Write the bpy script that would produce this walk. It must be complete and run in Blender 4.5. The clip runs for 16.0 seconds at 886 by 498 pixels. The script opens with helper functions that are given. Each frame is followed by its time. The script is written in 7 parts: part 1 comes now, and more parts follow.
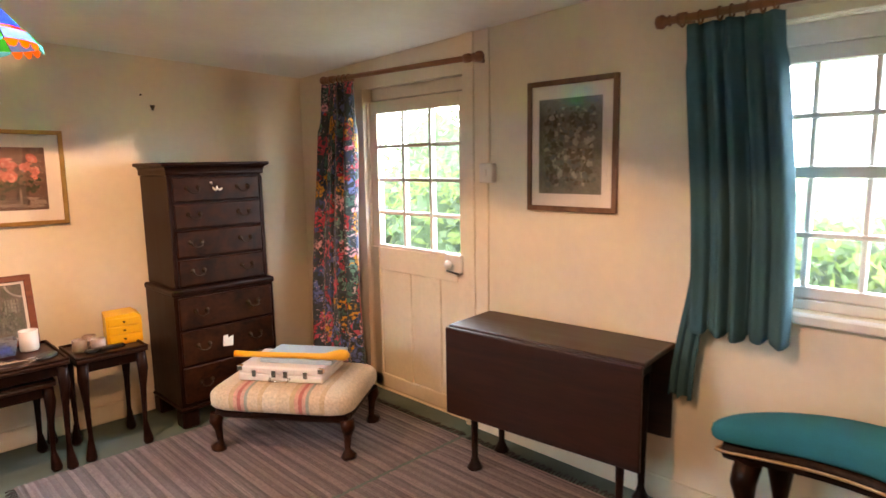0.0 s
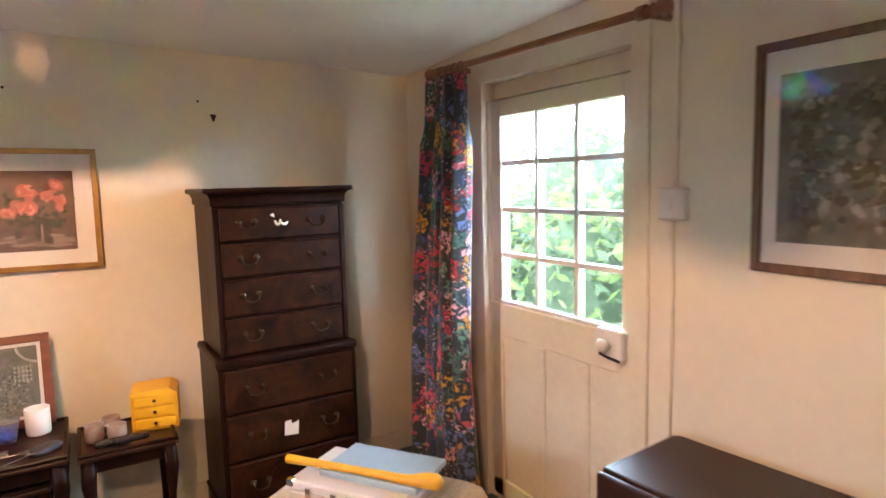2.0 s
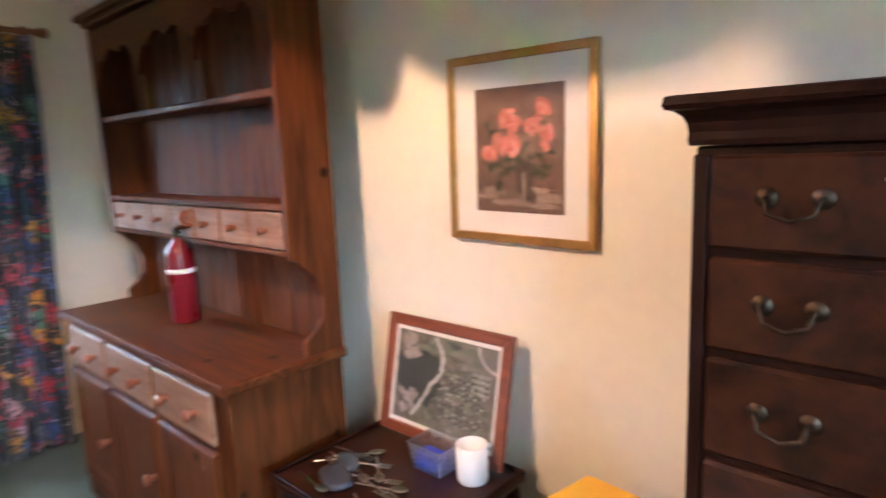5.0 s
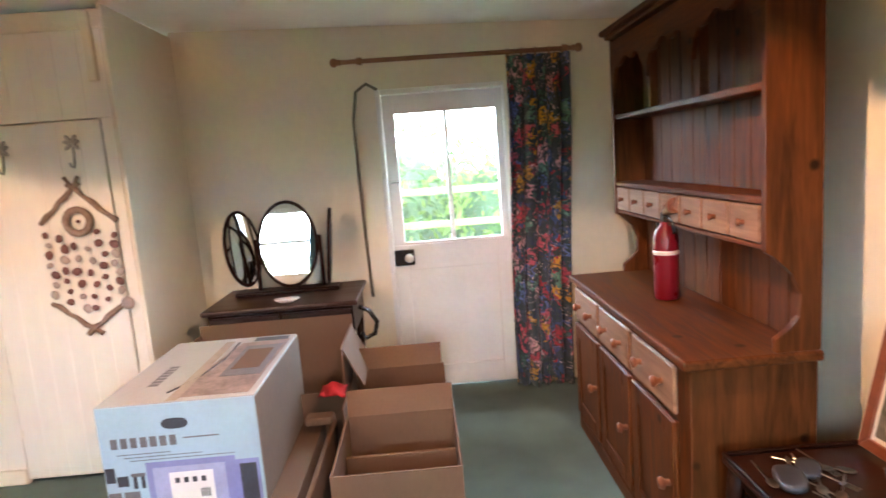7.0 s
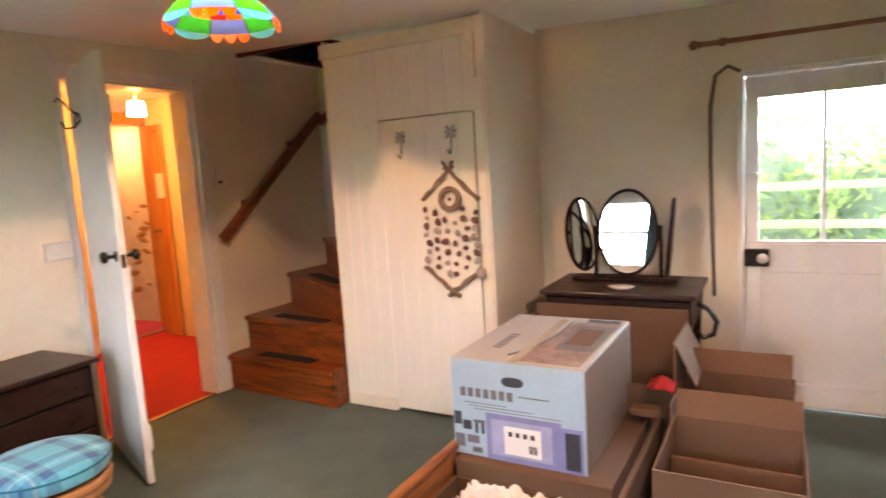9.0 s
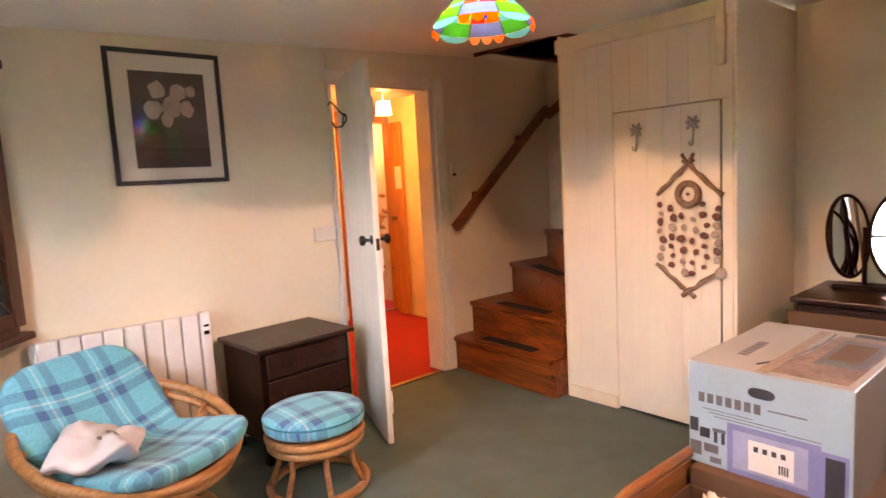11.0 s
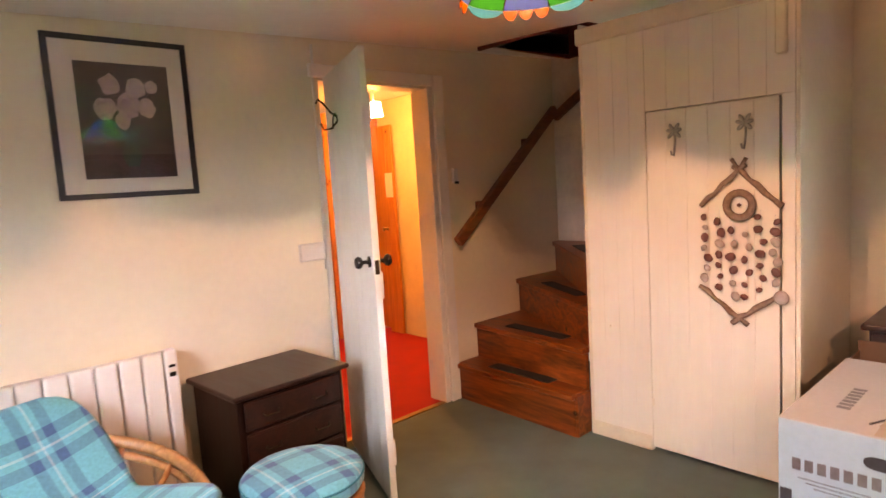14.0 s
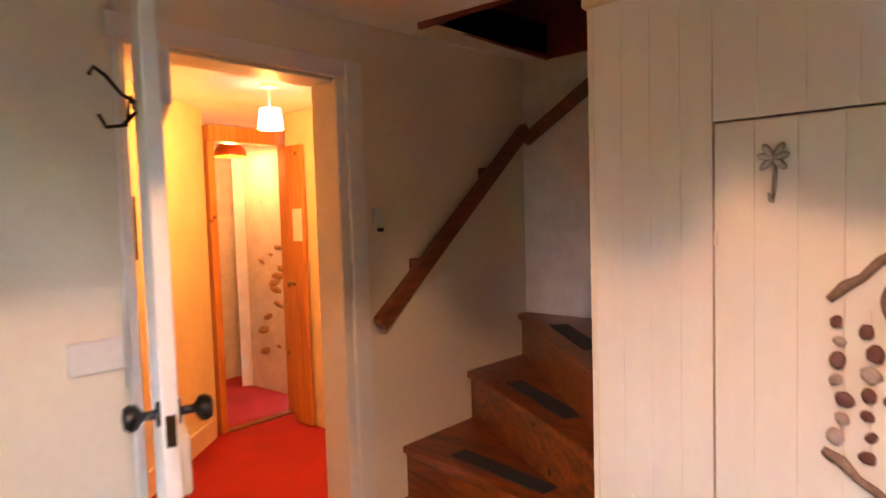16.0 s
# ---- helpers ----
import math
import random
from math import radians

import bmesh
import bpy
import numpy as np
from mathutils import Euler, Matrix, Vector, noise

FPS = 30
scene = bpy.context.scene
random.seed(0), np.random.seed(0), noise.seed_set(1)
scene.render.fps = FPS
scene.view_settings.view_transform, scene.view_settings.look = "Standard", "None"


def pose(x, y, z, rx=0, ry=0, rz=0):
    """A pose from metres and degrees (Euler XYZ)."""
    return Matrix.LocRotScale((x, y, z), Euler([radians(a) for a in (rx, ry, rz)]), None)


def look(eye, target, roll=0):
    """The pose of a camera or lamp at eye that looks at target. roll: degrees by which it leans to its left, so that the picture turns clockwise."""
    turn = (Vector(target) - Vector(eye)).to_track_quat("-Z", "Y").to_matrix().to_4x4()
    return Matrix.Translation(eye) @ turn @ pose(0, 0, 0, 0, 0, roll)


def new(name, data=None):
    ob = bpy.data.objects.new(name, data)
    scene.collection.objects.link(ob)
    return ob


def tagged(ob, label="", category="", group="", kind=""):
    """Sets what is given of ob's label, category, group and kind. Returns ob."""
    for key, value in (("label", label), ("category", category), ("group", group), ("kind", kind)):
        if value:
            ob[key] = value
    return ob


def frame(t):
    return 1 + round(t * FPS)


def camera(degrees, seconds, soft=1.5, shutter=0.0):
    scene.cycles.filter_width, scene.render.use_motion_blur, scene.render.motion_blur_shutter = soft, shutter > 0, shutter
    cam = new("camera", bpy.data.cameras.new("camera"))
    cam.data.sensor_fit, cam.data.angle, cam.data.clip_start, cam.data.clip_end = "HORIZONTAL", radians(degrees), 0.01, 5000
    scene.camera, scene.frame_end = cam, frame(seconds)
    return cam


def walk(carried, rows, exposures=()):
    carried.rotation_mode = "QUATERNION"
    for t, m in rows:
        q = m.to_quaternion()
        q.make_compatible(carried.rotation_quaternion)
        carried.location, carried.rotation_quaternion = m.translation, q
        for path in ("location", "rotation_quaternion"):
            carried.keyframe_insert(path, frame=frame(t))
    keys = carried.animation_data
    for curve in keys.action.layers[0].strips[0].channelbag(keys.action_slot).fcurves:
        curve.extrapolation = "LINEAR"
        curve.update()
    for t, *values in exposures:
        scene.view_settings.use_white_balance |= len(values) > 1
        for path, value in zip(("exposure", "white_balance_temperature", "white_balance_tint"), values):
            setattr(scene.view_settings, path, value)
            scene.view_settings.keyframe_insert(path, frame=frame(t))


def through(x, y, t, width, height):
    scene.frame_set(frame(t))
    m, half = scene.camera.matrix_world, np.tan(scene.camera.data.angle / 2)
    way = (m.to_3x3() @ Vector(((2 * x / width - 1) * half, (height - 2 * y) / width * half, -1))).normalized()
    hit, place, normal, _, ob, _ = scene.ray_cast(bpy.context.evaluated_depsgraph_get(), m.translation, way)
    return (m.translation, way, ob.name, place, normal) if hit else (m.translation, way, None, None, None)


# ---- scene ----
import collections

cam = camera(72.4, 16.0, shutter=0.5)
PATH = [
    (0, (0.395, 0.298, 1.354), (1.796, 1.697, 1.07), -1.0),
    (0.5, (0.556, 0.43, 1.364), (1.889, 1.894, 1.083), -1.5),
    (1, (0.747, 0.578, 1.368), (2.005, 2.109, 1.101), -1.8),
    (1.5, (0.891, 0.811, 1.354), (2.068, 2.41, 1.112), -1.8),
    (2, (1.134, 1.052, 1.378), (2.166, 2.752, 1.158), -1.5),
    (2.5, (1.371, 1.286, 1.373), (2.177, 3.102, 1.142), -1.3),
    (3, (1.534, 1.594, 1.367), (2.054, 3.508, 1.109), -0.7),
    (3.5, (1.537, 1.887, 1.338), (1.808, 3.851, 1.074), -0.7),
    (4, (1.703, 2.147, 1.325), (1.519, 4.118, 1.04), -0.6),
    (4.5, (1.795, 2.411, 1.315), (1.056, 4.241, 0.988), -1.6),
    (5, (1.86, 2.569, 1.321), (0.524, 4.021, 0.994), -2.4),
    (5.2, (1.908, 2.613, 1.322), (0.386, 3.867, 0.988), -2.8),
    (7.3, (2.049, 2.558, 1.361), (0.069, 2.503, 1.085), -4.1),
    (7.5, (2.051, 2.562, 1.353), (0.073, 2.43, 1.087), -3.8),
    (8, (2.052, 2.573, 1.358), (0.119, 2.132, 1.093), -3.4),
    (8.5, (2.076, 2.561, 1.335), (0.229, 1.834, 1.091), -3.1),
    (9, (2.091, 2.544, 1.342), (0.362, 1.568, 1.096), -3.5),
    (9.5, (2.119, 2.524, 1.341), (0.518, 1.349, 1.101), -3.4),
    (10, (2.154, 2.504, 1.348), (0.673, 1.179, 1.112), -3.3),
    (12.3, (2.206, 2.481, 1.351), (0.988, 0.911, 1.127), -3.4),
    (12.5, (2.196, 2.47, 1.351), (0.977, 0.901, 1.127), -3.5),
    (13, (2.141, 2.322, 1.368), (0.87, 0.795, 1.14), -3.8),
    (13.5, (2.081, 2.145, 1.378), (0.769, 0.653, 1.155), -3.8),
    (14, (1.978, 2.06, 1.381), (0.63, 0.599, 1.164), -3.6),
    (14.5, (1.741, 1.929, 1.398), (0.377, 0.478, 1.215), -3.3),
    (15, (1.494, 1.707, 1.387), (0.094, 0.29, 1.214), -2.6),
    (15.5, (1.224, 1.403, 1.429), (-0.214, 0.023, 1.258), -1.7),
    (16, (0.96, 1.139, 1.432), (-0.53, -0.19, 1.318), -1.7),
]
EXPOSURE = [(0.0, 1.06, 7100, 21), (1.0, 1.08, 6900, 21), (2.0, 1.07, 6250, 19), (2.8, 1.08, 6350, 19), (3.4, 0.97, 8000, 42), (4.0, 0.97, 8000, 42), (4.7, 1.23, 5550, 18), (5.2, 1.28, 5350, 15), (7.3, 1.25, 6550, 18), (9.0, 1.03, 7200, 25), (12.0, 0.99, 8200, 36), (14.5, 0.99, 8200, 36), (16.0, 0.93, 7400, 35)]
walk(cam, [(t, look(eye, target, roll)) for t, eye, target, roll in PATH], EXPOSURE)


# ---- light ----
world = bpy.data.worlds.new("World")
scene.world = world
world.use_nodes = True
_wn = world.node_tree.nodes
_sky = _wn.new("ShaderNodeTexSky")
_sky.sky_type = 'NISHITA'
_sky.sun_disc = False
_sky.sun_elevation = radians(61)
_sky.sun_rotation = radians(248)
_sky.dust_density = 4.0
_wn["Background"].inputs["Strength"].default_value = 0.15
world.node_tree.links.new(_sky.outputs[0], _wn["Background"].inputs["Color"])


def lamp(name, kind, m, energy, colour, size=0.05, size_y=None):
    data = bpy.data.lights.new(name, kind)
    data.energy, data.color = energy, colour
    if kind == 'AREA':
        data.size = size
        if size_y:
            data.shape, data.size_y = 'RECTANGLE', size_y
    elif kind == 'SUN':
        data.angle = size
    else:
        data.shadow_soft_size = size
    ob = new(name, data)
    ob.matrix_world = m
    return ob


LAMP_A = (0.80, 1.13)      # stained-glass pendant over the room's middle
LAMP_B = (0.80, 2.79)      # its twin by the chest wall
lamp("sun", 'SUN', look((0, 0, 10), (5, 2, 0)), 1.5, (1.0, 0.97, 0.92), radians(14))
lamp("bulb_a", 'POINT', Matrix.Translation((LAMP_A[0], LAMP_A[1], 1.848)), 29, (1.0, 0.575, 0.30), 0.007)
lamp("bulb_b", 'POINT', Matrix.Translation((LAMP_B[0], LAMP_B[1], 1.797)), 29, (1.0, 0.575, 0.30), 0.007)
lamp("hall_bulb", 'POINT', Matrix.Translation((-0.90, -1.74, 1.885)), 22, (1.0, 0.43, 0.10), 0.03)
lamp("hall_bulb_far", 'POINT', Matrix.Translation((-1.50, -3.25, 1.89)), 15, (1.0, 0.46, 0.13), 0.04)


# ---- materials ----
def mat(name, base, rough=0.6, metal=0.0, scale=8.0, vary=0.12, bump=0.15, fine=60.0, stretch=None, tint=None, coat=0.0, spec=0.5, island=0.0):
    """A painted or plain surface: two scales of colour variation and a fine relief."""
    m = bpy.data.materials.new(name)
    m.use_nodes = True
    nt = m.node_tree
    n, l = nt.nodes, nt.links
    b = n["Principled BSDF"]
    b.inputs["Metallic"].default_value = metal
    b.inputs["Coat Weight"].default_value = coat
    b.inputs["Specular IOR Level"].default_value = spec
    tc = n.new("ShaderNodeTexCoord")
    mp = n.new("ShaderNodeMapping")
    l.new(tc.outputs["Object"], mp.inputs["Vector"])
    if stretch:
        mp.inputs["Scale"].default_value = stretch
    n1 = n.new("ShaderNodeTexNoise")
    n1.inputs["Scale"].default_value, n1.inputs["Detail"].default_value = scale, 5
    n2 = n.new("ShaderNodeTexNoise")
    n2.inputs["Scale"].default_value, n2.inputs["Detail"].default_value = fine, 4
    for q in (n1, n2):
        l.new(mp.outputs[0], q.inputs["Vector"])
    dark = tint or tuple(c * (1 - 2.2 * vary) for c in base)
    mix = n.new("ShaderNodeMix")
    mix.data_type = 'RGBA'
    mix.inputs["A"].default_value = (*dark, 1)
    mix.inputs["B"].default_value = (*[min(1, c * (1 + 0.6 * vary)) for c in base], 1)
    ramp = n.new("ShaderNodeMapRange")
    ramp.inputs["From Min"].default_value, ramp.inputs["From Max"].default_value = 0.28, 0.68
    add = n.new("ShaderNodeMath")
    add.operation = 'MULTIPLY_ADD'
    add.inputs[1].default_value, add.inputs[2].default_value = 0.35, 0.0
    l.new(n2.outputs["Fac"], add.inputs[0])
    sc = n.new("ShaderNodeMath")
    sc.operation = 'MULTIPLY_ADD'
    sc.inputs[1].default_value = 0.65
    l.new(n1.outputs["Fac"], sc.inputs[0])
    l.new(add.outputs[0], sc.inputs[2])
    l.new(sc.outputs[0], ramp.inputs["Value"])
    l.new(ramp.outputs[0], mix.inputs["Factor"])
    out = mix.outputs["Result"]
    if island:
        g = n.new("ShaderNodeObjectInfo")
        hs = n.new("ShaderNodeHueSaturation")
        mr = n.new("ShaderNodeMapRange")
        mr.inputs["To Min"].default_value, mr.inputs["To Max"].default_value = 1 - island, 1 + island
        l.new(g.outputs["Random"], mr.inputs["Value"])
        l.new(mr.outputs[0], hs.inputs["Value"])
        l.new(out, hs.inputs["Color"])
        out = hs.outputs[0]
    l.new(out, b.inputs["Base Color"])
    rr = n.new("ShaderNodeMapRange")
    rr.inputs["To Min"].default_value, rr.inputs["To Max"].default_value = max(0.02, rough - 0.1), min(1, rough + 0.1)
    l.new(n1.outputs["Fac"], rr.inputs["Value"])
    l.new(rr.outputs[0], b.inputs["Roughness"])
    if bump:
        bp = n.new("ShaderNodeBump")
        bp.inputs["Strength"].default_value, bp.inputs["Distance"].default_value = bump, 0.004
        l.new(sc.outputs[0], bp.inputs["Height"])
        l.new(bp.outputs[0], b.inputs["Normal"])
    return m


def wood(name, light, dark, axis=2, rough=0.4, ring=9.0, coat=0.0, knots=False, spec=0.5, along=0.09):
    """Wood with its grain along the axis 0, 1 or 2 of the object."""
    m = bpy.data.materials.new(name)
    m.use_nodes = True
    n, l = m.node_tree.nodes, m.node_tree.links
    b = n["Principled BSDF"]
    b.inputs["Coat Weight"].default_value = coat
    b.inputs["Coat Roughness"].default_value = 0.25
    b.inputs["Specular IOR Level"].default_value = spec
    tc = n.new("ShaderNodeTexCoord")
    mp = n.new("ShaderNodeMapping")
    sc = [ring, ring, ring]
    sc[axis] = ring * along
    mp.inputs["Scale"].default_value = sc
    l.new(tc.outputs["Object"], mp.inputs["Vector"])
    a = n.new("ShaderNodeTexNoise")
    a.inputs["Scale"].default_value, a.inputs["Detail"].default_value, a.inputs["Distortion"].default_value = 2.2, 6, 1.3
    f = n.new("ShaderNodeTexNoise")
    f.inputs["Scale"].default_value, f.inputs["Detail"].default_value = 14, 4
    for q in (a, f):
        l.new(mp.outputs[0], q.inputs["Vector"])
    ad = n.new("ShaderNodeMath")
    ad.operation = 'MULTIPLY_ADD'
    ad.inputs[1].default_value = 0.35
    l.new(f.outputs["Fac"], ad.inputs[0])
    l.new(a.outputs["Fac"], ad.inputs[2])
    cr = n.new("ShaderNodeValToRGB")
    cr.color_ramp.elements[0].position, cr.color_ramp.elements[0].color = 0.45, (*dark, 1)
    cr.color_ramp.elements[1].position, cr.color_ramp.elements[1].color = 0.9, (*light, 1)
    l.new(ad.outputs[0], cr.inputs["Fac"])
    col = cr.outputs[0]
    if knots:
        v = n.new("ShaderNodeTexVoronoi")
        v.inputs["Scale"].default_value = 5.5
        l.new(tc.outputs["Object"], v.inputs["Vector"])
        k = n.new("ShaderNodeMapRange")
        k.inputs["From Min"].default_value, k.inputs["From Max"].default_value = 0.05, 0.11
        l.new(v.outputs["Distance"], k.inputs["Value"])
        mx = n.new("ShaderNodeMix")
        mx.data_type = 'RGBA'
        mx.inputs["A"].default_value = (*[c * 0.35 for c in dark], 1)
        l.new(k.outputs[0], mx.inputs["Factor"])
        l.new(col, mx.inputs["B"])
        col = mx.outputs["Result"]
    l.new(col, b.inputs["Base Color"])
    mr = n.new("ShaderNodeMapRange")
    mr.inputs["To Min"].default_value, mr.inputs["To Max"].default_value = rough - 0.08, rough + 0.12
    l.new(a.outputs["Fac"], mr.inputs["Value"])
    l.new(mr.outputs[0], b.inputs["Roughness"])
    bp = n.new("ShaderNodeBump")
    bp.inputs["Strength"].default_value, bp.inputs["Distance"].default_value = 0.12, 0.002
    l.new(ad.outputs[0], bp.inputs["Height"])
    l.new(bp.outputs[0], b.inputs["Normal"])
    return m


def glass_mat(name, tint=(1, 1, 1), rough=0.0, veil=0.0):
    """Thin clear pane: mostly see-through, with a mirror-like gloss."""
    m = bpy.data.materials.new(name)
    m.use_nodes = True
    n, l = m.node_tree.nodes, m.node_tree.links
    n.remove(n["Principled BSDF"])
    t = n.new("ShaderNodeBsdfTransparent")
    t.inputs[0].default_value = (*tint, 1)
    g = n.new("ShaderNodeBsdfGlossy")
    g.inputs["Roughness"].default_value = rough
    lw = n.new("ShaderNodeLayerWeight")
    pw_ = n.new("ShaderNodeMath")
    pw_.operation = 'POWER'
    pw_.inputs[1].default_value = 4.0
    l.new(lw.outputs["Facing"], pw_.inputs[0])
    fr = n.new("ShaderNodeMath")
    fr.operation = 'MULTIPLY_ADD'
    fr.inputs[1].default_value, fr.inputs[2].default_value = 0.5, 0.04
    l.new(pw_.outputs[0], fr.inputs[0])
    mx = n.new("ShaderNodeMixShader")
    l.new(fr.outputs[0], mx.inputs[0])
    l.new(t.outputs[0], mx.inputs[1])
    l.new(g.outputs[0], mx.inputs[2])
    out = mx.outputs[0]
    if veil:
        # a thin translucent film that scatters light; on window panes it imitates glare
        tr = n.new("ShaderNodeBsdfTranslucent")
        tr.inputs["Color"].default_value = (0.85, 0.93, 1.0, 1)
        nz = n.new("ShaderNodeTexNoise")
        nz.inputs["Scale"].default_value, nz.inputs["Detail"].default_value = 7, 4
        mr = n.new("ShaderNodeMapRange")
        mr.inputs["To Min"].default_value, mr.inputs["To Max"].default_value = veil * 0.5, veil * 1.5
        l.new(nz.outputs["Fac"], mr.inputs["Value"])
        mx2 = n.new("ShaderNodeMixShader")
        l.new(mr.outputs[0], mx2.inputs[0])
        l.new(out, mx2.inputs[1])
        l.new(tr.outputs[0], mx2.inputs[2])
        out = mx2.outputs[0]
    l.new(out, n["Material Output"].inputs["Surface"])
    return m


def stained(name, c, k=0.05):
    """Opal coloured glass lit from behind."""
    m = bpy.data.materials.new(name)
    m.use_nodes = True
    n, l = m.node_tree.nodes, m.node_tree.links
    b = n["Principled BSDF"]
    b.inputs["Base Color"].default_value = (*[q * k for q in c], 1)
    c = tuple(min(1.0, q * 0.72 + 0.02) for q in c)
    b.inputs["Roughness"].default_value = 0.2
    t = n.new("ShaderNodeBsdfTranslucent")
    nz = n.new("ShaderNodeTexNoise")
    nz.inputs["Scale"].default_value = 25
    mc = n.new("ShaderNodeMix")
    mc.data_type = 'RGBA'
    mc.inputs["A"].default_value = (*c, 1)
    mc.inputs["B"].default_value = (*[min(1, q * 0.85 + 0.01) for q in c], 1)
    l.new(nz.outputs["Fac"], mc.inputs["Factor"])
    l.new(mc.outputs["Result"], t.inputs["Color"])
    mx = n.new("ShaderNodeMixShader")
    mx.inputs[0].default_value = 0.6
    l.new(b.outputs[0], mx.inputs[1])
    l.new(t.outputs[0], mx.inputs[2])
    l.new(mx.outputs[0], n["Material Output"].inputs["Surface"])
    return m


def glow(name, c, power):
    m = bpy.data.materials.new(name)
    m.use_nodes = True
    b = m.node_tree.nodes["Principled BSDF"]
    b.inputs["Base Color"].default_value = (*c, 1)
    b.inputs["Emission Color"].default_value = (*c, 1)
    b.inputs["Emission Strength"].default_value = power
    return m


def ramp_cells(name, colours, scale, rough=0.9, back=None, stretch=(1, 1, 1), distort=0.25, fleck=None):
    """Printed cloth: cells in many colours over a ground."""
    m = bpy.data.materials.new(name)
    m.use_nodes = True
    n, l = m.node_tree.nodes, m.node_tree.links
    b = n["Principled BSDF"]
    b.inputs["Roughness"].default_value = rough
    b.inputs["Sheen Weight"].default_value = 0.2
    tc = n.new("ShaderNodeTexCoord")
    nz = n.new("ShaderNodeTexNoise")
    nz.inputs["Scale"].default_value = scale * 1.6
    ms = n.new("ShaderNodeVectorMath")
    ms.operation = 'MULTIPLY_ADD'
    ms.inputs[1].default_value = (distort / scale * 2,) * 3
    mp = n.new("ShaderNodeMapping")
    mp.inputs["Scale"].default_value = stretch
    l.new(tc.outputs["UV"], mp.inputs["Vector"])
    l.new(mp.outputs[0], nz.inputs["Vector"])
    l.new(nz.outputs["Color"], ms.inputs[0])
    l.new(mp.outputs[0], ms.inputs[2])
    v = n.new("ShaderNodeTexVoronoi")
    v.inputs["Scale"].default_value = scale
    l.new(ms.outputs[0], v.inputs["Vector"])
    sep = n.new("ShaderNodeSeparateColor")
    l.new(v.outputs["Color"], sep.inputs[0])
    cr = n.new("ShaderNodeValToRGB")
    cr.color_ramp.interpolation = 'CONSTANT'
    for i, c in enumerate(colours):
        e = cr.color_ramp.elements[i] if i < 2 else cr.color_ramp.elements.new(i / len(colours))
        e.position, e.color = i / len(colours), (*c, 1)
    l.new(sep.outputs[0], cr.inputs["Fac"])
    v2 = n.new("ShaderNodeTexVoronoi")
    v2.inputs["Scale"].default_value = scale * 2.7
    l.new(ms.outputs[0], v2.inputs["Vector"])
    mr = n.new("ShaderNodeMapRange")
    mr.inputs["From Min"].default_value, mr.inputs["From Max"].default_value = 0.38, 0.62
    l.new(v2.outputs["Distance"], mr.inputs["Value"])
    gr = n.new("ShaderNodeMix")
    gr.data_type = 'RGBA'
    gr.inputs["B"].default_value = (*(back or colours[0]), 1)
    l.new(mr.outputs[0], gr.inputs["Factor"])
    l.new(cr.outputs[0], gr.inputs["A"])
    out = gr.outputs["Result"]
    if fleck:
        # pale petal edges in drifts
        v3 = n.new("ShaderNodeTexVoronoi")
        v3.inputs["Scale"].default_value = scale * 3.1
        l.new(ms.outputs[0], v3.inputs["Vector"])
        drift = n.new("ShaderNodeTexNoise")
        drift.inputs["Scale"].default_value = scale * 0.6
        l.new(mp.outputs[0], drift.inputs["Vector"])
        fm = n.new("ShaderNodeMapRange")
        fm.inputs["From Min"].default_value, fm.inputs["From Max"].default_value = 0.30, 0.16
        fm.inputs["To Max"].default_value = 0.75
        l.new(v3.outputs["Distance"], fm.inputs["Value"])
        dm = n.new("ShaderNodeMapRange")
        dm.inputs["From Min"].default_value, dm.inputs["From Max"].default_value = 0.46, 0.56
        l.new(drift.outputs["Fac"], dm.inputs["Value"])
        mu = n.new("ShaderNodeMath")
        mu.operation = 'MULTIPLY'
        l.new(fm.outputs[0], mu.inputs[0])
        l.new(dm.outputs[0], mu.inputs[1])
        fx_ = n.new("ShaderNodeMix")
        fx_.data_type = 'RGBA'
        fx_.inputs["B"].default_value = (*fleck, 1)
        l.new(mu.outputs[0], fx_.inputs["Factor"])
        l.new(out, fx_.inputs["A"])
        out = fx_.outputs["Result"]
    l.new(out, b.inputs["Base Color"])
    w = n.new("ShaderNodeTexNoise")
    w.inputs["Scale"].default_value = 300
    bp = n.new("ShaderNodeBump")
    bp.inputs["Strength"].default_value, bp.inputs["Distance"].default_value = 0.15, 0.002
    l.new(tc.outputs["Object"], w.inputs["Vector"])
    l.new(w.outputs["Fac"], bp.inputs["Height"])
    l.new(bp.outputs[0], b.inputs["Normal"])
    return m


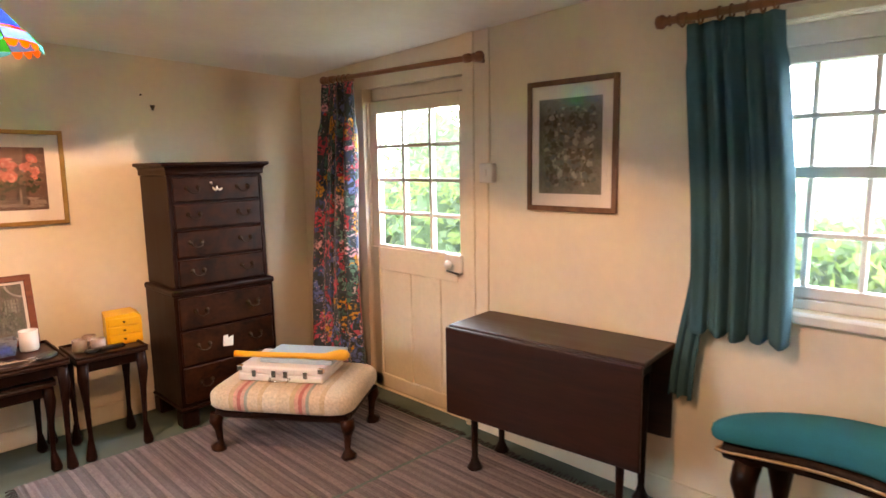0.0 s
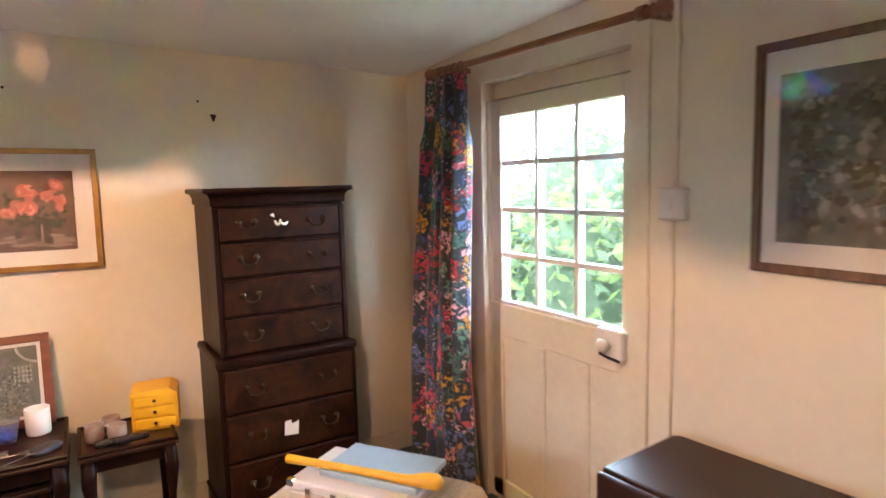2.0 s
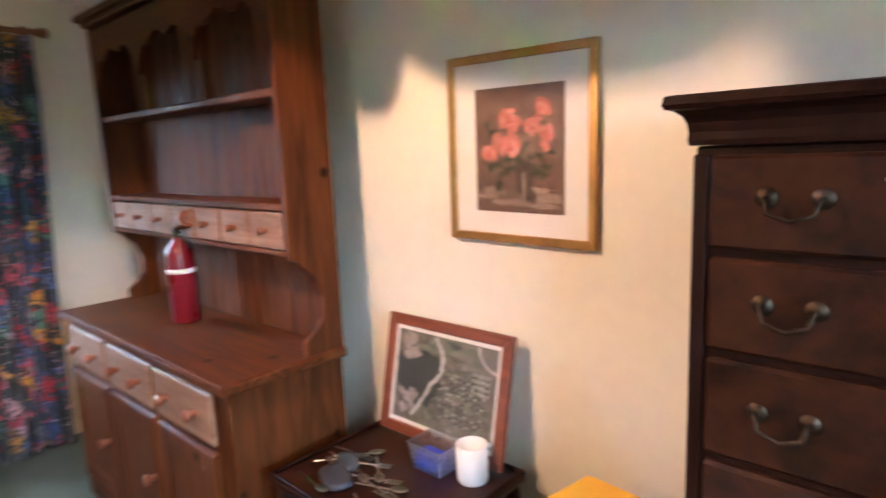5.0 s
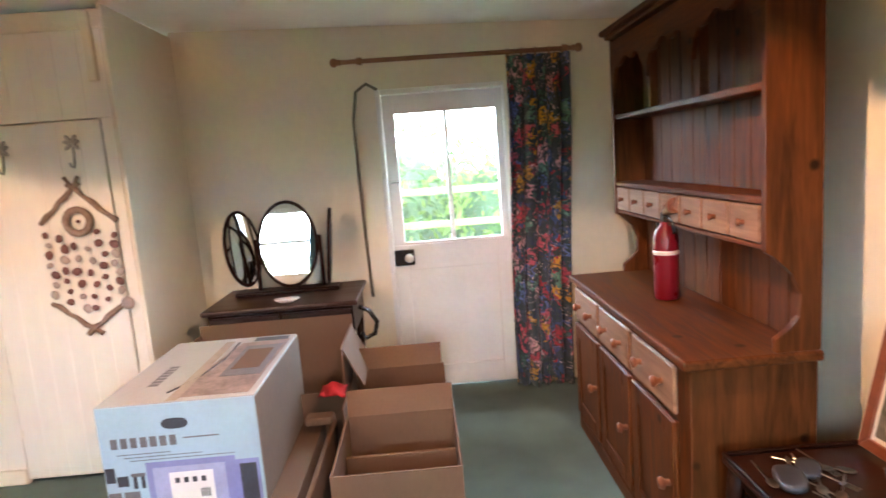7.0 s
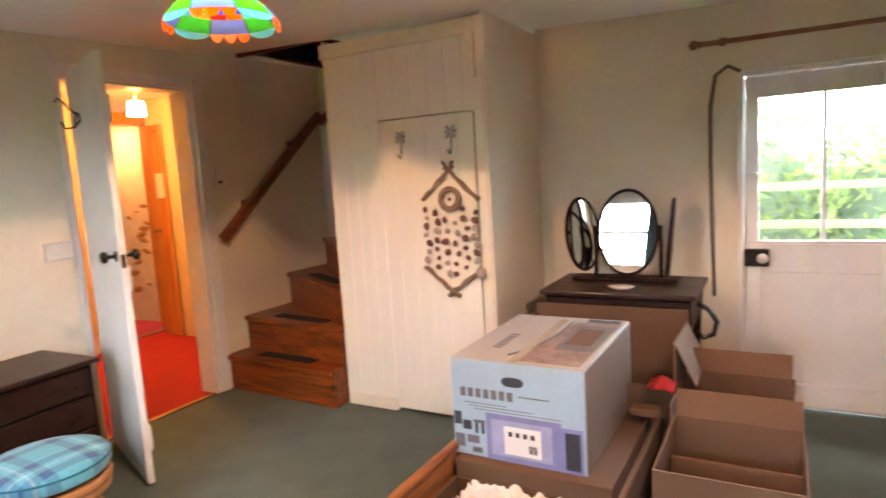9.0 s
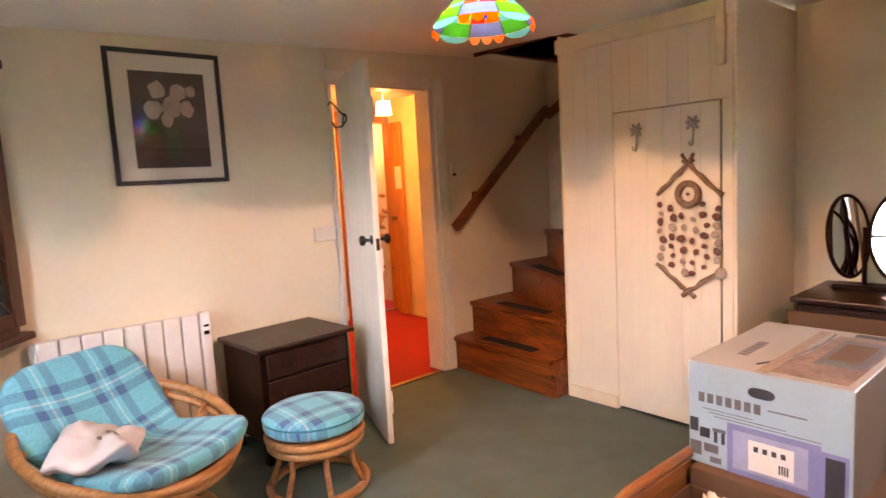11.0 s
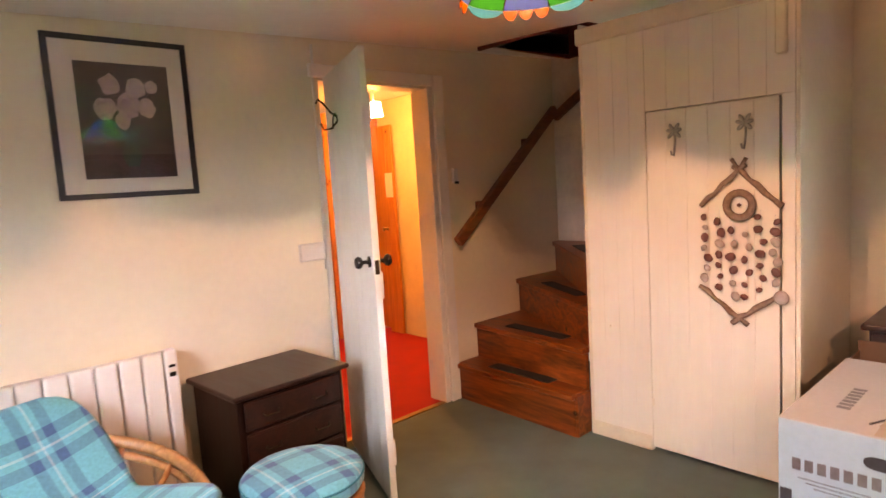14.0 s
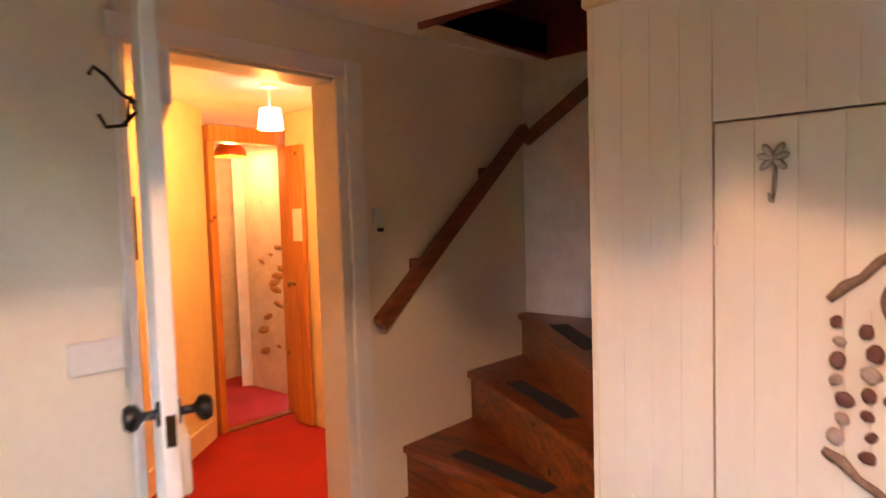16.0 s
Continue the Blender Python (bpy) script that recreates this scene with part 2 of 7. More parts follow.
def stripes(name, bands, period, axis='X', rough=0.9, cross=None, uv=True, soft=0.02, noise_amt=0.15):
    """Woven bands across one axis, and the same across the other for a plaid. bands: (start, colour) in 0..1 of the period."""
    m = bpy.data.materials.new(name)
    m.use_nodes = True
    n, l = m.node_tree.nodes, m.node_tree.links
    b = n["Principled BSDF"]
    b.inputs["Roughness"].default_value = rough
    b.inputs["Sheen Weight"].default_value = 0.25
    tc = n.new("ShaderNodeTexCoord")
    sp = n.new("ShaderNodeSeparateXYZ")
    l.new(tc.outputs["UV" if uv else "Object"], sp.inputs[0])

    def band(out, rows):
        d = n.new("ShaderNodeMath")
        d.operation = 'DIVIDE'
        d.inputs[1].default_value = period
        l.new(out, d.inputs[0])
        f = n.new("ShaderNodeMath")
        f.operation = 'FRACT'
        l.new(d.outputs[0], f.inputs[0])
        cr = n.new("ShaderNodeValToRGB")
        cr.color_ramp.interpolation = 'CONSTANT'
        for i, (p, c) in enumerate(rows):
            e = cr.color_ramp.elements[i] if i < 2 else cr.color_ramp.elements.new(p)
            e.position, e.color = p, (*c, 1)
        l.new(f.outputs[0], cr.inputs["Fac"])
        return cr.outputs[0]
    col = band(sp.outputs[axis], bands)
    if cross:
        other = band(sp.outputs['Y' if axis == 'X' else 'X'], cross)
        mx = n.new("ShaderNodeMix")
        mx.data_type = 'RGBA'
        mx.inputs["Factor"].default_value = 0.5
        l.new(col, mx.inputs["A"])
        l.new(other, mx.inputs["B"])
        col = mx.outputs["Result"]
    nz = n.new("ShaderNodeTexNoise")
    nz.inputs["Scale"].default_value, nz.inputs["Detail"].default_value = 90, 5
    l.new(tc.outputs["Object"], nz.inputs["Vector"])
    hs = n.new("ShaderNodeHueSaturation")
    mr = n.new("ShaderNodeMapRange")
    mr.inputs["To Min"].default_value, mr.inputs["To Max"].default_value = 1 - 2 * noise_amt, 1 + 2 * noise_amt
    l.new(nz.outputs["Fac"], mr.inputs["Value"])
    l.new(mr.outputs[0], hs.inputs["Value"])
    l.new(col, hs.inputs["Color"])
    l.new(hs.outputs[0], b.inputs["Base Color"])
    bp = n.new("ShaderNodeBump")
    bp.inputs["Strength"].default_value, bp.inputs["Distance"].default_value = 0.3, 0.003
    l.new(nz.outputs["Fac"], bp.inputs["Height"])
    l.new(bp.outputs[0], b.inputs["Normal"])
    return m


M_WALL = mat("cream_wall_paint", (0.82, 0.745, 0.60), 0.75, scale=2.2, vary=0.04, bump=0.35, fine=26)
M_CEIL = mat("white_ceiling_paint", (0.91, 0.89, 0.85), 0.8, scale=2.5, vary=0.035, bump=0.35, fine=22)
M_CREAM = mat("cream_gloss_paint", (0.82, 0.74, 0.58), 0.42, scale=5, vary=0.05, bump=0.12, fine=40)
M_WHITE = mat("white_gloss_paint", (0.82, 0.80, 0.76), 0.4, scale=5, vary=0.04, bump=0.1, fine=40)
M_BOARD = mat("cream_board_paint", (0.84, 0.78, 0.67), 0.5, scale=4, vary=0.03, bump=0.2, fine=30, stretch=(1, 1, 0.4), island=0.012)
M_PLASTER = mat("rough_white_plaster", (0.74, 0.70, 0.66), 0.85, scale=7, vary=0.1, bump=0.9, fine=30)
M_HALLWALL = mat("pale_hall_paint", (0.80, 0.68, 0.42), 0.8, scale=4, vary=0.06, bump=0.4, fine=25)
M_CARPET = mat("green_carpet", (0.115, 0.165, 0.145), 0.97, scale=5, vary=0.14, bump=0.6, fine=260)
M_RED = mat("red_carpet", (0.36, 0.016, 0.018), 0.97, scale=5, vary=0.12, bump=0.5, fine=260)
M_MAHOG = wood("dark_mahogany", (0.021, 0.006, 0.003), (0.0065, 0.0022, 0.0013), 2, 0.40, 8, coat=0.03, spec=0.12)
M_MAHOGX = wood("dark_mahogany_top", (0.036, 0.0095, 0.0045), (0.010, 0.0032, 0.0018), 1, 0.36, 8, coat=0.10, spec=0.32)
M_BURR = wood("burr_walnut", (0.042, 0.012, 0.004), (0.0038, 0.0015, 0.001), 0, 0.40, 4.5, coat=0.05, spec=0.16, along=0.8)
M_PINE = wood("antique_pine", (0.140, 0.043, 0.012), (0.046, 0.0135, 0.0045), 2, 0.5, 10, knots=True, spec=0.1)
M_PINEX = wood("antique_pine_long", (0.140, 0.043, 0.012), (0.046, 0.0135, 0.0045), 0, 0.45, 10, knots=True, spec=0.1)
M_PALEPINE = wood("pale_worn_pine", (0.30, 0.165, 0.10), (0.17, 0.08, 0.045), 0, 0.5, 10, spec=0.25)
M_HALLPINE = wood("varnished_pine", (0.62, 0.27, 0.075), (0.40, 0.15, 0.035), 2, 0.4, 9, coat=0.2, knots=True)
M_STAIR = wood("stained_stair_pine", (0.34, 0.082, 0.016), (0.075, 0.017, 0.005), 1, 0.36, 9, coat=0.15, knots=True, spec=0.3)
M_RAIL = wood("handrail_wood", (0.27, 0.088, 0.032), (0.12, 0.036, 0.014), 0, 0.45, 9)
M_OAK = wood("rod_wood", (0.36, 0.17, 0.08), (0.20, 0.085, 0.04), 1, 0.4, 12)
M_RATTAN = wood("rattan", (0.55, 0.27, 0.10), (0.32, 0.13, 0.045), 0, 0.35, 14, coat=0.3)
M_CARD = mat("brown_cardboard", (0.145, 0.077, 0.041), 0.8, scale=5, vary=0.07, bump=0.12, fine=90, stretch=(1, 1, 0.4))
M_CARDIN = mat("cardboard_inside", (0.165, 0.088, 0.048), 0.85, scale=5, vary=0.08, bump=0.12, fine=90)
M_DRIFT = wood("driftwood", (0.30, 0.21, 0.15), (0.16, 0.10, 0.07), 0, 0.8, 12)
M_BRASS = mat("tarnished_brass", (0.32, 0.22, 0.10), 0.35, metal=1.0, vary=0.2, bump=0.1)
M_DARKBRASS = mat("dark_bronze", (0.06, 0.042, 0.027), 0.5, metal=1.0, vary=0.2, bump=0.1)
M_GOLD = mat("gilt", (0.55, 0.32, 0.10), 0.38, metal=0.85, vary=0.15, bump=0.15, fine=80)
M_CHROME = mat("chrome", (0.75, 0.75, 0.75), 0.15, metal=1.0, vary=0.05, bump=0.0)
M_BLACK = mat("black_enamel", (0.012, 0.012, 0.012), 0.25, vary=0.2, bump=0.05)
M_PLASTIC = mat("white_plastic", (0.75, 0.73, 0.69), 0.45, vary=0.03, bump=0.03)
M_HEATER = mat("heater_white_enamel", (0.80, 0.78, 0.76), 0.4, vary=0.03, bump=0.04)
M_GLASS = glass_mat("clear_glass")
# clear panes with a faint pale veil that stands in for the daylight's glare
M_PANE = glass_mat("veiled_window_glass", veil=0.0035)
M_MIRROR = bpy.data.materials.new("mirror_glass")
M_MIRROR.use_nodes = True
M_MIRROR.node_tree.nodes["Principled BSDF"].inputs["Metallic"].default_value = 1.0
M_MIRROR.node_tree.nodes["Principled BSDF"].inputs["Roughness"].default_value = 0.02
M_MIRROR.node_tree.nodes["Principled BSDF"].inputs["Base Color"].default_value = (0.85, 0.88, 0.88, 1)
M_TEAL = mat("teal_curtain_cloth", (0.04, 0.12, 0.15), 0.95, scale=3, vary=0.12, bump=0.3, fine=240)
M_TEALV = mat("turquoise_velvet", (0.012, 0.19, 0.27), 0.85, scale=6, vary=0.1, bump=0.3, fine=220)
M_FLORAL = ramp_cells("floral_chintz", [(0.03, 0.04, 0.08), (0.42, 0.03, 0.04), (0.05, 0.09, 0.22), (0.60, 0.10, 0.14), (0.06, 0.15, 0.12), (0.65, 0.30, 0.03), (0.70, 0.35, 0.38), (0.12, 0.17, 0.40), (0.05, 0.06, 0.09), (0.50, 0.05, 0.08), (0.12, 0.26, 0.20), (0.06, 0.08, 0.20), (0.035, 0.045, 0.06)], 11.5, back=(0.03, 0.045, 0.05), distort=0.85, fleck=(0.78, 0.60, 0.60))
M_MATBOARD = mat("mat_board", (0.78, 0.72, 0.66), 0.8, vary=0.03, bump=0.05)
M_YELLOW = mat("yellow_plastic", (0.80, 0.40, 0.01), 0.4, vary=0.05, bump=0.04)
M_CASE = mat("white_case_vinyl", (0.72, 0.69, 0.66), 0.5, vary=0.06, bump=0.1)
M_REDCAN = mat("red_enamel", (0.17, 0.005, 0.012), 0.3, vary=0.1, bump=0.03)
M_PILLOW = mat("white_cotton", (0.64, 0.59, 0.60), 0.95, vary=0.06, bump=0.3, fine=150)
M_PAPER = mat("white_paper", (0.80, 0.78, 0.76), 0.8, vary=0.04, bump=0.05)
M_GRIP = mat("black_tread_strip", (0.02, 0.02, 0.022), 0.9, vary=0.2, bump=0.5, fine=300)
M_KBLUE = mat("pale_blue_print", (0.36, 0.50, 0.60), 0.5, scale=5, vary=0.05, bump=0.03)
M_KTOP = mat("white_carton_print", (0.42, 0.41, 0.40), 0.5, scale=5, vary=0.05, bump=0.03)
M_KDARK = mat("dark_print", (0.045, 0.05, 0.065), 0.5, vary=0.2, bump=0.02)
M_KLILAC = mat("lilac_print", (0.22, 0.24, 0.48), 0.5, vary=0.1, bump=0.02)
M_KGREY = mat("grey_print", (0.16, 0.155, 0.17), 0.5, vary=0.2, bump=0.02)
M_KMUTE = mat("muted_print", (0.33, 0.24, 0.21), 0.5, scale=14, vary=0.3, bump=0.02)
M_SHELLR = mat("brown_shell", (0.17, 0.07, 0.055), 0.5, vary=0.2, bump=0.1)
M_SHELLW = mat("grey_shell", (0.46, 0.38, 0.33), 0.55, vary=0.2, bump=0.1)
_T, _B, _W = (0.11, 0.49, 0.62), (0.05, 0.14, 0.32), (0.50, 0.70, 0.74)
_ROWS = [(0, _T), (0.22, _B), (0.38, _T), (0.47, _W), (0.505, _T), (0.60, _B), (0.76, _T)]
M_PLAID = stripes("turquoise_plaid", _ROWS, 0.26, cross=[(p * 0.96, c) for p, c in _ROWS])
M_TAPESTRY = stripes("striped_upholstery", [(0, (0.62, 0.52, 0.38)), (0.22, (0.52, 0.40, 0.24)), (0.30, (0.60, 0.34, 0.26)), (0.36, (0.45, 0.14, 0.12)), (0.42, (0.58, 0.34, 0.28)), (0.48, (0.30, 0.33, 0.28)), (0.53, (0.62, 0.50, 0.36)), (0.70, (0.55, 0.42, 0.26)), (0.78, (0.64, 0.56, 0.44))], 0.30, noise_amt=0.2)
M_RUG = stripes("rag_rug", [(0, (0.116, 0.089, 0.096)), (0.12, (0.170, 0.140, 0.140)), (0.2, (0.092, 0.074, 0.081)), (0.33, (0.209, 0.170, 0.170)), (0.42, (0.124, 0.101, 0.109)), (0.55, (0.077, 0.062, 0.070)), (0.62, (0.186, 0.151, 0.151)), (0.78, (0.109, 0.085, 0.092)), (0.9, (0.155, 0.128, 0.131))], 0.23, axis='X', uv=False, noise_amt=0.3)
def leafy(name, base, through):
    """Leaf: a painted-on variation over a sheet that lets light through."""
    m = mat(name, base, 0.6, scale=3, vary=0.25, bump=0.1)
    n, l = m.node_tree.nodes, m.node_tree.links
    t = n.new("ShaderNodeBsdfTranslucent")
    t.inputs["Color"].default_value = (*through, 1)
    mx = n.new("ShaderNodeMixShader")
    mx.inputs[0].default_value = 0.5
    l.new(n["Principled BSDF"].outputs[0], mx.inputs[1])
    l.new(t.outputs[0], mx.inputs[2])
    l.new(mx.outputs[0], n["Material Output"].inputs["Surface"])
    return m


M_LEAF = leafy("leaf_green", (0.09, 0.14, 0.07), (0.16, 0.26, 0.10))
M_LEAFL = leafy("light_leaf_green", (0.16, 0.24, 0.07), (0.30, 0.42, 0.10))
M_GRASS = mat("meadow_grass", (0.11, 0.17, 0.06), 0.9, scale=1.5, vary=0.25, bump=0.5, fine=20)
M_BARK = mat("pale_branch", (0.38, 0.32, 0.26), 0.9, vary=0.2, bump=0.4)
M_DARKBOARD = mat("dark_red_brown_paint", (0.16, 0.022, 0.015), 0.5, vary=0.15, bump=0.1)


# ---- building helpers ----
def thing(name, m, label, category, group="", kind=""):
    ob = new(name)
    ob.matrix_world = m
    ob.empty_display_size = 0.05
    return tagged(ob, label, category, group, kind)


def part(name, bm, material, parent=None, label="", smooth=False):
    """Links a bmesh as one mesh object, in its thing's own axes."""
    me = bpy.data.meshes.new(name)
    bm.normal_update()
    bm.to_mesh(me)
    bm.free()
    me.materials.append(material)
    if smooth:
        me.shade_smooth()
    ob = new(name, me)
    if parent is not None:
        ob.parent = parent
    if label:
        ob["label"] = label
    return ob


def solo(name, bm, material, label, category="", kind="", m=None, smooth=False, group=""):
    """A thing, or a piece of the setting, that is one mesh."""
    ob = part(name, bm, material, None, "", smooth)
    if m is not None:
        ob.matrix_world = m
    return tagged(ob, label, category, group, kind)


def cube(lo, hi, bevel=0.0, bm=None, m=None, seg=1):
    out = bm if bm is not None else bmesh.new()
    t = bmesh.new()
    bmesh.ops.create_cube(t, size=1)
    for v in t.verts:
        v.co = Vector([lo[i] + (hi[i] - lo[i]) * (v.co[i] + 0.5) for i in range(3)])
    if bevel:
        bmesh.ops.bevel(t, geom=t.edges[:] + t.verts[:], offset=bevel, segments=seg, affect='EDGES', profile=0.5)
    if m is not None:
        bmesh.ops.transform(t, matrix=m, verts=t.verts)
    merge(out, t)
    return out


def merge(out, t):
    vs = [out.verts.new(v.co) for v in t.verts]
    t.verts.index_update()
    uv_in = t.loops.layers.uv.active
    uv_out = (out.loops.layers.uv.active or out.loops.layers.uv.new("UVMap")) if uv_in else None
    for f in t.faces:
        try:
            g = out.faces.new([vs[v.index] for v in f.verts])
        except ValueError:
            continue
        g.smooth = f.smooth
        if uv_in:
            for a, b in zip(f.loops, g.loops):
                b[uv_out].uv = a[uv_in].uv
    t.free()


def lathe(profile, steps=24, bm=None, m=None, smooth=True):
    """A turned body: (radius, height) rows about z."""
    t = bmesh.new()
    rings = []
    for r, z in profile:
        if r < 1e-5:
            rings.append([t.verts.new((0, 0, z))])
        else:
            rings.append([t.verts.new((r * math.cos(2 * math.pi * i / steps), r * math.sin(2 * math.pi * i / steps), z)) for i in range(steps)])
    for a, b in zip(rings, rings[1:]):
        for i in range(steps):
            j = (i + 1) % steps
            if len(a) == 1 and len(b) == 1:
                continue
            if len(a) == 1:
                f = t.faces.new((a[0], b[j], b[i]))
            elif len(b) == 1:
                f = t.faces.new((a[i], a[j], b[0]))
            else:
                f = t.faces.new((a[i], a[j], b[j], b[i]))
            f.smooth = smooth
    if m is not None:
        bmesh.ops.transform(t, matrix=m, verts=t.verts)
    bmesh.ops.recalc_face_normals(t, faces=t.faces[:])
    out = bm if bm is not None else bmesh.new()
    merge(out, t)
    return out


def tube(points, radius, steps=10, bm=None, closed=False, caps=True):
    """A round bar along points; radius may be a list."""
    t = bmesh.new()
    pts = [Vector(p) for p in points]
    n = len(pts)
    rad = radius if isinstance(radius, (list, tuple)) else [radius] * n
    rings, up = [], None
    for i, p in enumerate(pts):
        a = pts[(i - 1) % n] if closed or i else p
        b = pts[(i + 1) % n] if closed or i < n - 1 else p
        d = (b - a).normalized()
        if up is None:
            up = d.orthogonal().normalized()
        up = (up - d * up.dot(d)).normalized()
        side = d.cross(up)
        rings.append([t.verts.new(p + rad[i] * (math.cos(2 * math.pi * k / steps) * up + math.sin(2 * math.pi * k / steps) * side)) for k in range(steps)])
    pairs = list(zip(rings, rings[1:])) + ([(rings[-1], rings[0])] if closed else [])
    for a, b in pairs:
        shift = 0
        if closed and a is rings[-1]:
            shift = min(range(steps), key=lambda s: (a[0].co - b[s].co).length)
        for k in range(steps):
            f = t.faces.new((a[k], a[(k + 1) % steps], b[(k + 1 + shift) % steps], b[(k + shift) % steps]))
            f.smooth = True
    if not closed and caps:
        t.faces.new(rings[0][::-1])
        t.faces.new(rings[-1])
    bmesh.ops.recalc_face_normals(t, faces=t.faces[:])
    out = bm if bm is not None else bmesh.new()
    merge(out, t)
    return out


def prism(poly, z0, z1, bm=None, m=None, bevel=0.0):
    """A flat outline in x, y, raised from z0 to z1."""
    t = bmesh.new()
    f = t.faces.new([t.verts.new((x, y, z0)) for x, y in poly])
    r = bmesh.ops.extrude_face_region(t, geom=[f])
    bmesh.ops.translate(t, vec=(0, 0, z1 - z0), verts=[v for v in r["geom"] if isinstance(v, bmesh.types.BMVert)])
    bmesh.ops.recalc_face_normals(t, faces=t.faces[:])
    if bevel:
        bmesh.ops.bevel(t, geom=t.edges[:], offset=bevel, segments=1, affect='EDGES')
    if m is not None:
        bmesh.ops.transform(t, matrix=m, verts=t.verts)
    out = bm if bm is not None else bmesh.new()
    merge(out, t)
    return out


def sheet(fn, nu, nv, thick=0.004, uvscale=(1, 1)):
    """A cloth or cushion surface fn(u, v) -> point, with a back face at thick."""
    t = bmesh.new()
    uvl = t.loops.layers.uv.new("UVMap")
    g = [[t.verts.new(fn(i / nu, j / nv)) for j in range(nv + 1)] for i in range(nu + 1)]
    uv = {}
    for i in range(nu + 1):
        for j in range(nv + 1):
            uv[g[i][j]] = (i / nu * uvscale[0], j / nv * uvscale[1])
    for i in range(nu):
        for j in range(nv):
            f = t.faces.new((g[i][j], g[i + 1][j], g[i + 1][j + 1], g[i][j + 1]))
            f.smooth = True
            for lp in f.loops:
                lp[uvl].uv = uv[lp.vert]
    if thick:
        t.normal_update()
        back = [[t.verts.new(v.co - v.normal * thick) for v in row] for row in g]
        pairs = [((g[i][j], g[i + 1][j], g[i + 1][j + 1], g[i][j + 1]), (back[i][j + 1], back[i + 1][j + 1], back[i + 1][j], back[i][j])) for i in range(nu) for j in range(nv)]
        rim = [(g[i][0], back[i][0], back[i + 1][0], g[i + 1][0]) for i in range(nu)] + [(g[i + 1][nv], back[i + 1][nv], back[i][nv], g[i][nv]) for i in range(nu)]
        rim += [(g[0][j + 1], back[0][j + 1], back[0][j], g[0][j]) for j in range(nv)] + [(g[nu][j], back[nu][j], back[nu][j + 1], g[nu][j + 1]) for j in range(nv)]
        for i in range(nu + 1):
            for j in range(nv + 1):
                uv[back[i][j]] = uv[g[i][j]]
        for q in [b_ for _, b_ in pairs] + rim:
            f = t.faces.new(q)
            f.smooth = True
            for lp in f.loops:
                lp[uvl].uv = uv[lp.vert]
    return t


# ---- the room ----
XW, XE, YS, YN = -1.42, 2.60, -0.69, 3.78


def ceil_z(x, y):
    return 2.138 - 0.038 * x - 0.036 * y


def wall_grid(name, u0, u1, z0, z1, holes, place, material, label, thick):
    """A wall with rectangular holes (ua, ub, za, zb) cut through. place(u, d, z) -> point, d from 0 at the room's face to thick behind."""
    bm = bmesh.new()
    us = sorted({u0, u1, *[q for h in holes for q in h[:2]]})
    zs = sorted({z0, z1, *[q for h in holes for q in h[2:]]})
    for ua, ub in zip(us, us[1:]):
        for za, zb in zip(zs, zs[1:]):
            um, zm = (ua + ub) / 2, (za + zb) / 2
            if any(h[0] < um < h[1] and h[2] < zm < h[3] for h in holes):
                continue
            vs = [bm.verts.new(place(u, d, z)) for d in (0, thick) for u, z in ((ua, za), (ub, za), (ub, zb), (ua, zb))]
            for f in ((0, 1, 2, 3), (7, 6, 5, 4), (0, 4, 5, 1), (1, 5, 6, 2), (2, 6, 7, 3), (3, 7, 4, 0)):
                bm.faces.new([vs[i] for i in f])
    return solo(name, bm, material, label, kind="structure")


D1 = (2.345, 3.135, 1.775)     # east door opening: y, y, height
WIN = (0.161, 1.051, 0.845, 1.775)
D2 = (2.345, 3.07, 1.765)      # west door
D3 = (-0.51, 0.252, 1.955)     # inner door in the south wall: x, x, height
wall_grid("wall_east", YS - 0.3, YN + 0.3, -0.3, 2.3, [(D1[0], D1[1], -0.3, D1[2]), WIN], lambda u, d, z: (XE + d, u, z), M_WALL, "cream painted plaster wall with door and window", 0.13)
wall_grid("wall_north", -2.0, XE - 0.002, -0.3, 2.3, [], lambda u, d, z: (u, YN + d, z), M_WALL, "cream painted uneven plaster wall", 0.28)
wall_grid("wall_west", 1.26, YN - 0.002, -0.3, 2.3, [(D2[0], D2[1], -0.3, D2[2])], lambda u, d, z: (XW - d, u, z), M_WALL, "cream painted plaster wall with back door", 0.12)
wall_grid("wall_south", -2.0, XE - 0.002, -0.3, 2.6, [(D3[0], D3[1], -0.3, D3[2])], lambda u, d, z: (u, YS - d, z), M_WALL, "cream painted plaster wall with inner doorway", 0.13)
solo("wall_stair", cube((-1.95, YS + 0.002, -0.3), (-1.75, 1.258, 2.9)), M_PLASTER, "rough white plastered stone wall beside the stairs", kind="structure")

# floor and ceiling
solo("floor", cube((-2.0, YS, -0.12), (XE + 0.25, YN + 0.1, 0.0)), M_CARPET, "worn dull green carpet", kind="structure")
bm = bmesh.new()
HOLE = (-1.74, -0.82, -0.51, 0.24)
xs = [-2.0, HOLE[0], HOLE[1], 0.4, 1.6, XE]
ys = [YS, HOLE[2], HOLE[3], 1.4, 2.6, YN]
for xa, xb in zip(xs, xs[1:]):
    for ya, yb in zip(ys, ys[1:]):
        if HOLE[0] <= xa < HOLE[1] and HOLE[2] <= ya < HOLE[3]:
            continue
        vs = [bm.verts.new((x, y, ceil_z(x, y) + d)) for d in (0, 0.14) for x, y in ((xa, ya), (xb, ya), (xb, yb), (xa, yb))]
        for f in ((3, 2, 1, 0), (4, 5, 6, 7), (0, 1, 5, 4), (1, 2, 6, 5), (2, 3, 7, 6), (3, 0, 4, 7)):
            bm.faces.new([vs[i] for i in f])
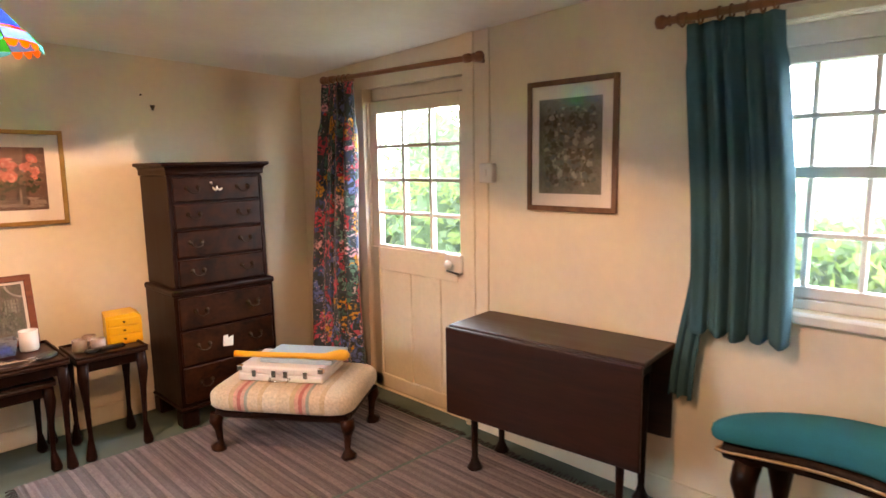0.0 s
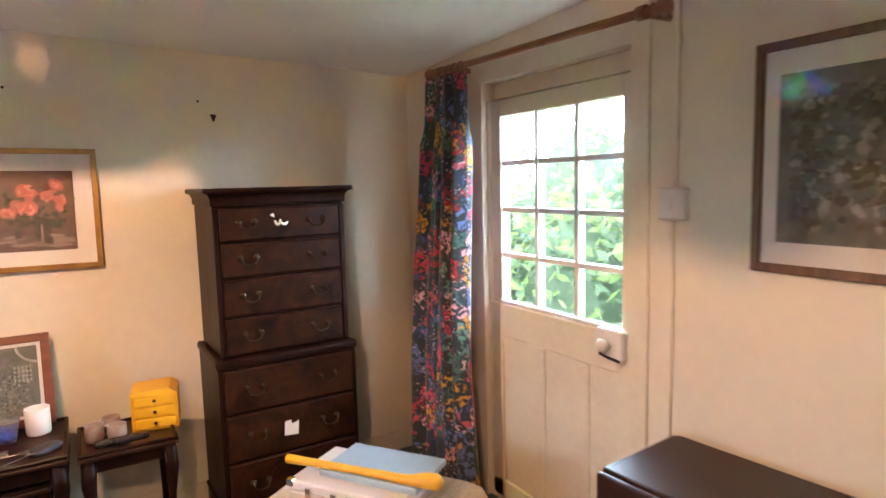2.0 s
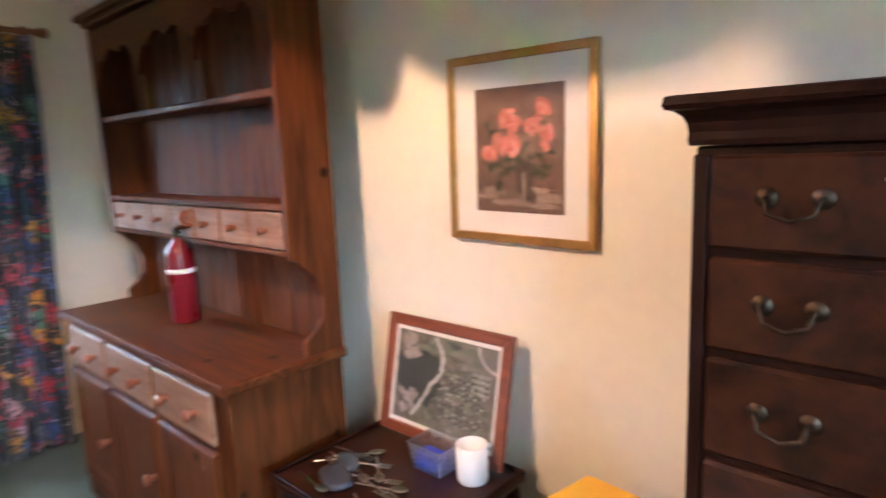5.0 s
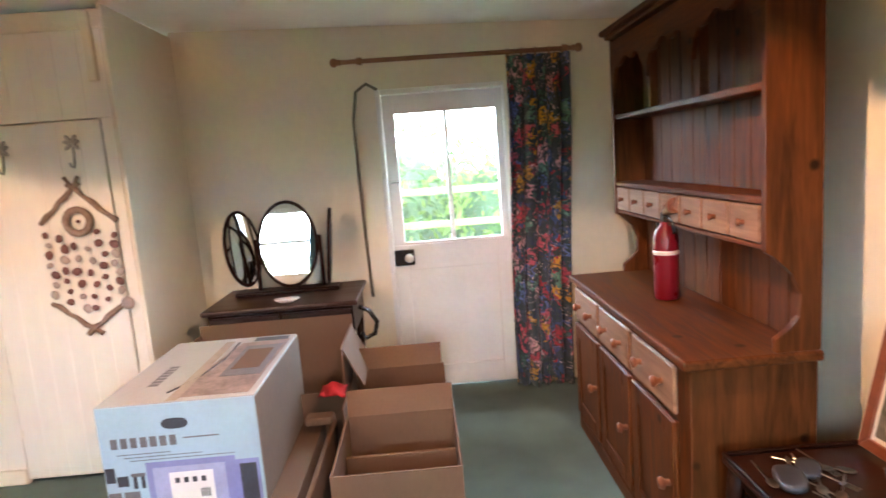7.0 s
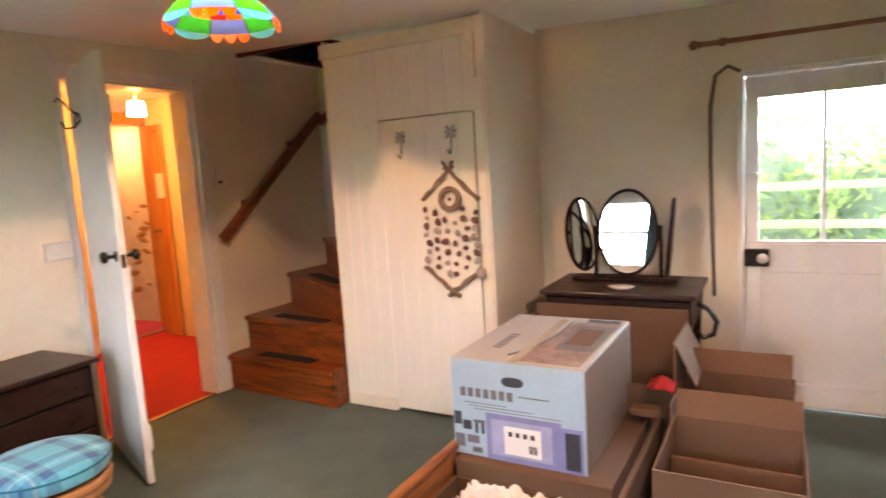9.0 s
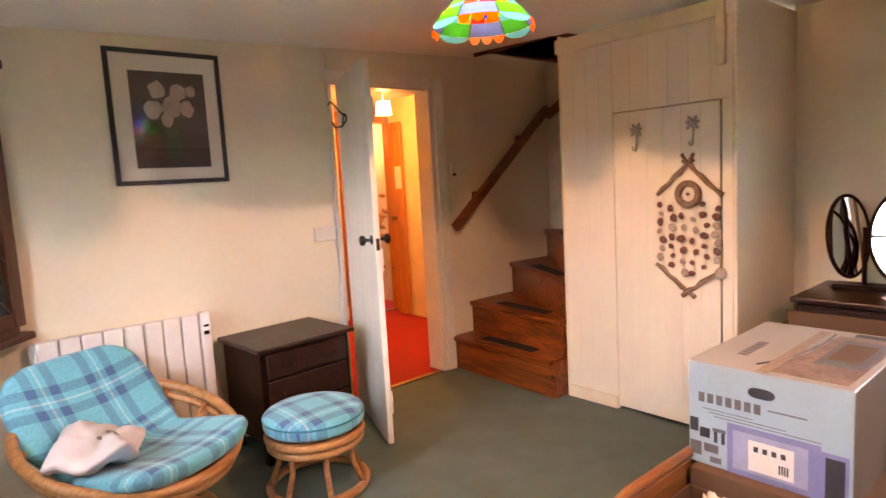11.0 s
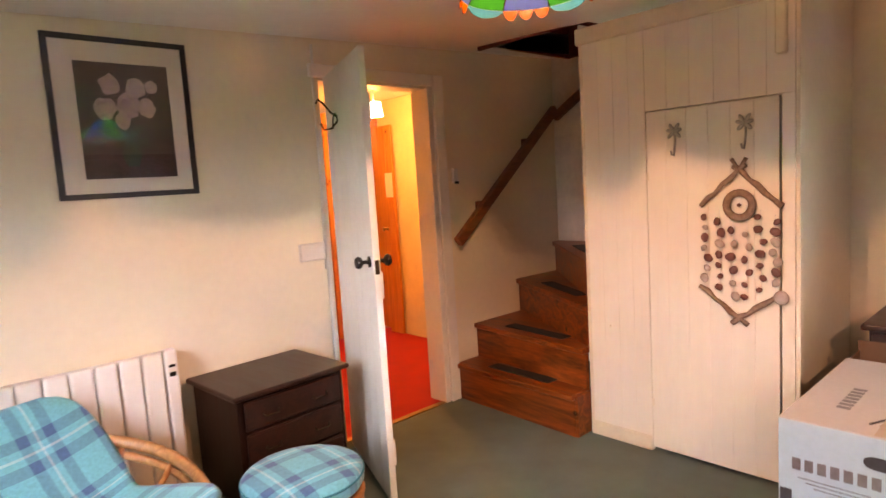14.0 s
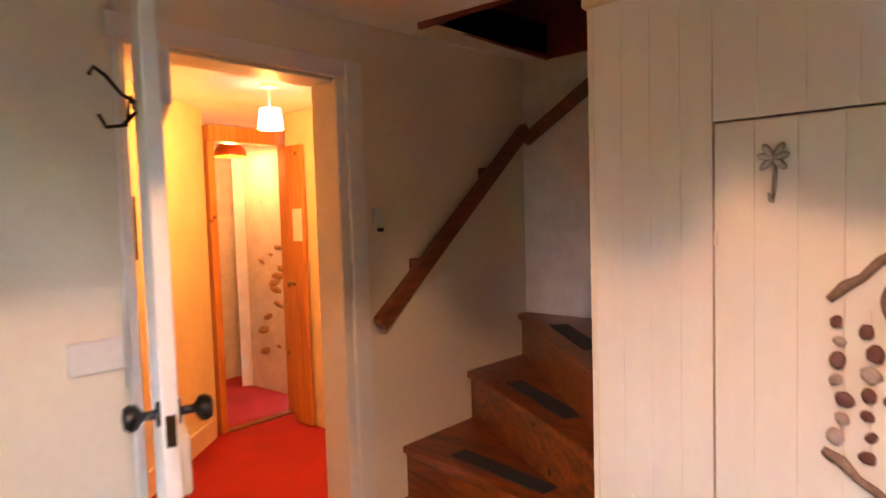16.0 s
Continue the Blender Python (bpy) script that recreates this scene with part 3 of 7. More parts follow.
solo("ceiling", bm, M_CEIL, "white painted sagging plaster ceiling", kind="structure")
# the stair opening's dark lining and the dim landing above it
bm = cube((HOLE[0], HOLE[2] - 0.02, ceil_z(-1.2, -0.3) + 0.003), (HOLE[1], HOLE[2], 2.43))
cube((HOLE[1], HOLE[2] - 0.02, ceil_z(-0.6, 0) + 0.003), (HOLE[1] + 0.02, HOLE[3] + 0.9, 2.43), bm=bm)
cube((HOLE[0], HOLE[3] + 0.9, 2.16), (HOLE[1] + 0.02, HOLE[3] + 0.92, 2.43), bm=bm)
cube((HOLE[0], HOLE[2] - 0.02, 2.431), (HOLE[1] + 0.02, HOLE[3] + 0.92, 2.47), bm=bm)
cube((-1.7395, HOLE[2], 2.20), (-1.72, HOLE[3] + 0.9, 2.43), bm=bm)
solo("stairwell_lining", bm, M_DARKBOARD, "dark red-brown boards lining the stair opening", kind="structure")


# ---- trim ----
def skirting(name, a, b, out, h=0.10):
    """A run of skirting from a to b on the floor; out is the way into the room."""
    d = Vector((b[0] - a[0], b[1] - a[1], 0))
    ln = d.length
    m = Matrix.Translation((a[0], a[1], 0)) @ Matrix.Rotation(math.atan2(d.y, d.x), 4, 'Z')
    s = 1 if Vector((-d.y, d.x)).dot(Vector(out)) > 0 else -1
    bm = cube((0, min(0.002 * s, 0.016 * s), 0.001), (ln, max(0.002 * s, 0.016 * s), h), 0.004, m=m)
    return solo(name, bm, M_WALL, "cream painted low skirting board", kind="structure")


skirting("baseboard", (XE, YS), (XE, D1[0] - 0.08), (-1, 0))
skirting("baseboard", (-0.3, YN), (XE, YN), (0, -1))
skirting("baseboard", (0.30, YS), (XE, YS), (0, 1))
skirting("baseboard", (XW, 1.27), (XW, D2[0] - 0.06), (1, 0))


def frame_bar(lo, hi, parent, material=M_CREAM, name="frame"):
    return part(name, cube(lo, hi, 0.004), material, parent)


# east door: twelve panes over three tall panels
def glazed_door(name, m, w, h, panes, glass, label, plan, material, panels):
    """A door in its own axes: x across, y out of the room, z up. glass: (x0, x1, z0, z1); panes: (columns, rows)."""
    d = thing(name, m, label, "door", kind="structure")
    x0, x1, z0, z1 = glass
    t = 0.042
    for lo, hi in (((0, 0, 0.006), (x0, t, h)), ((x1, 0, 0.006), (w, t, h)), ((x0, 0, z1), (x1, t, h)), ((x0, 0, 0.006), (x1, t * 0.55, z0 - 0.002))):
        b = cube(lo, hi, 0.002)
        part("leaf", b, material, d)
    nx, nz = panes
    for i in range(1, nx):
        x = x0 + (x1 - x0) * i / nx
        part("glazing_bar", cube((x - 0.011, 0.004, z0), (x + 0.011, t - 0.004, z1), 0.003), M_WHITE, d)
    for j in range(1, nz):
        z = z0 + (z1 - z0) * j / nz
        for i in range(nx):
            a, b = x0 + (x1 - x0) * i / nx, x0 + (x1 - x0) * (i + 1) / nx
            part("glazing_bar", cube((a + 0.0115 * (i > 0), 0.005, z - 0.010), (b - 0.0115 * (i < nx - 1), t - 0.005, z + 0.010), 0.003), M_WHITE, d)
    for i in range(nx):
        for j in range(nz):
            a, b = x0 + (x1 - x0) * i / nx, x0 + (x1 - x0) * (i + 1) / nx
            c, e = z0 + (z1 - z0) * j / nz, z0 + (z1 - z0) * (j + 1) / nz
            p = part("pane", cube((a, 0.019, c), (b, 0.022, e)), M_PANE, d)
            p.visible_shadow = False
    for lo, hi in (((x0 - 0.012, -0.006, z0 - 0.014), (x1 + 0.012, 0.006, z0)),):
        part("bead", cube(lo, hi, 0.003), M_WHITE, d)
    # stiles and rails stand proud of the sunk panels
    for (a, c, b, e) in plan:
        part("rail", cube((a, -0.014, c), (b, 0.001, e), 0.004), material, d)
    return d


ME = Matrix.Translation((XE + 0.035, D1[1] - 0.015, 0.0)) @ Matrix.Rotation(radians(-90), 4, 'Z')
dw = D1[1] - D1[0] - 0.03
door_e = glazed_door("door_1", ME, dw, D1[2] - 0.075, (3, 4), (0.065, dw - 0.05, 0.885, 1.635),
                     "cream painted cottage door with twelve small panes", [(0.0, 0.02, 0.07, 0.87), (dw - 0.055, 0.02, dw, 0.87), (0.0, 0.02, dw, 0.10), (0.07, 0.735, dw - 0.055, 0.87), (0.265, 0.10, 0.335, 0.735), (0.50, 0.10, 0.57, 0.735)], M_CREAM, 3)
# rim lock and lever
lk = part("rim_lock", cube((dw - 0.125, -0.045, 0.79), (dw - 0.01, -0.015, 0.885), 0.006), M_WHITE, door_e, "white painted rim lock")
part("knob", lathe([(0, -0.012), (0.016, -0.010), (0.024, 0.006), (0.014, 0.02), (0, 0.024)], 16, m=pose(dw - 0.075, -0.062, 0.835, 90)), M_WHITE, lk)
part("keeper", tube([(dw - 0.10, -0.05, 0.80), (dw - 0.06, -0.052, 0.795), (dw - 0.015, -0.05, 0.79)], 0.005, 8), M_BLACK, lk)
jamb = thing("door_frame", Matrix.Translation((XE, 0, 0)), "cream painted door frame", "door frame", kind="structure")
for lo, hi in (((0.02, D1[0] + 0.001, 0), (0.10, D1[0] + 0.014, D1[2] - 0.07)), ((0.02, D1[1] - 0.014, 0), (0.10, D1[1] - 0.001, D1[2] - 0.07)), ((0.055, D1[0] + 0.015, D1[2] - 0.068), (0.0775, D1[1] - 0.015, D1[2] - 0.001)), ((0.0785, D1[0] + 0.001, D1[2] - 0.085), (0.12, D1[1] - 0.001, D1[2] - 0.001)), ((-0.012, D1[0] - 0.075, 0), (-0.001, D1[0] - 0.002, 1.99))):
    frame_bar(lo, hi, jamb)
solo("door_step", cube((XE + 0.02, D1[0], -0.05), (XE + 0.129, D1[1], 0.004), 0.003), M_CREAM, "painted wooden threshold", kind="structure")

# west door: two tall panes over a plain panel
MW = Matrix.Translation((XW - 0.045, D2[0] + 0.03, 0.0)) @ Matrix.Rotation(radians(90), 4, 'Z')
dw2 = D2[1] - D2[0] - 0.045
door_w = glazed_door("door_2", MW, dw2, D2[2] - 0.03, (2, 1), (0.065, dw2 - 0.04, 0.895, 1.63),
                     "white painted half-glazed back door", [(0.0, 0.02, 0.08, 0.88), (dw2 - 0.08, 0.02, dw2, 0.88), (0.08, 0.02, dw2 - 0.08, 0.14), (0.08, 0.73, dw2 - 0.08, 0.88)], M_WHITE, 1)
lock = part("rim_lock", cube((0.0, -0.05, 0.765), (0.115, -0.016, 0.855), 0.004), M_BLACK, door_w, "black iron rim lock")
part("knob", lathe([(0, -0.012), (0.018, -0.010), (0.026, 0.006), (0.014, 0.022), (0, 0.026)], 16, m=pose(0.085, -0.066, 0.81, 90)), M_WHITE, lock, "white china knob")
part("bolt", tube([(0.0, -0.018, 1.245), (0.07, -0.018, 1.25)], 0.005, 8), M_CHROME, door_w)
jamb2 = thing("door_frame", Matrix.Translation((XW, 0, 0)), "white painted back door frame", "door frame", kind="structure")
for lo, hi in (((-0.09, D2[0] + 0.001, 0), (0.012, D2[0] + 0.028, D2[2] - 0.001)), ((-0.09, D2[1] - 0.014, 0), (-0.02, D2[1] - 0.001, D2[2] - 0.001)), ((-0.09, D2[0] + 0.029, D2[2] - 0.028), (0.010, D2[1] - 0.015, D2[2] - 0.001))):
    frame_bar(lo, hi, jamb2, M_WHITE)

# window with small panes, in a deep reveal
win = thing("window_1", Matrix.Translation((XE + 0.045, WIN[0], WIN[2])), "white painted sash window with small panes", "window", kind="structure")
ww, wh = WIN[1] - WIN[0], WIN[3] - WIN[2]
for lo, hi in (((0, 0, 0), (0.07, 0.035, wh)), ((0, ww - 0.035, 0), (0.07, ww, wh)), ((0, 0.035, 0), (0.07, ww - 0.035, 0.035)), ((0.008, 0.035, 0.0355), (0.05, ww - 0.035, 0.075)), ((0, 0.035, wh - 0.07), (0.07, ww - 0.035, wh)), ((0.008, 0.035, wh - 0.125), (0.05, ww - 0.035, wh - 0.0705))):
    frame_bar(lo, hi, win, M_WHITE, "window_frame")
frame_bar((-0.012, 0.035, 0.437), (0.05, ww - 0.035, 0.475), win, M_WHITE, "meeting_rail")
for i in range(1, 5):
    y = 0.035 + (ww - 0.07) * i / 5
    frame_bar((0.012, y - 0.010, 0.075), (0.04, y + 0.010, 0.437), win, M_WHITE, "glazing_bar")
    frame_bar((0.012, y - 0.010, 0.475), (0.04, y + 0.010, wh - 0.125), win, M_WHITE, "glazing_bar")
for z in (0.25, 0.637):
    frame_bar((0.008, 0.035, z - 0.009), (0.044, ww - 0.035, z + 0.009), win, M_WHITE, "glazing_bar")
for i in range(5):
    for za, zb in ((0.075, 0.25), (0.25, 0.437), (0.475, 0.637), (0.637, wh - 0.125)):
        ya, yb = 0.035 + (ww - 0.07) * i / 5, 0.035 + (ww - 0.07) * (i + 1) / 5
        p = part("pane", cube((0.024, ya, za), (0.027, yb, zb)), M_PANE, win)
        p.visible_shadow = False
solo("window_sill", cube((XE - 0.035, WIN[0] - 0.03, WIN[2] - 0.035), (XE + 0.045, WIN[1] + 0.03, WIN[2] - 0.001), 0.006), M_WHITE, "white painted window sill", kind="structure")
solo("trim", cube((XE - 0.016, WIN[0] - 0.02, WIN[3] + 0.003), (XE - 0.001, WIN[1] + 0.01, WIN[3] + 0.045), 0.004), M_CREAM, "painted board over the window", kind="structure")

# inner doorway frame
fr = thing("door_frame", Matrix.Identity(4), "white painted inner door frame", "door frame", kind="structure")
for lo, hi in (((D3[0] - 0.11, YS + 0.001, 0), (D3[0] - 0.03, YS + 0.026, D3[2] + 0.07)), ((D3[0] - 0.028, YS - 0.14, 0), (D3[0] + 0.012, YS + 0.014, D3[2])), ((D3[1] - 0.002, YS - 0.14, 0), (D3[1] + 0.03, YS + 0.012, D3[2])), ((D3[0] - 0.028, YS + 0.001, D3[2] + 0.001), (D3[1] + 0.05, YS + 0.022, D3[2] + 0.07)), ((D3[0] + 0.013, YS - 0.14, D3[2] - 0.012), (D3[1] - 0.003, YS, D3[2] + 0.0))):
    frame_bar(lo, hi, fr, M_WHITE)
# the inner door, standing open into the room
ang = math.degrees(math.atan2(0.017 - (-0.645), 0.487 - 0.238))
MD = Matrix.Translation((0.232, -0.628, 0.012)) @ Matrix.Rotation(radians(ang), 4, 'Z')
dl = 0.70
door_s = thing("door_3", MD, "white painted ledged plank door standing open", "door", kind="structure")
for i in range(6):
    a, b = dl * i / 6, dl * (i + 1) / 6
    part("plank", cube((a + 0.0005, -0.018, 0), (b - 0.0005, 0.012, 1.938), 0.003), M_WHITE, door_s)
for z in (0.2, 0.95, 1.7):
    part("ledge", cube((0.03, 0.0125, z - 0.06), (dl - 0.04, 0.032, z + 0.06), 0.005), M_WHITE, door_s)
for s in (-1, 1):
    k = lathe([(0.024, 0.0), (0.024, 0.006), (0.009, 0.008), (0.009, 0.03), (0.024, 0.040), (0.027, 0.052), (0.020, 0.063), (0, 0.066)], 18, m=pose(dl - 0.055, 0.012 if s > 0 else -0.018, 1.055, -90 if s > 0 else 90))
    part("knob", k, M_BLACK, door_s, "black door knob")
part("latch", cube((dl - 0.0035, -0.012, 1.005), (dl + 0.0025, 0.006, 1.065), 0.001), M_DARKBRASS, door_s)
hk = part("coat_hook", tube([(0.26, -0.019, 1.69), (0.26, -0.05, 1.655), (0.26, -0.085, 1.65), (0.26, -0.10, 1.68)], 0.005, 8), M_DARKBRASS, door_s, "wrought metal double coat hook")
part("hook_arm", tube([(0.26, -0.019, 1.71), (0.26, -0.05, 1.73), (0.26, -0.08, 1.77), (0.26, -0.105, 1.79), (0.26, -0.115, 1.77)], 0.005, 8), M_DARKBRASS, hk)
part("scroll", tube([(0.26 + 0.02 * math.cos(a / 2), -0.024 - 0.002 * a, 1.69 + 0.035 * math.sin(a / 2)) for a in range(11)], 0.004, 6), M_DARKBRASS, hk)
part("hinge", cube((-0.012, 0.0, 1.70), (0.004, 0.012, 1.80), 0.002), M_DARKBRASS, door_s)
solo("threshold_strip", cube((D3[0] + 0.012, YS - 0.03, 0.0005), (D3[1] - 0.003, YS + 0.012, 0.007), 0.002), M_BRASS, "brass carpet threshold strip", kind="structure")

# cables and boxes on the walls
solo("cable_trunking", tube([(0.272, YS + 0.008, 2.12), (0.275, YS + 0.008, 1.6), (0.29, YS + 0.008, 0.97)], 0.007, 8), M_WHITE, "white painted cable run down the wall", "cable")
sk = thing("wall_socket", Matrix.Translation((0.37, YS, 1.07)), "white double wall socket", "socket")
part("plate", cube((-0.072, 0.001, -0.045), (0.072, 0.028, 0.045), 0.005), M_PLASTIC, sk)
for q in (-0.035, 0.035):
    part("switch", cube((q - 0.006, 0.0285, 0.018), (q + 0.006, 0.033, 0.032), 0.001), M_PLASTIC, sk)
sw = thing("light_switch", Matrix.Translation((XE, 2.175, 1.30)), "white light switch in a surface box", "switch")
part("box", cube((-0.035, -0.042, -0.045), (-0.001, 0.042, 0.045), 0.005), M_PLASTIC, sw)
part("rocker", cube((-0.041, -0.008, -0.016), (-0.0355, 0.008, 0.016), 0.002), M_PLASTIC, sw)
solo("switch_cable", tube([(XE - 0.006, 2.178, 1.985), (XE - 0.006, 2.175, 1.6), (XE - 0.006, 2.178, 1.35)], 0.006, 8), M_CREAM, "cream painted cable down to the switch", "cable")
solo("cable_conduit", tube([(XE - 0.006, 2.185, 1.25), (XE - 0.006, 2.188, 0.8), (XE - 0.006, 2.19, 0.04)], 0.006, 8), M_CREAM, "cream painted cable below the switch", "cable")
sd = thing("stair_switch", Matrix.Translation((-0.69, YS, 1.42)), "small white pull switch on the stair wall", "switch")
part("plate", cube((-0.022, 0.001, -0.045), (0.022, 0.02, 0.045), 0.004), M_PLASTIC, sd)
part("toggle", cube((-0.012, 0.0205, -0.05), (0.016, 0.032, -0.034), 0.002), M_BLACK, sd)
solo("wall_cable", tube([(XW + 0.008, 2.36, 1.765), (XW + 0.012, 2.30, 1.80), (XW + 0.012, 2.24, 1.76), (XW + 0.01, 2.215, 1.6), (XW + 0.008, 2.215, 1.3), (XW + 0.008, 2.22, 0.95), (XW + 0.008, 2.23, 0.6)], 0.009, 8), mat("grey_cable", (0.16, 0.14, 0.10), 0.6, bump=0.05), "grey cable looping beside the back door", "cable")
nl = thing("wall_hook", Matrix.Translation((1.669, YN, 1.675)) @ Matrix.Diagonal((0.7, 1, 0.7, 1)), "small dark triangular hook on bare wall", "hook")
part("plate", prism([(-0.018, 0.016), (0.018, 0.016), (0.004, -0.024), (-0.004, -0.024)], 0.001, 0.010, m=pose(0, 0, 0, 90)), M_DARKBRASS, nl)

for x, z in ((0.951, 1.755), (1.609, 1.735)):
    nail = thing("wall_nail", Matrix.Translation((x, YN, z)), "small dark nail in the bare cream wall", "nail", group="wall nails")
    part("shank", tube([(0, -0.001, 0), (0, -0.016, 0.002)], 0.0025, 8), M_DARKBRASS, nail)
    part("head", tube([(0, -0.016, 0.002), (0, -0.019, 0.0024)], 0.005, 10), M_DARKBRASS, nail)

# ---- closet of painted boards ----
XC, CY0, CY1, CZ = -0.69, 0.26, 1.27, 2.02
closet = thing("wall_closet", Matrix.Translation((XC, 0, 0)), "cream painted boarded cupboard partition", "partition", kind="structure")
part("carcass", cube((-0.16, CY0 + 0.022, 0), (-0.085, CY1 - 0.02, CZ + 0.05)), M_CREAM, closet)
side = part("side_wall", cube((XW - XC + 0.001, CY1 - 0.018, 0), (0.004, CY1, 2.12), 0.003), M_WALL, closet)
part("inner_side", cube((XW - XC - 0.33, CY0, 0), (-0.001, CY0 + 0.02, 2.12), 0.002), M_CREAM, closet)
DY0, DY1, DZ = 0.617, 1.192, 1.645


def boards(name, parent, ya, yb, za, zb, count, xa, xb):
    for i in range(count):
        a, b = ya + (yb - ya) * i / count, ya + (yb - ya) * (i + 1) / count
        part(name, cube((xa, a + 0.0003, za), (xb, b - 0.0003, zb), 0.0009), M_BOARD, parent)


boards("board", closet, CY0 + 0.021, DY0 - 0.004, 0.0, CZ, 4, -0.023, 0.0)
boards("board", closet, DY0 - 0.003, CY1 - 0.02, DZ + 0.005, CZ, 6, -0.023, 0.0)
boards("board", closet, DY1 + 0.0085, CY1 - 0.02, 0.0, DZ + 0.004, 1, -0.023, 0.0)
part("cornice", cube((-0.03, CY0 - 0.012, CZ), (0.014, CY1 + 0.004, 2.10), 0.006), M_CREAM, closet)
part("plinth", cube((0.0005, CY0 + 0.01, 0.0), (0.012, DY0 - 0.006, 0.075), 0.004), M_CREAM, closet)
solo("corner_batten", cube((XC + 0.001, 1.185, 1.80), (XC + 0.035, 1.225, 2.09), 0.005), M_CREAM, "cream painted batten at the cupboard's top corner", "batten")
cd = thing("closet_door", Matrix.Translation((XC, DY0, 0)), "cream painted plank cupboard door, shut", "door")
boards("plank", cd, 0.002, DY1 - DY0, 0.022, DZ - 0.002, 6, -0.021, 0.003)
for z in (0.25, 1.35):
    part("hinge", cube((0.0035, 0.0, z - 0.02), (0.007, 0.012, z + 0.02), 0.001), M_CREAM, cd)
part("keyhole", lathe([(0.006, 0), (0.006, 0.003), (0, 0.003)], 10, m=pose(0.003, -0.22, 0.60, 0, 90)), M_CREAM, cd)


M_PEWTER = mat("dull_pewter", (0.50, 0.48, 0.45), 0.32, metal=1.0, vary=0.25, bump=0.15)


def palm_hook(y, z):
    h = thing("palm_hook", Matrix.Translation((XC + 0.004, y, z)) @ Matrix.Diagonal((1, 0.82, 0.86, 1)), "small metal hook shaped like a palm tree", "hook", group="palm tree hooks")
    part("trunk", tube([(0.003, 0, 0.0), (0.004, 0.004, -0.05), (0.004, 0.0, -0.11)], 0.006, 8), M_PEWTER, h)
    part("hook", tube([(0.004, 0, -0.11), (0.012, 0, -0.135), (0.03, -0.002, -0.13), (0.034, -0.004, -0.11)], 0.005, 8), M_PEWTER, h)
    for k, (dy, dz) in enumerate(((-0.034, 0.03), (0.034, 0.03), (-0.024, 0.058), (0.024, 0.058), (-0.03, -0.004), (0.03, -0.004))):
        b = bmesh.new()
        bmesh.ops.create_uvsphere(b, u_segments=10, v_segments=6, radius=1)
        a = math.atan2(dz - 0.022, dy)
        bmesh.ops.transform(b, verts=b.verts, matrix=Matrix.Translation((0.006, dy * 0.6, -0.012 + (dz - 0.022) * 0.6)) @ Matrix.Rotation(a, 4, 'X') @ Matrix.Diagonal((0.006, 0.025, 0.011, 1)))
        part("leaf", b, M_PEWTER, h, smooth=True)
    return h


palm_hook(0.758, 1.555)
palm_hook(1.062, 1.56)

# driftwood and shell hanging
dh = thing("driftwood_hanging", Matrix.Translation((XC + 0.018, 1.042, 1.02)), "hanging of driftwood sticks, shells and pebbles on threads", "wall hanging")
for a, b, r in (((-0.165, 0.19), (0.025, 0.36), 0.013), ((-0.025, 0.36), (0.165, 0.18), 0.014), ((-0.175, -0.165), (0.03, -0.325), 0.013), ((-0.035, -0.318), (0.165, -0.175), 0.014)):
    pts = [(0.004 * math.sin(5 * k), a[0] + (b[0] - a[0]) * k / 6, a[1] + (b[1] - a[1]) * k / 6 + 0.005 * math.sin(9 * k + a[0] * 40)) for k in range(7)]
    part("stick", tube(pts, [r * (0.85 + 0.2 * math.sin(k * 2.3 + r * 900)) for k in range(7)], 8), M_DRIFT, dh)
rg = [(0.004, 0.052 * math.cos(2 * math.pi * k / 24), 0.19 + 0.052 * math.sin(2 * math.pi * k / 24)) for k in range(24)]
part("ring", tube(rg, 0.016, 8, closed=True), M_DRIFT, dh)
rr = random.Random(4)
for c in range(6):
    y = -0.14 + 0.056 * c
    part("thread", tube([(0, y, 0.20 - 0.02 * abs(c - 2.5)), (0.002, y + 0.004, 0.0), (0, y, -0.14 - 0.09 * (1 - abs(c - 2.5) / 2.5))], 0.0012, 5), M_PAPER, dh)
    top, low = 0.14 - 0.02 * (c % 2), -0.13 - 0.09 * (1 - abs(c - 2.5) / 2.5)
    for k in range(7):
        z = top + (low - top) * k / 6
        if c in (2, 3) and z > 0.10:
            continue
        b = bmesh.new()
        bmesh.ops.create_uvsphere(b, u_segments=9, v_segments=6, radius=1)
        for v in b.verts:
            v.co *= 1 + 0.25 * noise.noise(v.co * 2 + Vector((c, k, 0)))
        s = rr.uniform(0.011, 0.019)
        bmesh.ops.transform(b, verts=b.verts, matrix=Matrix.Translation((0.006, y + rr.uniform(-0.012, 0.012), z)) @ Matrix.Rotation(rr.uniform(0, 3), 4, 'X') @ Matrix.Diagonal((0.007, s * 1.25, s, 1)))
        part("shell", b, M_SHELLR if rr.random() < 0.55 else M_SHELLW, dh, smooth=True)
part("bead", lathe([(0, -0.01), (0.011, 0), (0, 0.01)], 10, m=Matrix.Translation((0.004, 0, 0.19))), M_SHELLR, dh)
part("bow", tube([(0.004, -0.03, 0.385), (0.004, 0.0, 0.34), (0.004, 0.03, 0.385)], 0.009, 8), M_DRIFT, dh)
b = bmesh.new()
bmesh.ops.create_uvsphere(b, u_segments=12, v_segments=8, radius=1)
bmesh.ops.transform(b, verts=b.verts, matrix=Matrix.Translation((0.012, 0.165, -0.19)) @ Matrix.Diagonal((0.014, 0.03, 0.03, 1)))
part("shell", b, M_SHELLW, dh, smooth=True)

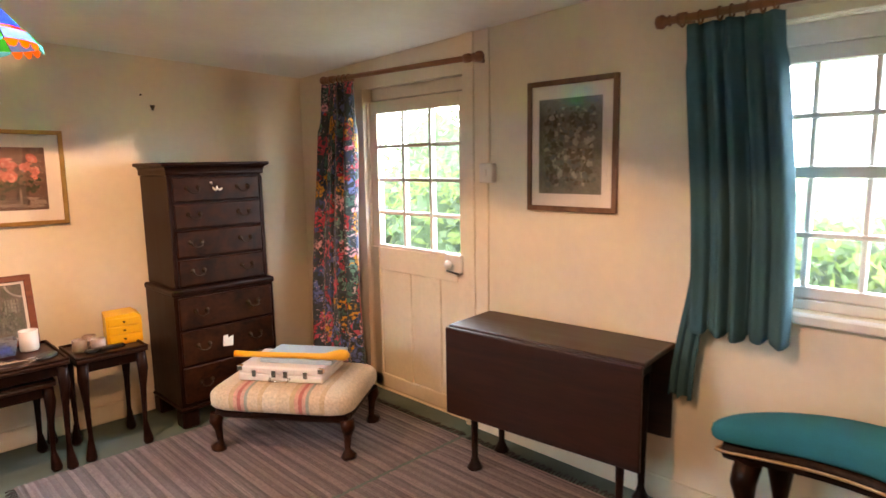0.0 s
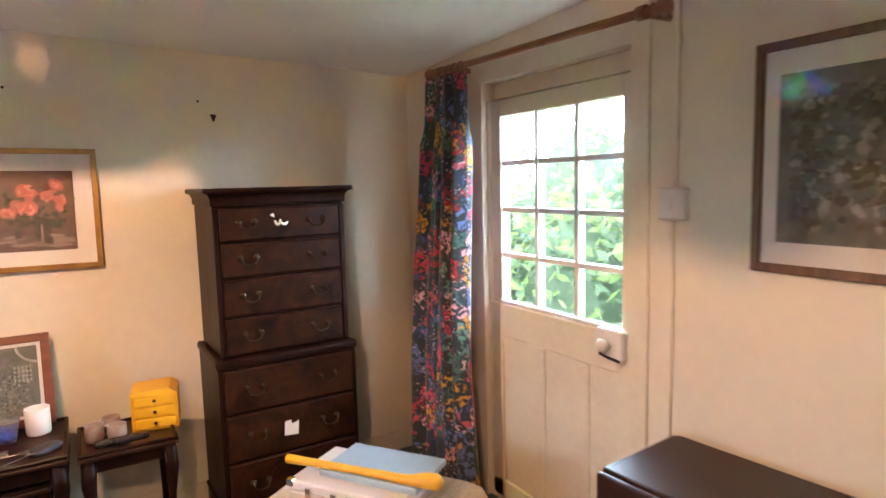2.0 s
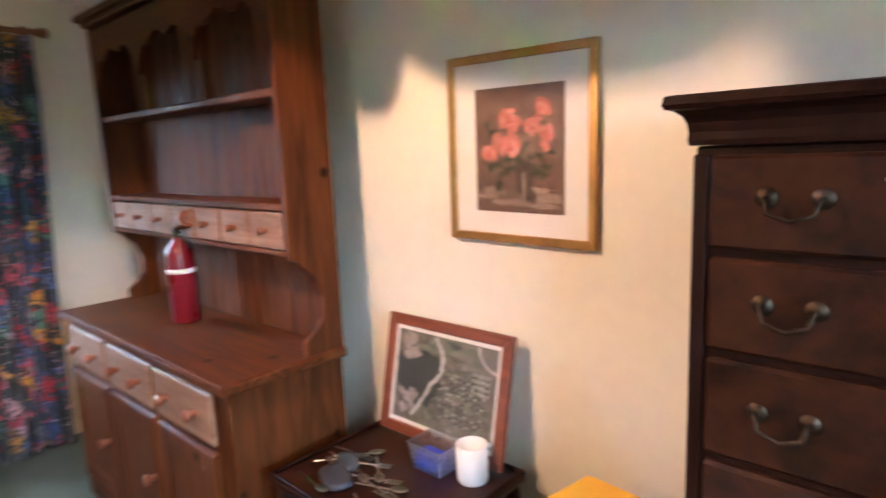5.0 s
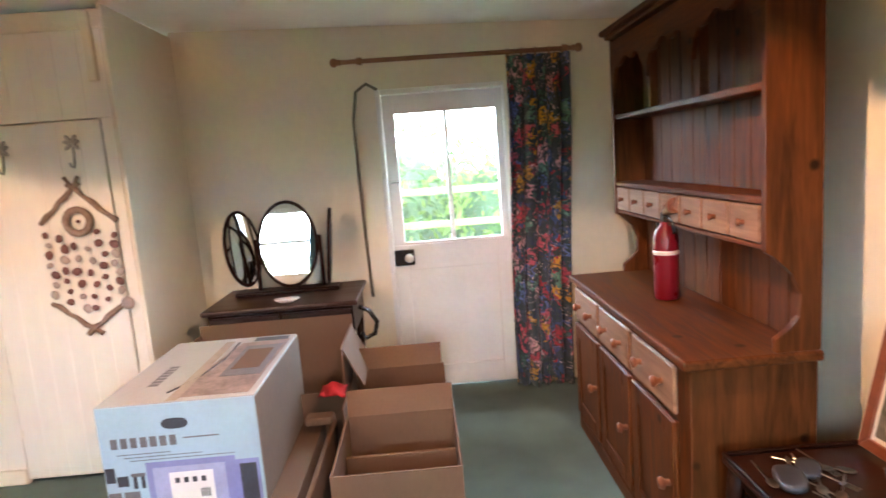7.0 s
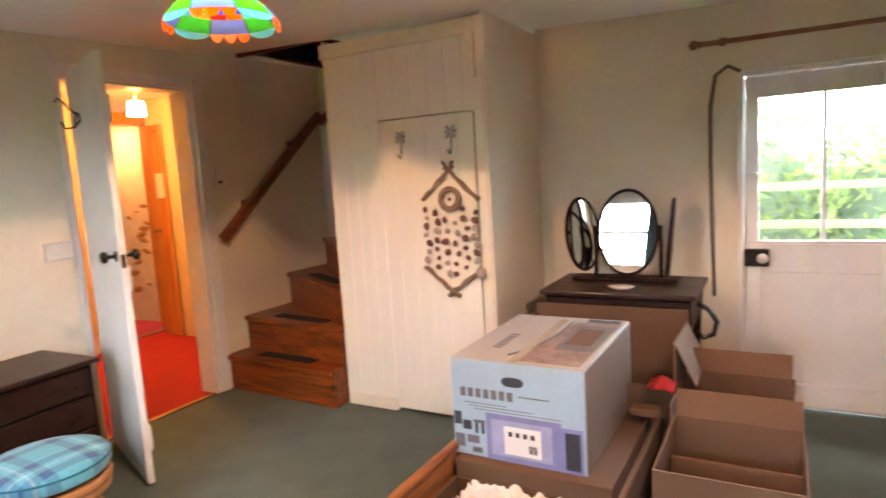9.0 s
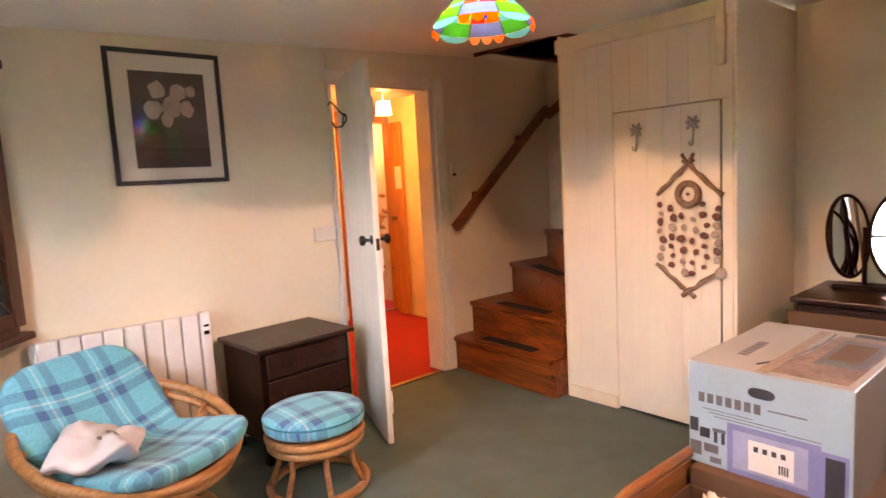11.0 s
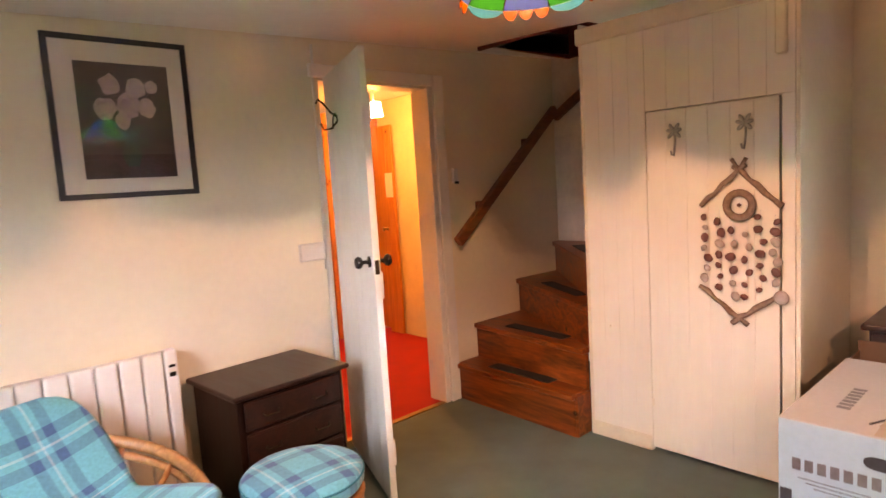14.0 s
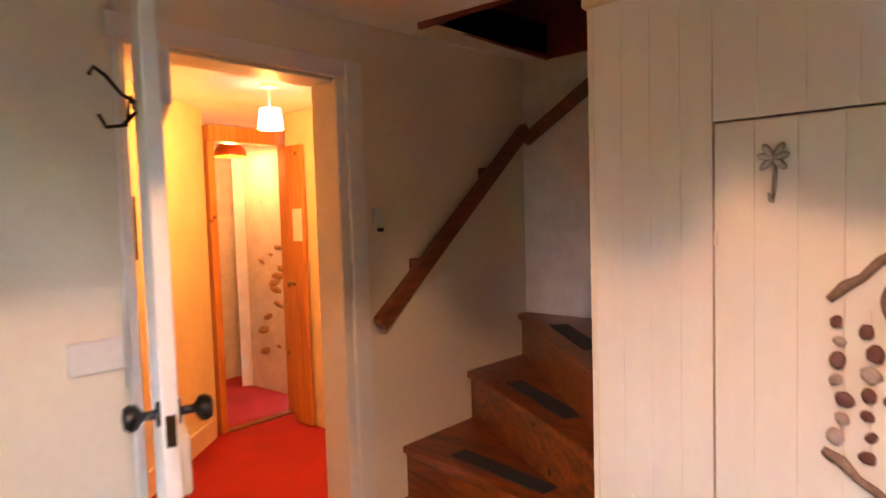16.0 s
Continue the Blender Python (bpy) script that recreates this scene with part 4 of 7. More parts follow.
# ---- stairs: winders round the closet's corner ----
stairs = thing("staircase", Matrix.Identity(4), "steep winding staircase of red-brown stained pine", "stairs", kind="structure")
edges = [((-0.575, 0.235), (-0.622, YS + 0.003), 0.231), ((-0.69, 0.235), (-0.815, YS + 0.003), 0.453), ((-0.735, 0.235), (-1.262, YS + 0.003), 0.68), ((-0.80, 0.238), (-1.70, YS + 0.003), 0.896), ((-0.87, 0.24), (-1.748, -0.28), 1.12), ((-0.95, 0.24), (-1.748, 0.10), 1.34)]
for k, (a, b, z) in enumerate(edges):
    nxt = edges[k + 1] if k + 1 < len(edges) else ((-0.96, 0.24), (-1.748, 0.24), 0)
    poly = [a, b, nxt[1], nxt[0]]
    if k == 3:
        poly = [a, b, (-1.748, YS + 0.003), nxt[1], nxt[0]]
    d = (Vector(a) - Vector(b)).normalized()
    out = Vector((-d.y, d.x))
    if out.x < 0:
        out = -out
    z0 = edges[k - 1][2] - 0.03 if k else 0.0
    grow = [(Vector(p) + (out * 0.022 if i < 2 else -out * 0.03 if k < 3 else out * 0.0)) for i, p in enumerate(poly)]
    st = part("tread", prism([tuple(p) for p in grow], z - 0.03, z, bevel=0.004), M_STAIR, stairs)
    part("riser", prism([tuple(Vector(p) + (-out * 0.0 if i < 2 else -out * 0.0)) for i, p in enumerate((Vector(a), Vector(b), Vector(b) - out * 0.025, Vector(a) - out * 0.025))], z0, z - 0.0305), M_STAIR, stairs)
    mid = (Vector(a) + Vector(b)) / 2
    ln = min(0.52, (Vector(a) - Vector(b)).length * 0.52)
    c0 = mid - out * 0.055
    q = [c0 + d * ln / 2, c0 - d * ln / 2, c0 - d * ln / 2 - out * 0.085, c0 + d * ln / 2 - out * 0.085]
    part("tread_strip", prism([tuple(p) for p in q], z + 0.0005, z + 0.005), M_GRIP, stairs, "black non-slip strip")
part("stringer", cube((-0.70, 0.2365, 0.0), (-0.575, 0.255, 0.225), 0.003), M_STAIR, stairs)
hr = thing("handrail", Matrix.Identity(4), "stout red-brown wooden handrail on the stair wall", "handrail")


def bar(a, b, w, h, material, parent, name):
    a, b = Vector(a), Vector(b)
    d = b - a
    m = Matrix.Translation(a) @ d.to_track_quat('X', 'Z').to_matrix().to_4x4()
    return part(name, cube((0, -w / 2, -h / 2), (d.length, w / 2, h / 2), 0.008, m=m, seg=2), material, parent)


bar((-0.63, YS + 0.065, 1.005), (-1.68, YS + 0.065, 1.86), 0.045, 0.065, M_RAIL, hr, "rail")
bar((-1.70, YS + 0.05, 1.80), (-1.70, -0.05, 2.16), 0.045, 0.06, M_RAIL, hr, "rail")
for f in (0.25, 0.72):
    x, z = -0.63 - 1.05 * f, 1.005 + 0.855 * f
    part("bracket", cube((x - 0.03, YS + 0.001, z - 0.03), (x + 0.03, YS + 0.045, z + 0.03), 0.006), M_RAIL, hr)

# ---- hall beyond the doorway ----
HALL_Z = 2.16
solo("floor_hall", cube((-3.0, -5.0, -0.12), (1.4, YS - 0.0305, 0.002)), M_RED, "bright red hall carpet", kind="structure")
solo("ceiling_hall", cube((-3.0, -5.0, HALL_Z), (1.4, YS - 0.131, HALL_Z + 0.1)), M_CEIL, "white hall ceiling", kind="structure")


def wall_run(name, a, b, t, z1, material, label):
    d = Vector((b[0] - a[0], b[1] - a[1], 0))
    m = Matrix.Translation((a[0], a[1], 0)) @ Matrix.Rotation(math.atan2(d.y, d.x), 4, 'Z')
    return solo(name, cube((0, 0, 0), (d.length, t, z1), m=m), material, label, kind="structure")


wall_run("wall_hall_1", (0.9, -1.09), (-0.985, -2.67), 0.1, HALL_Z - 0.002, M_HALLWALL, "warm lit hall wall")
wall_run("wall_hall_2", (-1.50, -2.50), (-1.50, YS - 0.135), 0.1, HALL_Z - 0.002, M_HALLWALL, "pale hall wall")
hall_stone = wall_run("wall_hall_3", (-1.84, -2.70), (-1.78, -3.55), -0.1, HALL_Z - 0.002, M_PLASTER, "white plastered stone wall")
M_STONE = mat("brown_stone", (0.48, 0.28, 0.14), 0.85, scale=9, vary=0.25, bump=0.6, fine=40)
rr = random.Random(4)
for k in range(18):
    b = bmesh.new()
    bmesh.ops.create_icosphere(b, subdivisions=2, radius=1)
    sx = rr.uniform(0.03, 0.085)
    for v in b.verts:
        v.co = v.co * (1 + 0.3 * noise.noise(v.co * 2 + Vector((k, 0, 0))))
    bmesh.ops.transform(b, verts=b.verts, matrix=Matrix.Translation((-1.84, -2.70, 0)) @ Matrix.Rotation(math.atan2(-0.85, 0.06), 4, 'Z') @ Matrix.Translation((rr.uniform(0.1, 0.78), 0.0, 0.22 + 0.058 * k)) @ Matrix.Rotation(rr.uniform(-0.4, 0.4), 4, 'Y') @ Matrix.Diagonal((sx, 0.012, sx * 0.4, 1)))
    part("stone", b, M_STONE, hall_stone, smooth=True)
wall_run("wall_hall_4", (-2.1, -3.95), (0.9, -3.95), -0.1, HALL_Z - 0.002, M_PLASTER, "white plastered wall")
wall_run("wall_hall_5", (0.9, -3.95), (0.9, YS - 0.135), -0.1, HALL_Z - 0.002, M_HALLWALL, "hall end wall")
wall_run("wall_hall_6", (-1.74, -2.68), (-1.62, -2.50), 0.1, HALL_Z - 0.002, M_HALLWALL, "short hall wall beside the pine frame")
wall_run("wall_hall_7", (-1.79, -3.55), (-2.1, -3.95), 0.1, HALL_Z - 0.002, M_PLASTER, "white plastered corner")
tagged(bar((0.20, -1.66, 0.075), (-0.95, -2.62, 0.075), 0.02, 0.14, M_CREAM, None, "baseboard"), "cream painted hall skirting", kind="structure")
pf = thing("hall_door_frame", Matrix.Identity(4), "varnished pine door frame", "door frame", kind="structure")
part("jamb", cube((-1.05, -2.73, 0.003), (-1.0, -2.64, 2.02), 0.005), M_HALLPINE, pf)
part("jamb", cube((-1.64, -2.70, 0.003), (-1.56, -2.58, 1.955), 0.005), M_HALLPINE, pf)
part("head", cube((-1.75, -2.73, 1.955), (-0.99, -2.60, 2.06), 0.006), M_HALLPINE, pf)
part("threshold", cube((-1.56, -2.70, 0.0025), (-1.05, -2.63, 0.014), 0.003), M_RAIL, pf, "dark worn wooden threshold")
pd = thing("hall_door", Matrix.Translation((-1.475, -2.46, 0.01)) @ Matrix.Rotation(radians(89), 4, 'Z'), "varnished pine plank door standing open", "door")
for i in range(2):
    part("plank", cube((0.095 * i + 0.0006, -0.015, 0), (0.095 * i + 0.0944, 0.012, 1.92), 0.003), M_HALLPINE, pd)
part("knob", lathe([(0.02, 0), (0.008, 0.01), (0.008, 0.03), (0.024, 0.045), (0, 0.06)], 14, m=pose(0.06, -0.016, 0.98, 90)), M_BRASS, pd)
part("notice", cube((0.075, -0.0195, 1.27), (0.18, -0.0165, 1.49)), M_PAPER, pd, "white paper notice")
pl = thing("hall_pendant", Matrix.Translation((-0.90, -1.74, 0)), "lit white glass pendant shade", "ceiling lamp")
part("cord", tube([(0, 0, HALL_Z - 0.001), (0, 0, 2.03)], 0.004, 8), M_PLASTIC, pl)
part("rose", lathe([(0.05, HALL_Z - 0.002), (0.045, HALL_Z - 0.02), (0, HALL_Z - 0.025)], 18), M_PLASTIC, pl)
sh = part("shade", lathe([(0.03, 2.03), (0.055, 2.028), (0.068, 1.92), (0.066, 1.918), (0.053, 2.024), (0.03, 2.026)], 24), glow("lit_opal_glass", (1.0, 0.86, 0.62), 5.0), pl)
pl2 = thing("far_pendant", Matrix.Translation((-1.50, -3.25, 0)), "orange metal dome pendant", "ceiling lamp")
part("cord", tube([(0, 0, HALL_Z - 0.001), (0, 0, 2.05)], 0.004, 8), M_PLASTIC, pl2)
part("shade", lathe([(0.02, 2.06), (0.07, 2.035), (0.115, 1.98), (0.125, 1.93), (0.122, 1.93), (0.11, 1.975), (0.066, 2.028), (0.02, 2.05)], 24), mat("orange_enamel", (0.70, 0.16, 0.03), 0.4, bump=0.02), pl2)
part("bulb", lathe([(0, 1.94), (0.03, 1.96), (0.03, 1.99), (0, 2.02)], 14), glow("lit_bulb", (1.0, 0.9, 0.7), 4.0), pl2)
solo("hall_picture", cube((0.0, 0.0, 0.0), (0.20, 0.014, 0.32), 0.003, m=Matrix.Translation((-0.13, -1.915, 1.25)) @ Matrix.Rotation(math.atan2(-1.58, -1.885) , 4, 'Z') @ Matrix.Diagonal((1, -1, 1, 1))), M_KDARK, "small dark framed picture on the hall wall", "picture")


# ---- large furniture ----
def cabriole(parent, x, y, h, r, material, out=(1, 1), name="leg", foot=1.5):
    """A curved leg with a pad foot, from the floor to h."""
    ox, oy = Vector(out).normalized() * r
    pts = [(x + ox * 0.7, y + oy * 0.7, 0.004), (x + ox * 0.5, y + oy * 0.5, 0.02), (x + ox * 0.1, y + oy * 0.1, h * 0.25), (x + ox * 0.35, y + oy * 0.35, h * 0.6), (x + ox * 0.7, y + oy * 0.7, h * 0.82), (x + ox * 0.3, y + oy * 0.3, h)]
    return part(name, tube(pts, [r * foot * 0.8, r * foot, r * 0.55, r * 0.75, r * 1.25, r * 1.3], 10), material, parent)


def swan_handle(parent, x, y, z, w=0.06):
    h = part("handle", tube([(x - w / 2, y, z), (x - w / 2, y - 0.012, z), (x - w * 0.42, y - 0.018, z - 0.018), (x, y - 0.02, z - 0.026), (x + w * 0.42, y - 0.018, z - 0.018), (x + w / 2, y - 0.012, z), (x + w / 2, y, z)], 0.003, 6), M_DARKBRASS, parent, "dark brass swan-neck handle")
    for q in (-1, 1):
        part("backplate", lathe([(0.013, 0), (0.011, 0.003), (0, 0.004)], 12, m=pose(x + q * w / 2, y, z, 90)), M_DARKBRASS, h)
    return h


# chest on chest, against the north wall
ch = thing("chest_on_chest", Matrix.Translation((1.82, 3.385, 0)), "tall dark walnut chest on chest with brass handles", "chest of drawers")
W, D = 0.255, 0.37
part("upper_case", cube((-W, 0.004, 0.735), (W, D, 1.31), 0.003), M_MAHOG, ch)
part("lower_case", cube((-W - 0.02, -0.02, 0.115), (W + 0.02, D, 0.70), 0.003), M_MAHOG, ch)
part("waist_moulding", cube((-W - 0.028, -0.03, 0.701), (W + 0.028, D, 0.734), 0.010, seg=2), M_MAHOG, ch)
b = bmesh.new()
rings = []
for o, z in ((0.006, 1.311), (0.008, 1.318), (0.007, 1.328), (0.009, 1.340), (0.014, 1.350), (0.022, 1.356), (0.030, 1.358), (0.033, 1.364), (0.031, 1.374), (0.026, 1.376)):
    rings.append([b.verts.new(p) for p in ((-W - o, -o, z), (W + o, -o, z), (W + o, D, z), (-W - o, D, z))])
for lo_r, hi_r in zip(rings, rings[1:]):
    for k in range(4):
        b.faces.new((lo_r[k], lo_r[(k + 1) % 4], hi_r[(k + 1) % 4], hi_r[k]))
b.faces.new(rings[0][::-1])
b.faces.new(rings[-1])
part("cornice", b, M_MAHOG, ch)
for za, zb in ((1.178, 1.298), (1.042, 1.166), (0.893, 1.030), (0.745, 0.881)):
    dr = part("drawer", cube((-W + 0.022, -0.009, za), (W - 0.022, 0.02, zb), 0.005), M_BURR, ch)
    for q in (-1, 1):
        swan_handle(dr, q * 0.135, -0.010, (za + zb) / 2 + 0.008)
for za, zb in ((0.525, 0.69), (0.335, 0.515), (0.135, 0.325)):
    dr = part("drawer", cube((-W - 0.002, -0.033, za), (W + 0.002, 0.0, zb), 0.005), M_BURR, ch)
    for q in (-1, 1):
        swan_handle(dr, q * 0.145, -0.034, (za + zb) / 2 + 0.008)
for q in (-1, 1):
    part("canted_corner", cube((q * (W - 0.009) - 0.0105, -0.004, 0.745), (q * (W - 0.009) + 0.0105, 0.0035, 1.30), 0.003), M_MAHOG, ch)
part("plinth", cube((-W - 0.03, -0.034, 0.095), (W + 0.03, D, 0.1145), 0.006), M_MAHOG, ch)
for x in (-W - 0.025, W - 0.065):
    for y in (-0.028, D - 0.09):
        part("foot", cube((x, y, 0.0), (x + 0.09, y + 0.09, 0.0945), 0.010), M_MAHOG, ch)
part("paper_tag", prism([(-0.02, -0.03), (0.035, -0.035), (0.04, 0.02), (0.012, 0.012), (0.008, 0.03), (-0.016, 0.025)], 0, 0.002, m=pose(-0.025, -0.037, 0.43, 90)), M_PAPER, ch, "torn white paper label")
scrap = bmesh.new()
for pts in ([(-0.045, 1.268), (-0.038, 1.272), (-0.032, 1.262)], [(-0.030, 1.248), (-0.026, 1.236), (-0.018, 1.231), (-0.010, 1.238), (-0.008, 1.252)], [(-0.006, 1.240), (0.002, 1.232), (0.012, 1.233), (0.020, 1.242)]):
    tube([(x, -0.013 - 0.004 * (k % 2), z) for k, (x, z) in enumerate(pts)], [0.004, 0.006] + [0.006] * (len(pts) - 3) + [0.0035], 6, bm=scrap)
part("paper_scrap", scrap, M_PAPER, ch, "curled torn white paper label")

# drop-leaf table
tb = thing("drop_leaf_table", Matrix.Translation((2.405, 1.67, 0)) @ Matrix.Rotation(radians(5), 4, 'Z'), "dark mahogany drop-leaf table with its leaves down", "table")
TZ = 0.658
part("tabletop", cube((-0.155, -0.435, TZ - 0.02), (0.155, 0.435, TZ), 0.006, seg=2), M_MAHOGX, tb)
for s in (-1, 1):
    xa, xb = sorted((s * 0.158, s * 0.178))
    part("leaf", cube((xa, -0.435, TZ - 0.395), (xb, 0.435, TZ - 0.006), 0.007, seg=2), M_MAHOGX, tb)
part("apron", cube((-0.12, -0.36, TZ - 0.12), (0.12, 0.36, TZ - 0.021), 0.003), M_MAHOG, tb)
for x in (-0.105, 0.105):
    for y in (-0.335, 0.335):
        part("leg", lathe([(0.0, 0.0), (0.03, 0.0), (0.036, 0.012), (0.022, 0.035), (0.014, 0.06), (0.017, 0.3), (0.022, TZ - 0.20), (0.022, TZ - 0.121), (0, TZ - 0.121)], 14, m=Matrix.Translation((x, y, 0))), M_MAHOG, tb)

# footstool
fs = thing("footstool", Matrix.Translation((1.92, 2.865, 0)) @ Matrix.Rotation(radians(-54.5), 4, 'Z'), "low upholstered footstool with striped tapestry and cabriole legs", "footstool")


def cushion_fn(hx, hy, z0, z1, p=5.0, dome=0.02, edge=0.35, face=0.55):
    def fn(u, v):
        a, e = 2 * math.pi * u, math.pi * (v - 0.5)
        c, s = math.cos(a), math.sin(a)
        k = (abs(c) ** p + abs(s) ** p) ** (-1 / p)
        r = max(0.0, math.cos(e)) ** edge
        z = (z0 + z1) / 2 + (z1 - z0) / 2 * math.copysign(abs(math.sin(e)) ** face, e) + (dome * (1 - r) if e > 0 else 0)
        return (hx * r * c * k, hy * r * s * k, z)
    return fn


def cushion(hx, hy, z0, z1, p=5.0, dome=0.02, nu=48, nv=16, edge=0.35, face=0.55):
    t = sheet(cushion_fn(hx, hy, z0, z1, p, dome, edge, face), nu, nv, 0)
    lay = t.loops.layers.uv.active
    for f in t.faces:
        for lp in f.loops:
            lp[lay].uv = (lp.vert.co.x, lp.vert.co.y)
    bmesh.ops.remove_doubles(t, verts=t.verts[:], dist=0.0006)
    bmesh.ops.recalc_face_normals(t, faces=t.faces[:])
    return t


part("seat", cushion(0.36, 0.25, 0.205, 0.322, 9.0, 0.014, 56, 24, 0.22, 0.7), M_TAPESTRY, fs, "cream tapestry with red and grey stripes")
part("seat_frame", cube((-0.33, -0.22, 0.175), (0.33, 0.22, 0.212), 0.01), M_MAHOG, fs)
for x in (-0.315, 0.315):
    for y in (-0.195, 0.195):
        cabriole(fs, x, y, 0.19, 0.026, M_BURR, (math.copysign(1, x), math.copysign(1, y)))
FM = Matrix.Translation((1.92, 2.865, 0.340)) @ Matrix.Rotation(radians(-56), 4, 'Z')
bc = thing("small_case", FM @ Matrix.Translation((-0.02, 0.0, -0.008)), "small white hard case with metal corners", "case")
part("base", cube((-0.215, -0.14, 0.0), (0.215, 0.14, 0.036), 0.006), M_CASE, bc)
part("lid", cube((-0.215, -0.14, 0.0375), (0.215, 0.14, 0.072), 0.006), M_CASE, bc)
for x in (-0.13, -0.03, 0.03, 0.13):
    part("catch", cube((x - 0.011, -0.147, 0.022), (x + 0.011, -0.1405, 0.058), 0.002), M_CHROME, bc)
part("case_handle", tube([(-0.05, -0.142, 0.02), (-0.045, -0.165, 0.012), (0.045, -0.165, 0.012), (0.05, -0.142, 0.02)], 0.006, 8), M_CHROME, bc)
for x in (-0.205, 0.205):
    part("corner_guard", cube((x - 0.014, -0.145, 0.05), (x + 0.014, -0.118, 0.0745), 0.003), M_CHROME, bc)
solo("flat_box", cube((-0.16, -0.11, 0.0), (0.21, 0.12, 0.022), 0.003), M_KBLUE, "flat pale blue-white box on the case", "box", m=FM @ Matrix.Translation((0.01, 0.03, 0.0645)))
solo("yellow_bat", tube([(-0.28, -0.02, 0.016), (-0.2, -0.012, 0.014), (0.0, -0.002, 0.014), (0.18, -0.002, 0.016), (0.25, 0.0, 0.026), (0.285, 0.0, 0.026), (0.30, 0.0, 0.026)], [0.016, 0.014, 0.013, 0.016, 0.026, 0.026, 0.012], 14), M_YELLOW, "yellow plastic toy club lying on the box", "toy", m=FM @ Matrix.Translation((0.0, -0.06, 0.087)))

# rugs, ridged across their length
def rug(x0, x1, y0, y1, label):
    bm = bmesh.new()
    nx = int((x1 - x0) / 0.012)
    ny = int((y1 - y0) / 0.05)
    g = [[bm.verts.new((x0 + (x1 - x0) * i / nx, y0 + (y1 - y0) * j / ny + (0.006 * noise.noise((i * 0.3, j, 0)) if j in (0, ny) else 0), 0.006 + 0.0025 * (i % 2) + 0.0025 * noise.noise((i * 0.7, j * 0.45, 3)) - (0.004 if i in (0, nx) or j in (0, ny) else 0))) for j in range(ny + 1)] for i in range(nx + 1)]
    for i in range(nx):
        for j in range(ny):
            bm.faces.new((g[i][j], g[i + 1][j], g[i + 1][j + 1], g[i][j + 1]))
    ob = solo("rag_rug", bm, M_RUG, label, "rug", group="rag rugs")
    rr = random.Random(int(y0 * 10))
    fb = bmesh.new()
    for j in range(int((y1 - y0) / 0.018)):
        y = y0 + 0.018 * j
        for xe, s in ((x0, -1), (x1, 1)):
            tube([(xe, y, 0.005), (xe + s * 0.02, y + rr.uniform(-0.006, 0.006), 0.006), (xe + s * rr.uniform(0.03, 0.045), y + rr.uniform(-0.012, 0.012), 0.004)], 0.003, 4, bm=fb)
    f = part("fringe", fb, mat("rug_fringe", (0.06, 0.05, 0.055), 0.95), ob, "dark frayed fringe")
    f["kind"] = "stuff"
    return ob


rug(0.80, 2.46, 2.262, 3.33, "grey-mauve woven rag rug, the end frayed")
rug(0.80, 2.46, 1.14, 2.245, "grey-mauve woven rag rug beside the table")

# teal dressing stool
ds = thing("dressing_stool", Matrix.Translation((2.465, 0.555, 0)) @ Matrix.Rotation(radians(-100.4), 4, 'Z'), "kidney-shaped stool with turquoise velvet seat and dark legs", "stool")


def kidney(bm):
    """Bends a long body about the sitter, in x and y."""
    for v in bm.verts:
        v.co.y -= 0.17 * (v.co.x / 0.355) ** 2
    return bm


part("seat", kidney(cushion(0.405, 0.112, 0.445, 0.54, 2.8, 0.012)), M_TEALV, ds, "turquoise velvet seat")
part("seat_frame", kidney(lathe([(0, 0.395), (0.97, 0.395), (0.99, 0.42), (0.97, 0.448), (0, 0.448)], 40, m=Matrix.Diagonal((0.395, 0.105, 1, 1)))), M_MAHOG, ds)
part("piping", kidney(tube([(0.398 * math.cos(2 * math.pi * k / 40), 0.108 * math.sin(2 * math.pi * k / 40), 0.422) for k in range(40)], 0.005, 6, closed=True)), mat("gold_braid", (0.45, 0.33, 0.18), 0.8), ds)
for x, y in ((-0.30, -0.06), (-0.27, 0.06), (0.27, 0.06), (0.30, -0.06)):
    cabriole(ds, x, y - 0.17 * (x / 0.355) ** 2, 0.405, 0.032, M_MAHOG, (math.copysign(1, x), math.copysign(1, y)))


# nest tables
def side_table(m, hx, hy, h, label):
    t = thing("side_table", m, label, "table", group="nest of tables")
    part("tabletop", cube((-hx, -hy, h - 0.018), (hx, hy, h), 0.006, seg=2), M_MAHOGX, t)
    for lo, hi in (((-hx, -hy, h), (hx, -hy + 0.012, h + 0.012)), ((-hx, hy - 0.012, h), (hx, hy, h + 0.012)), ((-hx, -hy + 0.0125, h), (-hx + 0.012, hy - 0.0125, h + 0.012)), ((hx - 0.012, -hy + 0.0125, h), (hx, hy - 0.0125, h + 0.012))):
        part("gallery", cube(lo, hi, 0.003), M_MAHOG, t)
    part("apron", cube((-hx + 0.03, -hy + 0.03, h - 0.07), (hx - 0.03, hy - 0.03, h - 0.0185), 0.003), M_MAHOG, t)
    for x in (-hx + 0.035, hx - 0.035):
        for y in (-hy + 0.035, hy - 0.035):
            cabriole(t, x, y, h - 0.0185, 0.019, M_MAHOG, (math.copysign(1, x), math.copysign(1, y)), foot=1.3)
    return t


side_table(Matrix.Translation((0.80, 3.51, 0)), 0.255, 0.205, 0.515, "larger dark mahogany side table with carved edge")
side_table(Matrix.Translation((1.235, 3.47, 0)), 0.155, 0.15, 0.495, "smaller dark mahogany side table beside its fellow")
side_table(Matrix.Translation((0.80, 3.50, 0)), 0.20, 0.16, 0.42, "smallest nesting table tucked under the larger one")

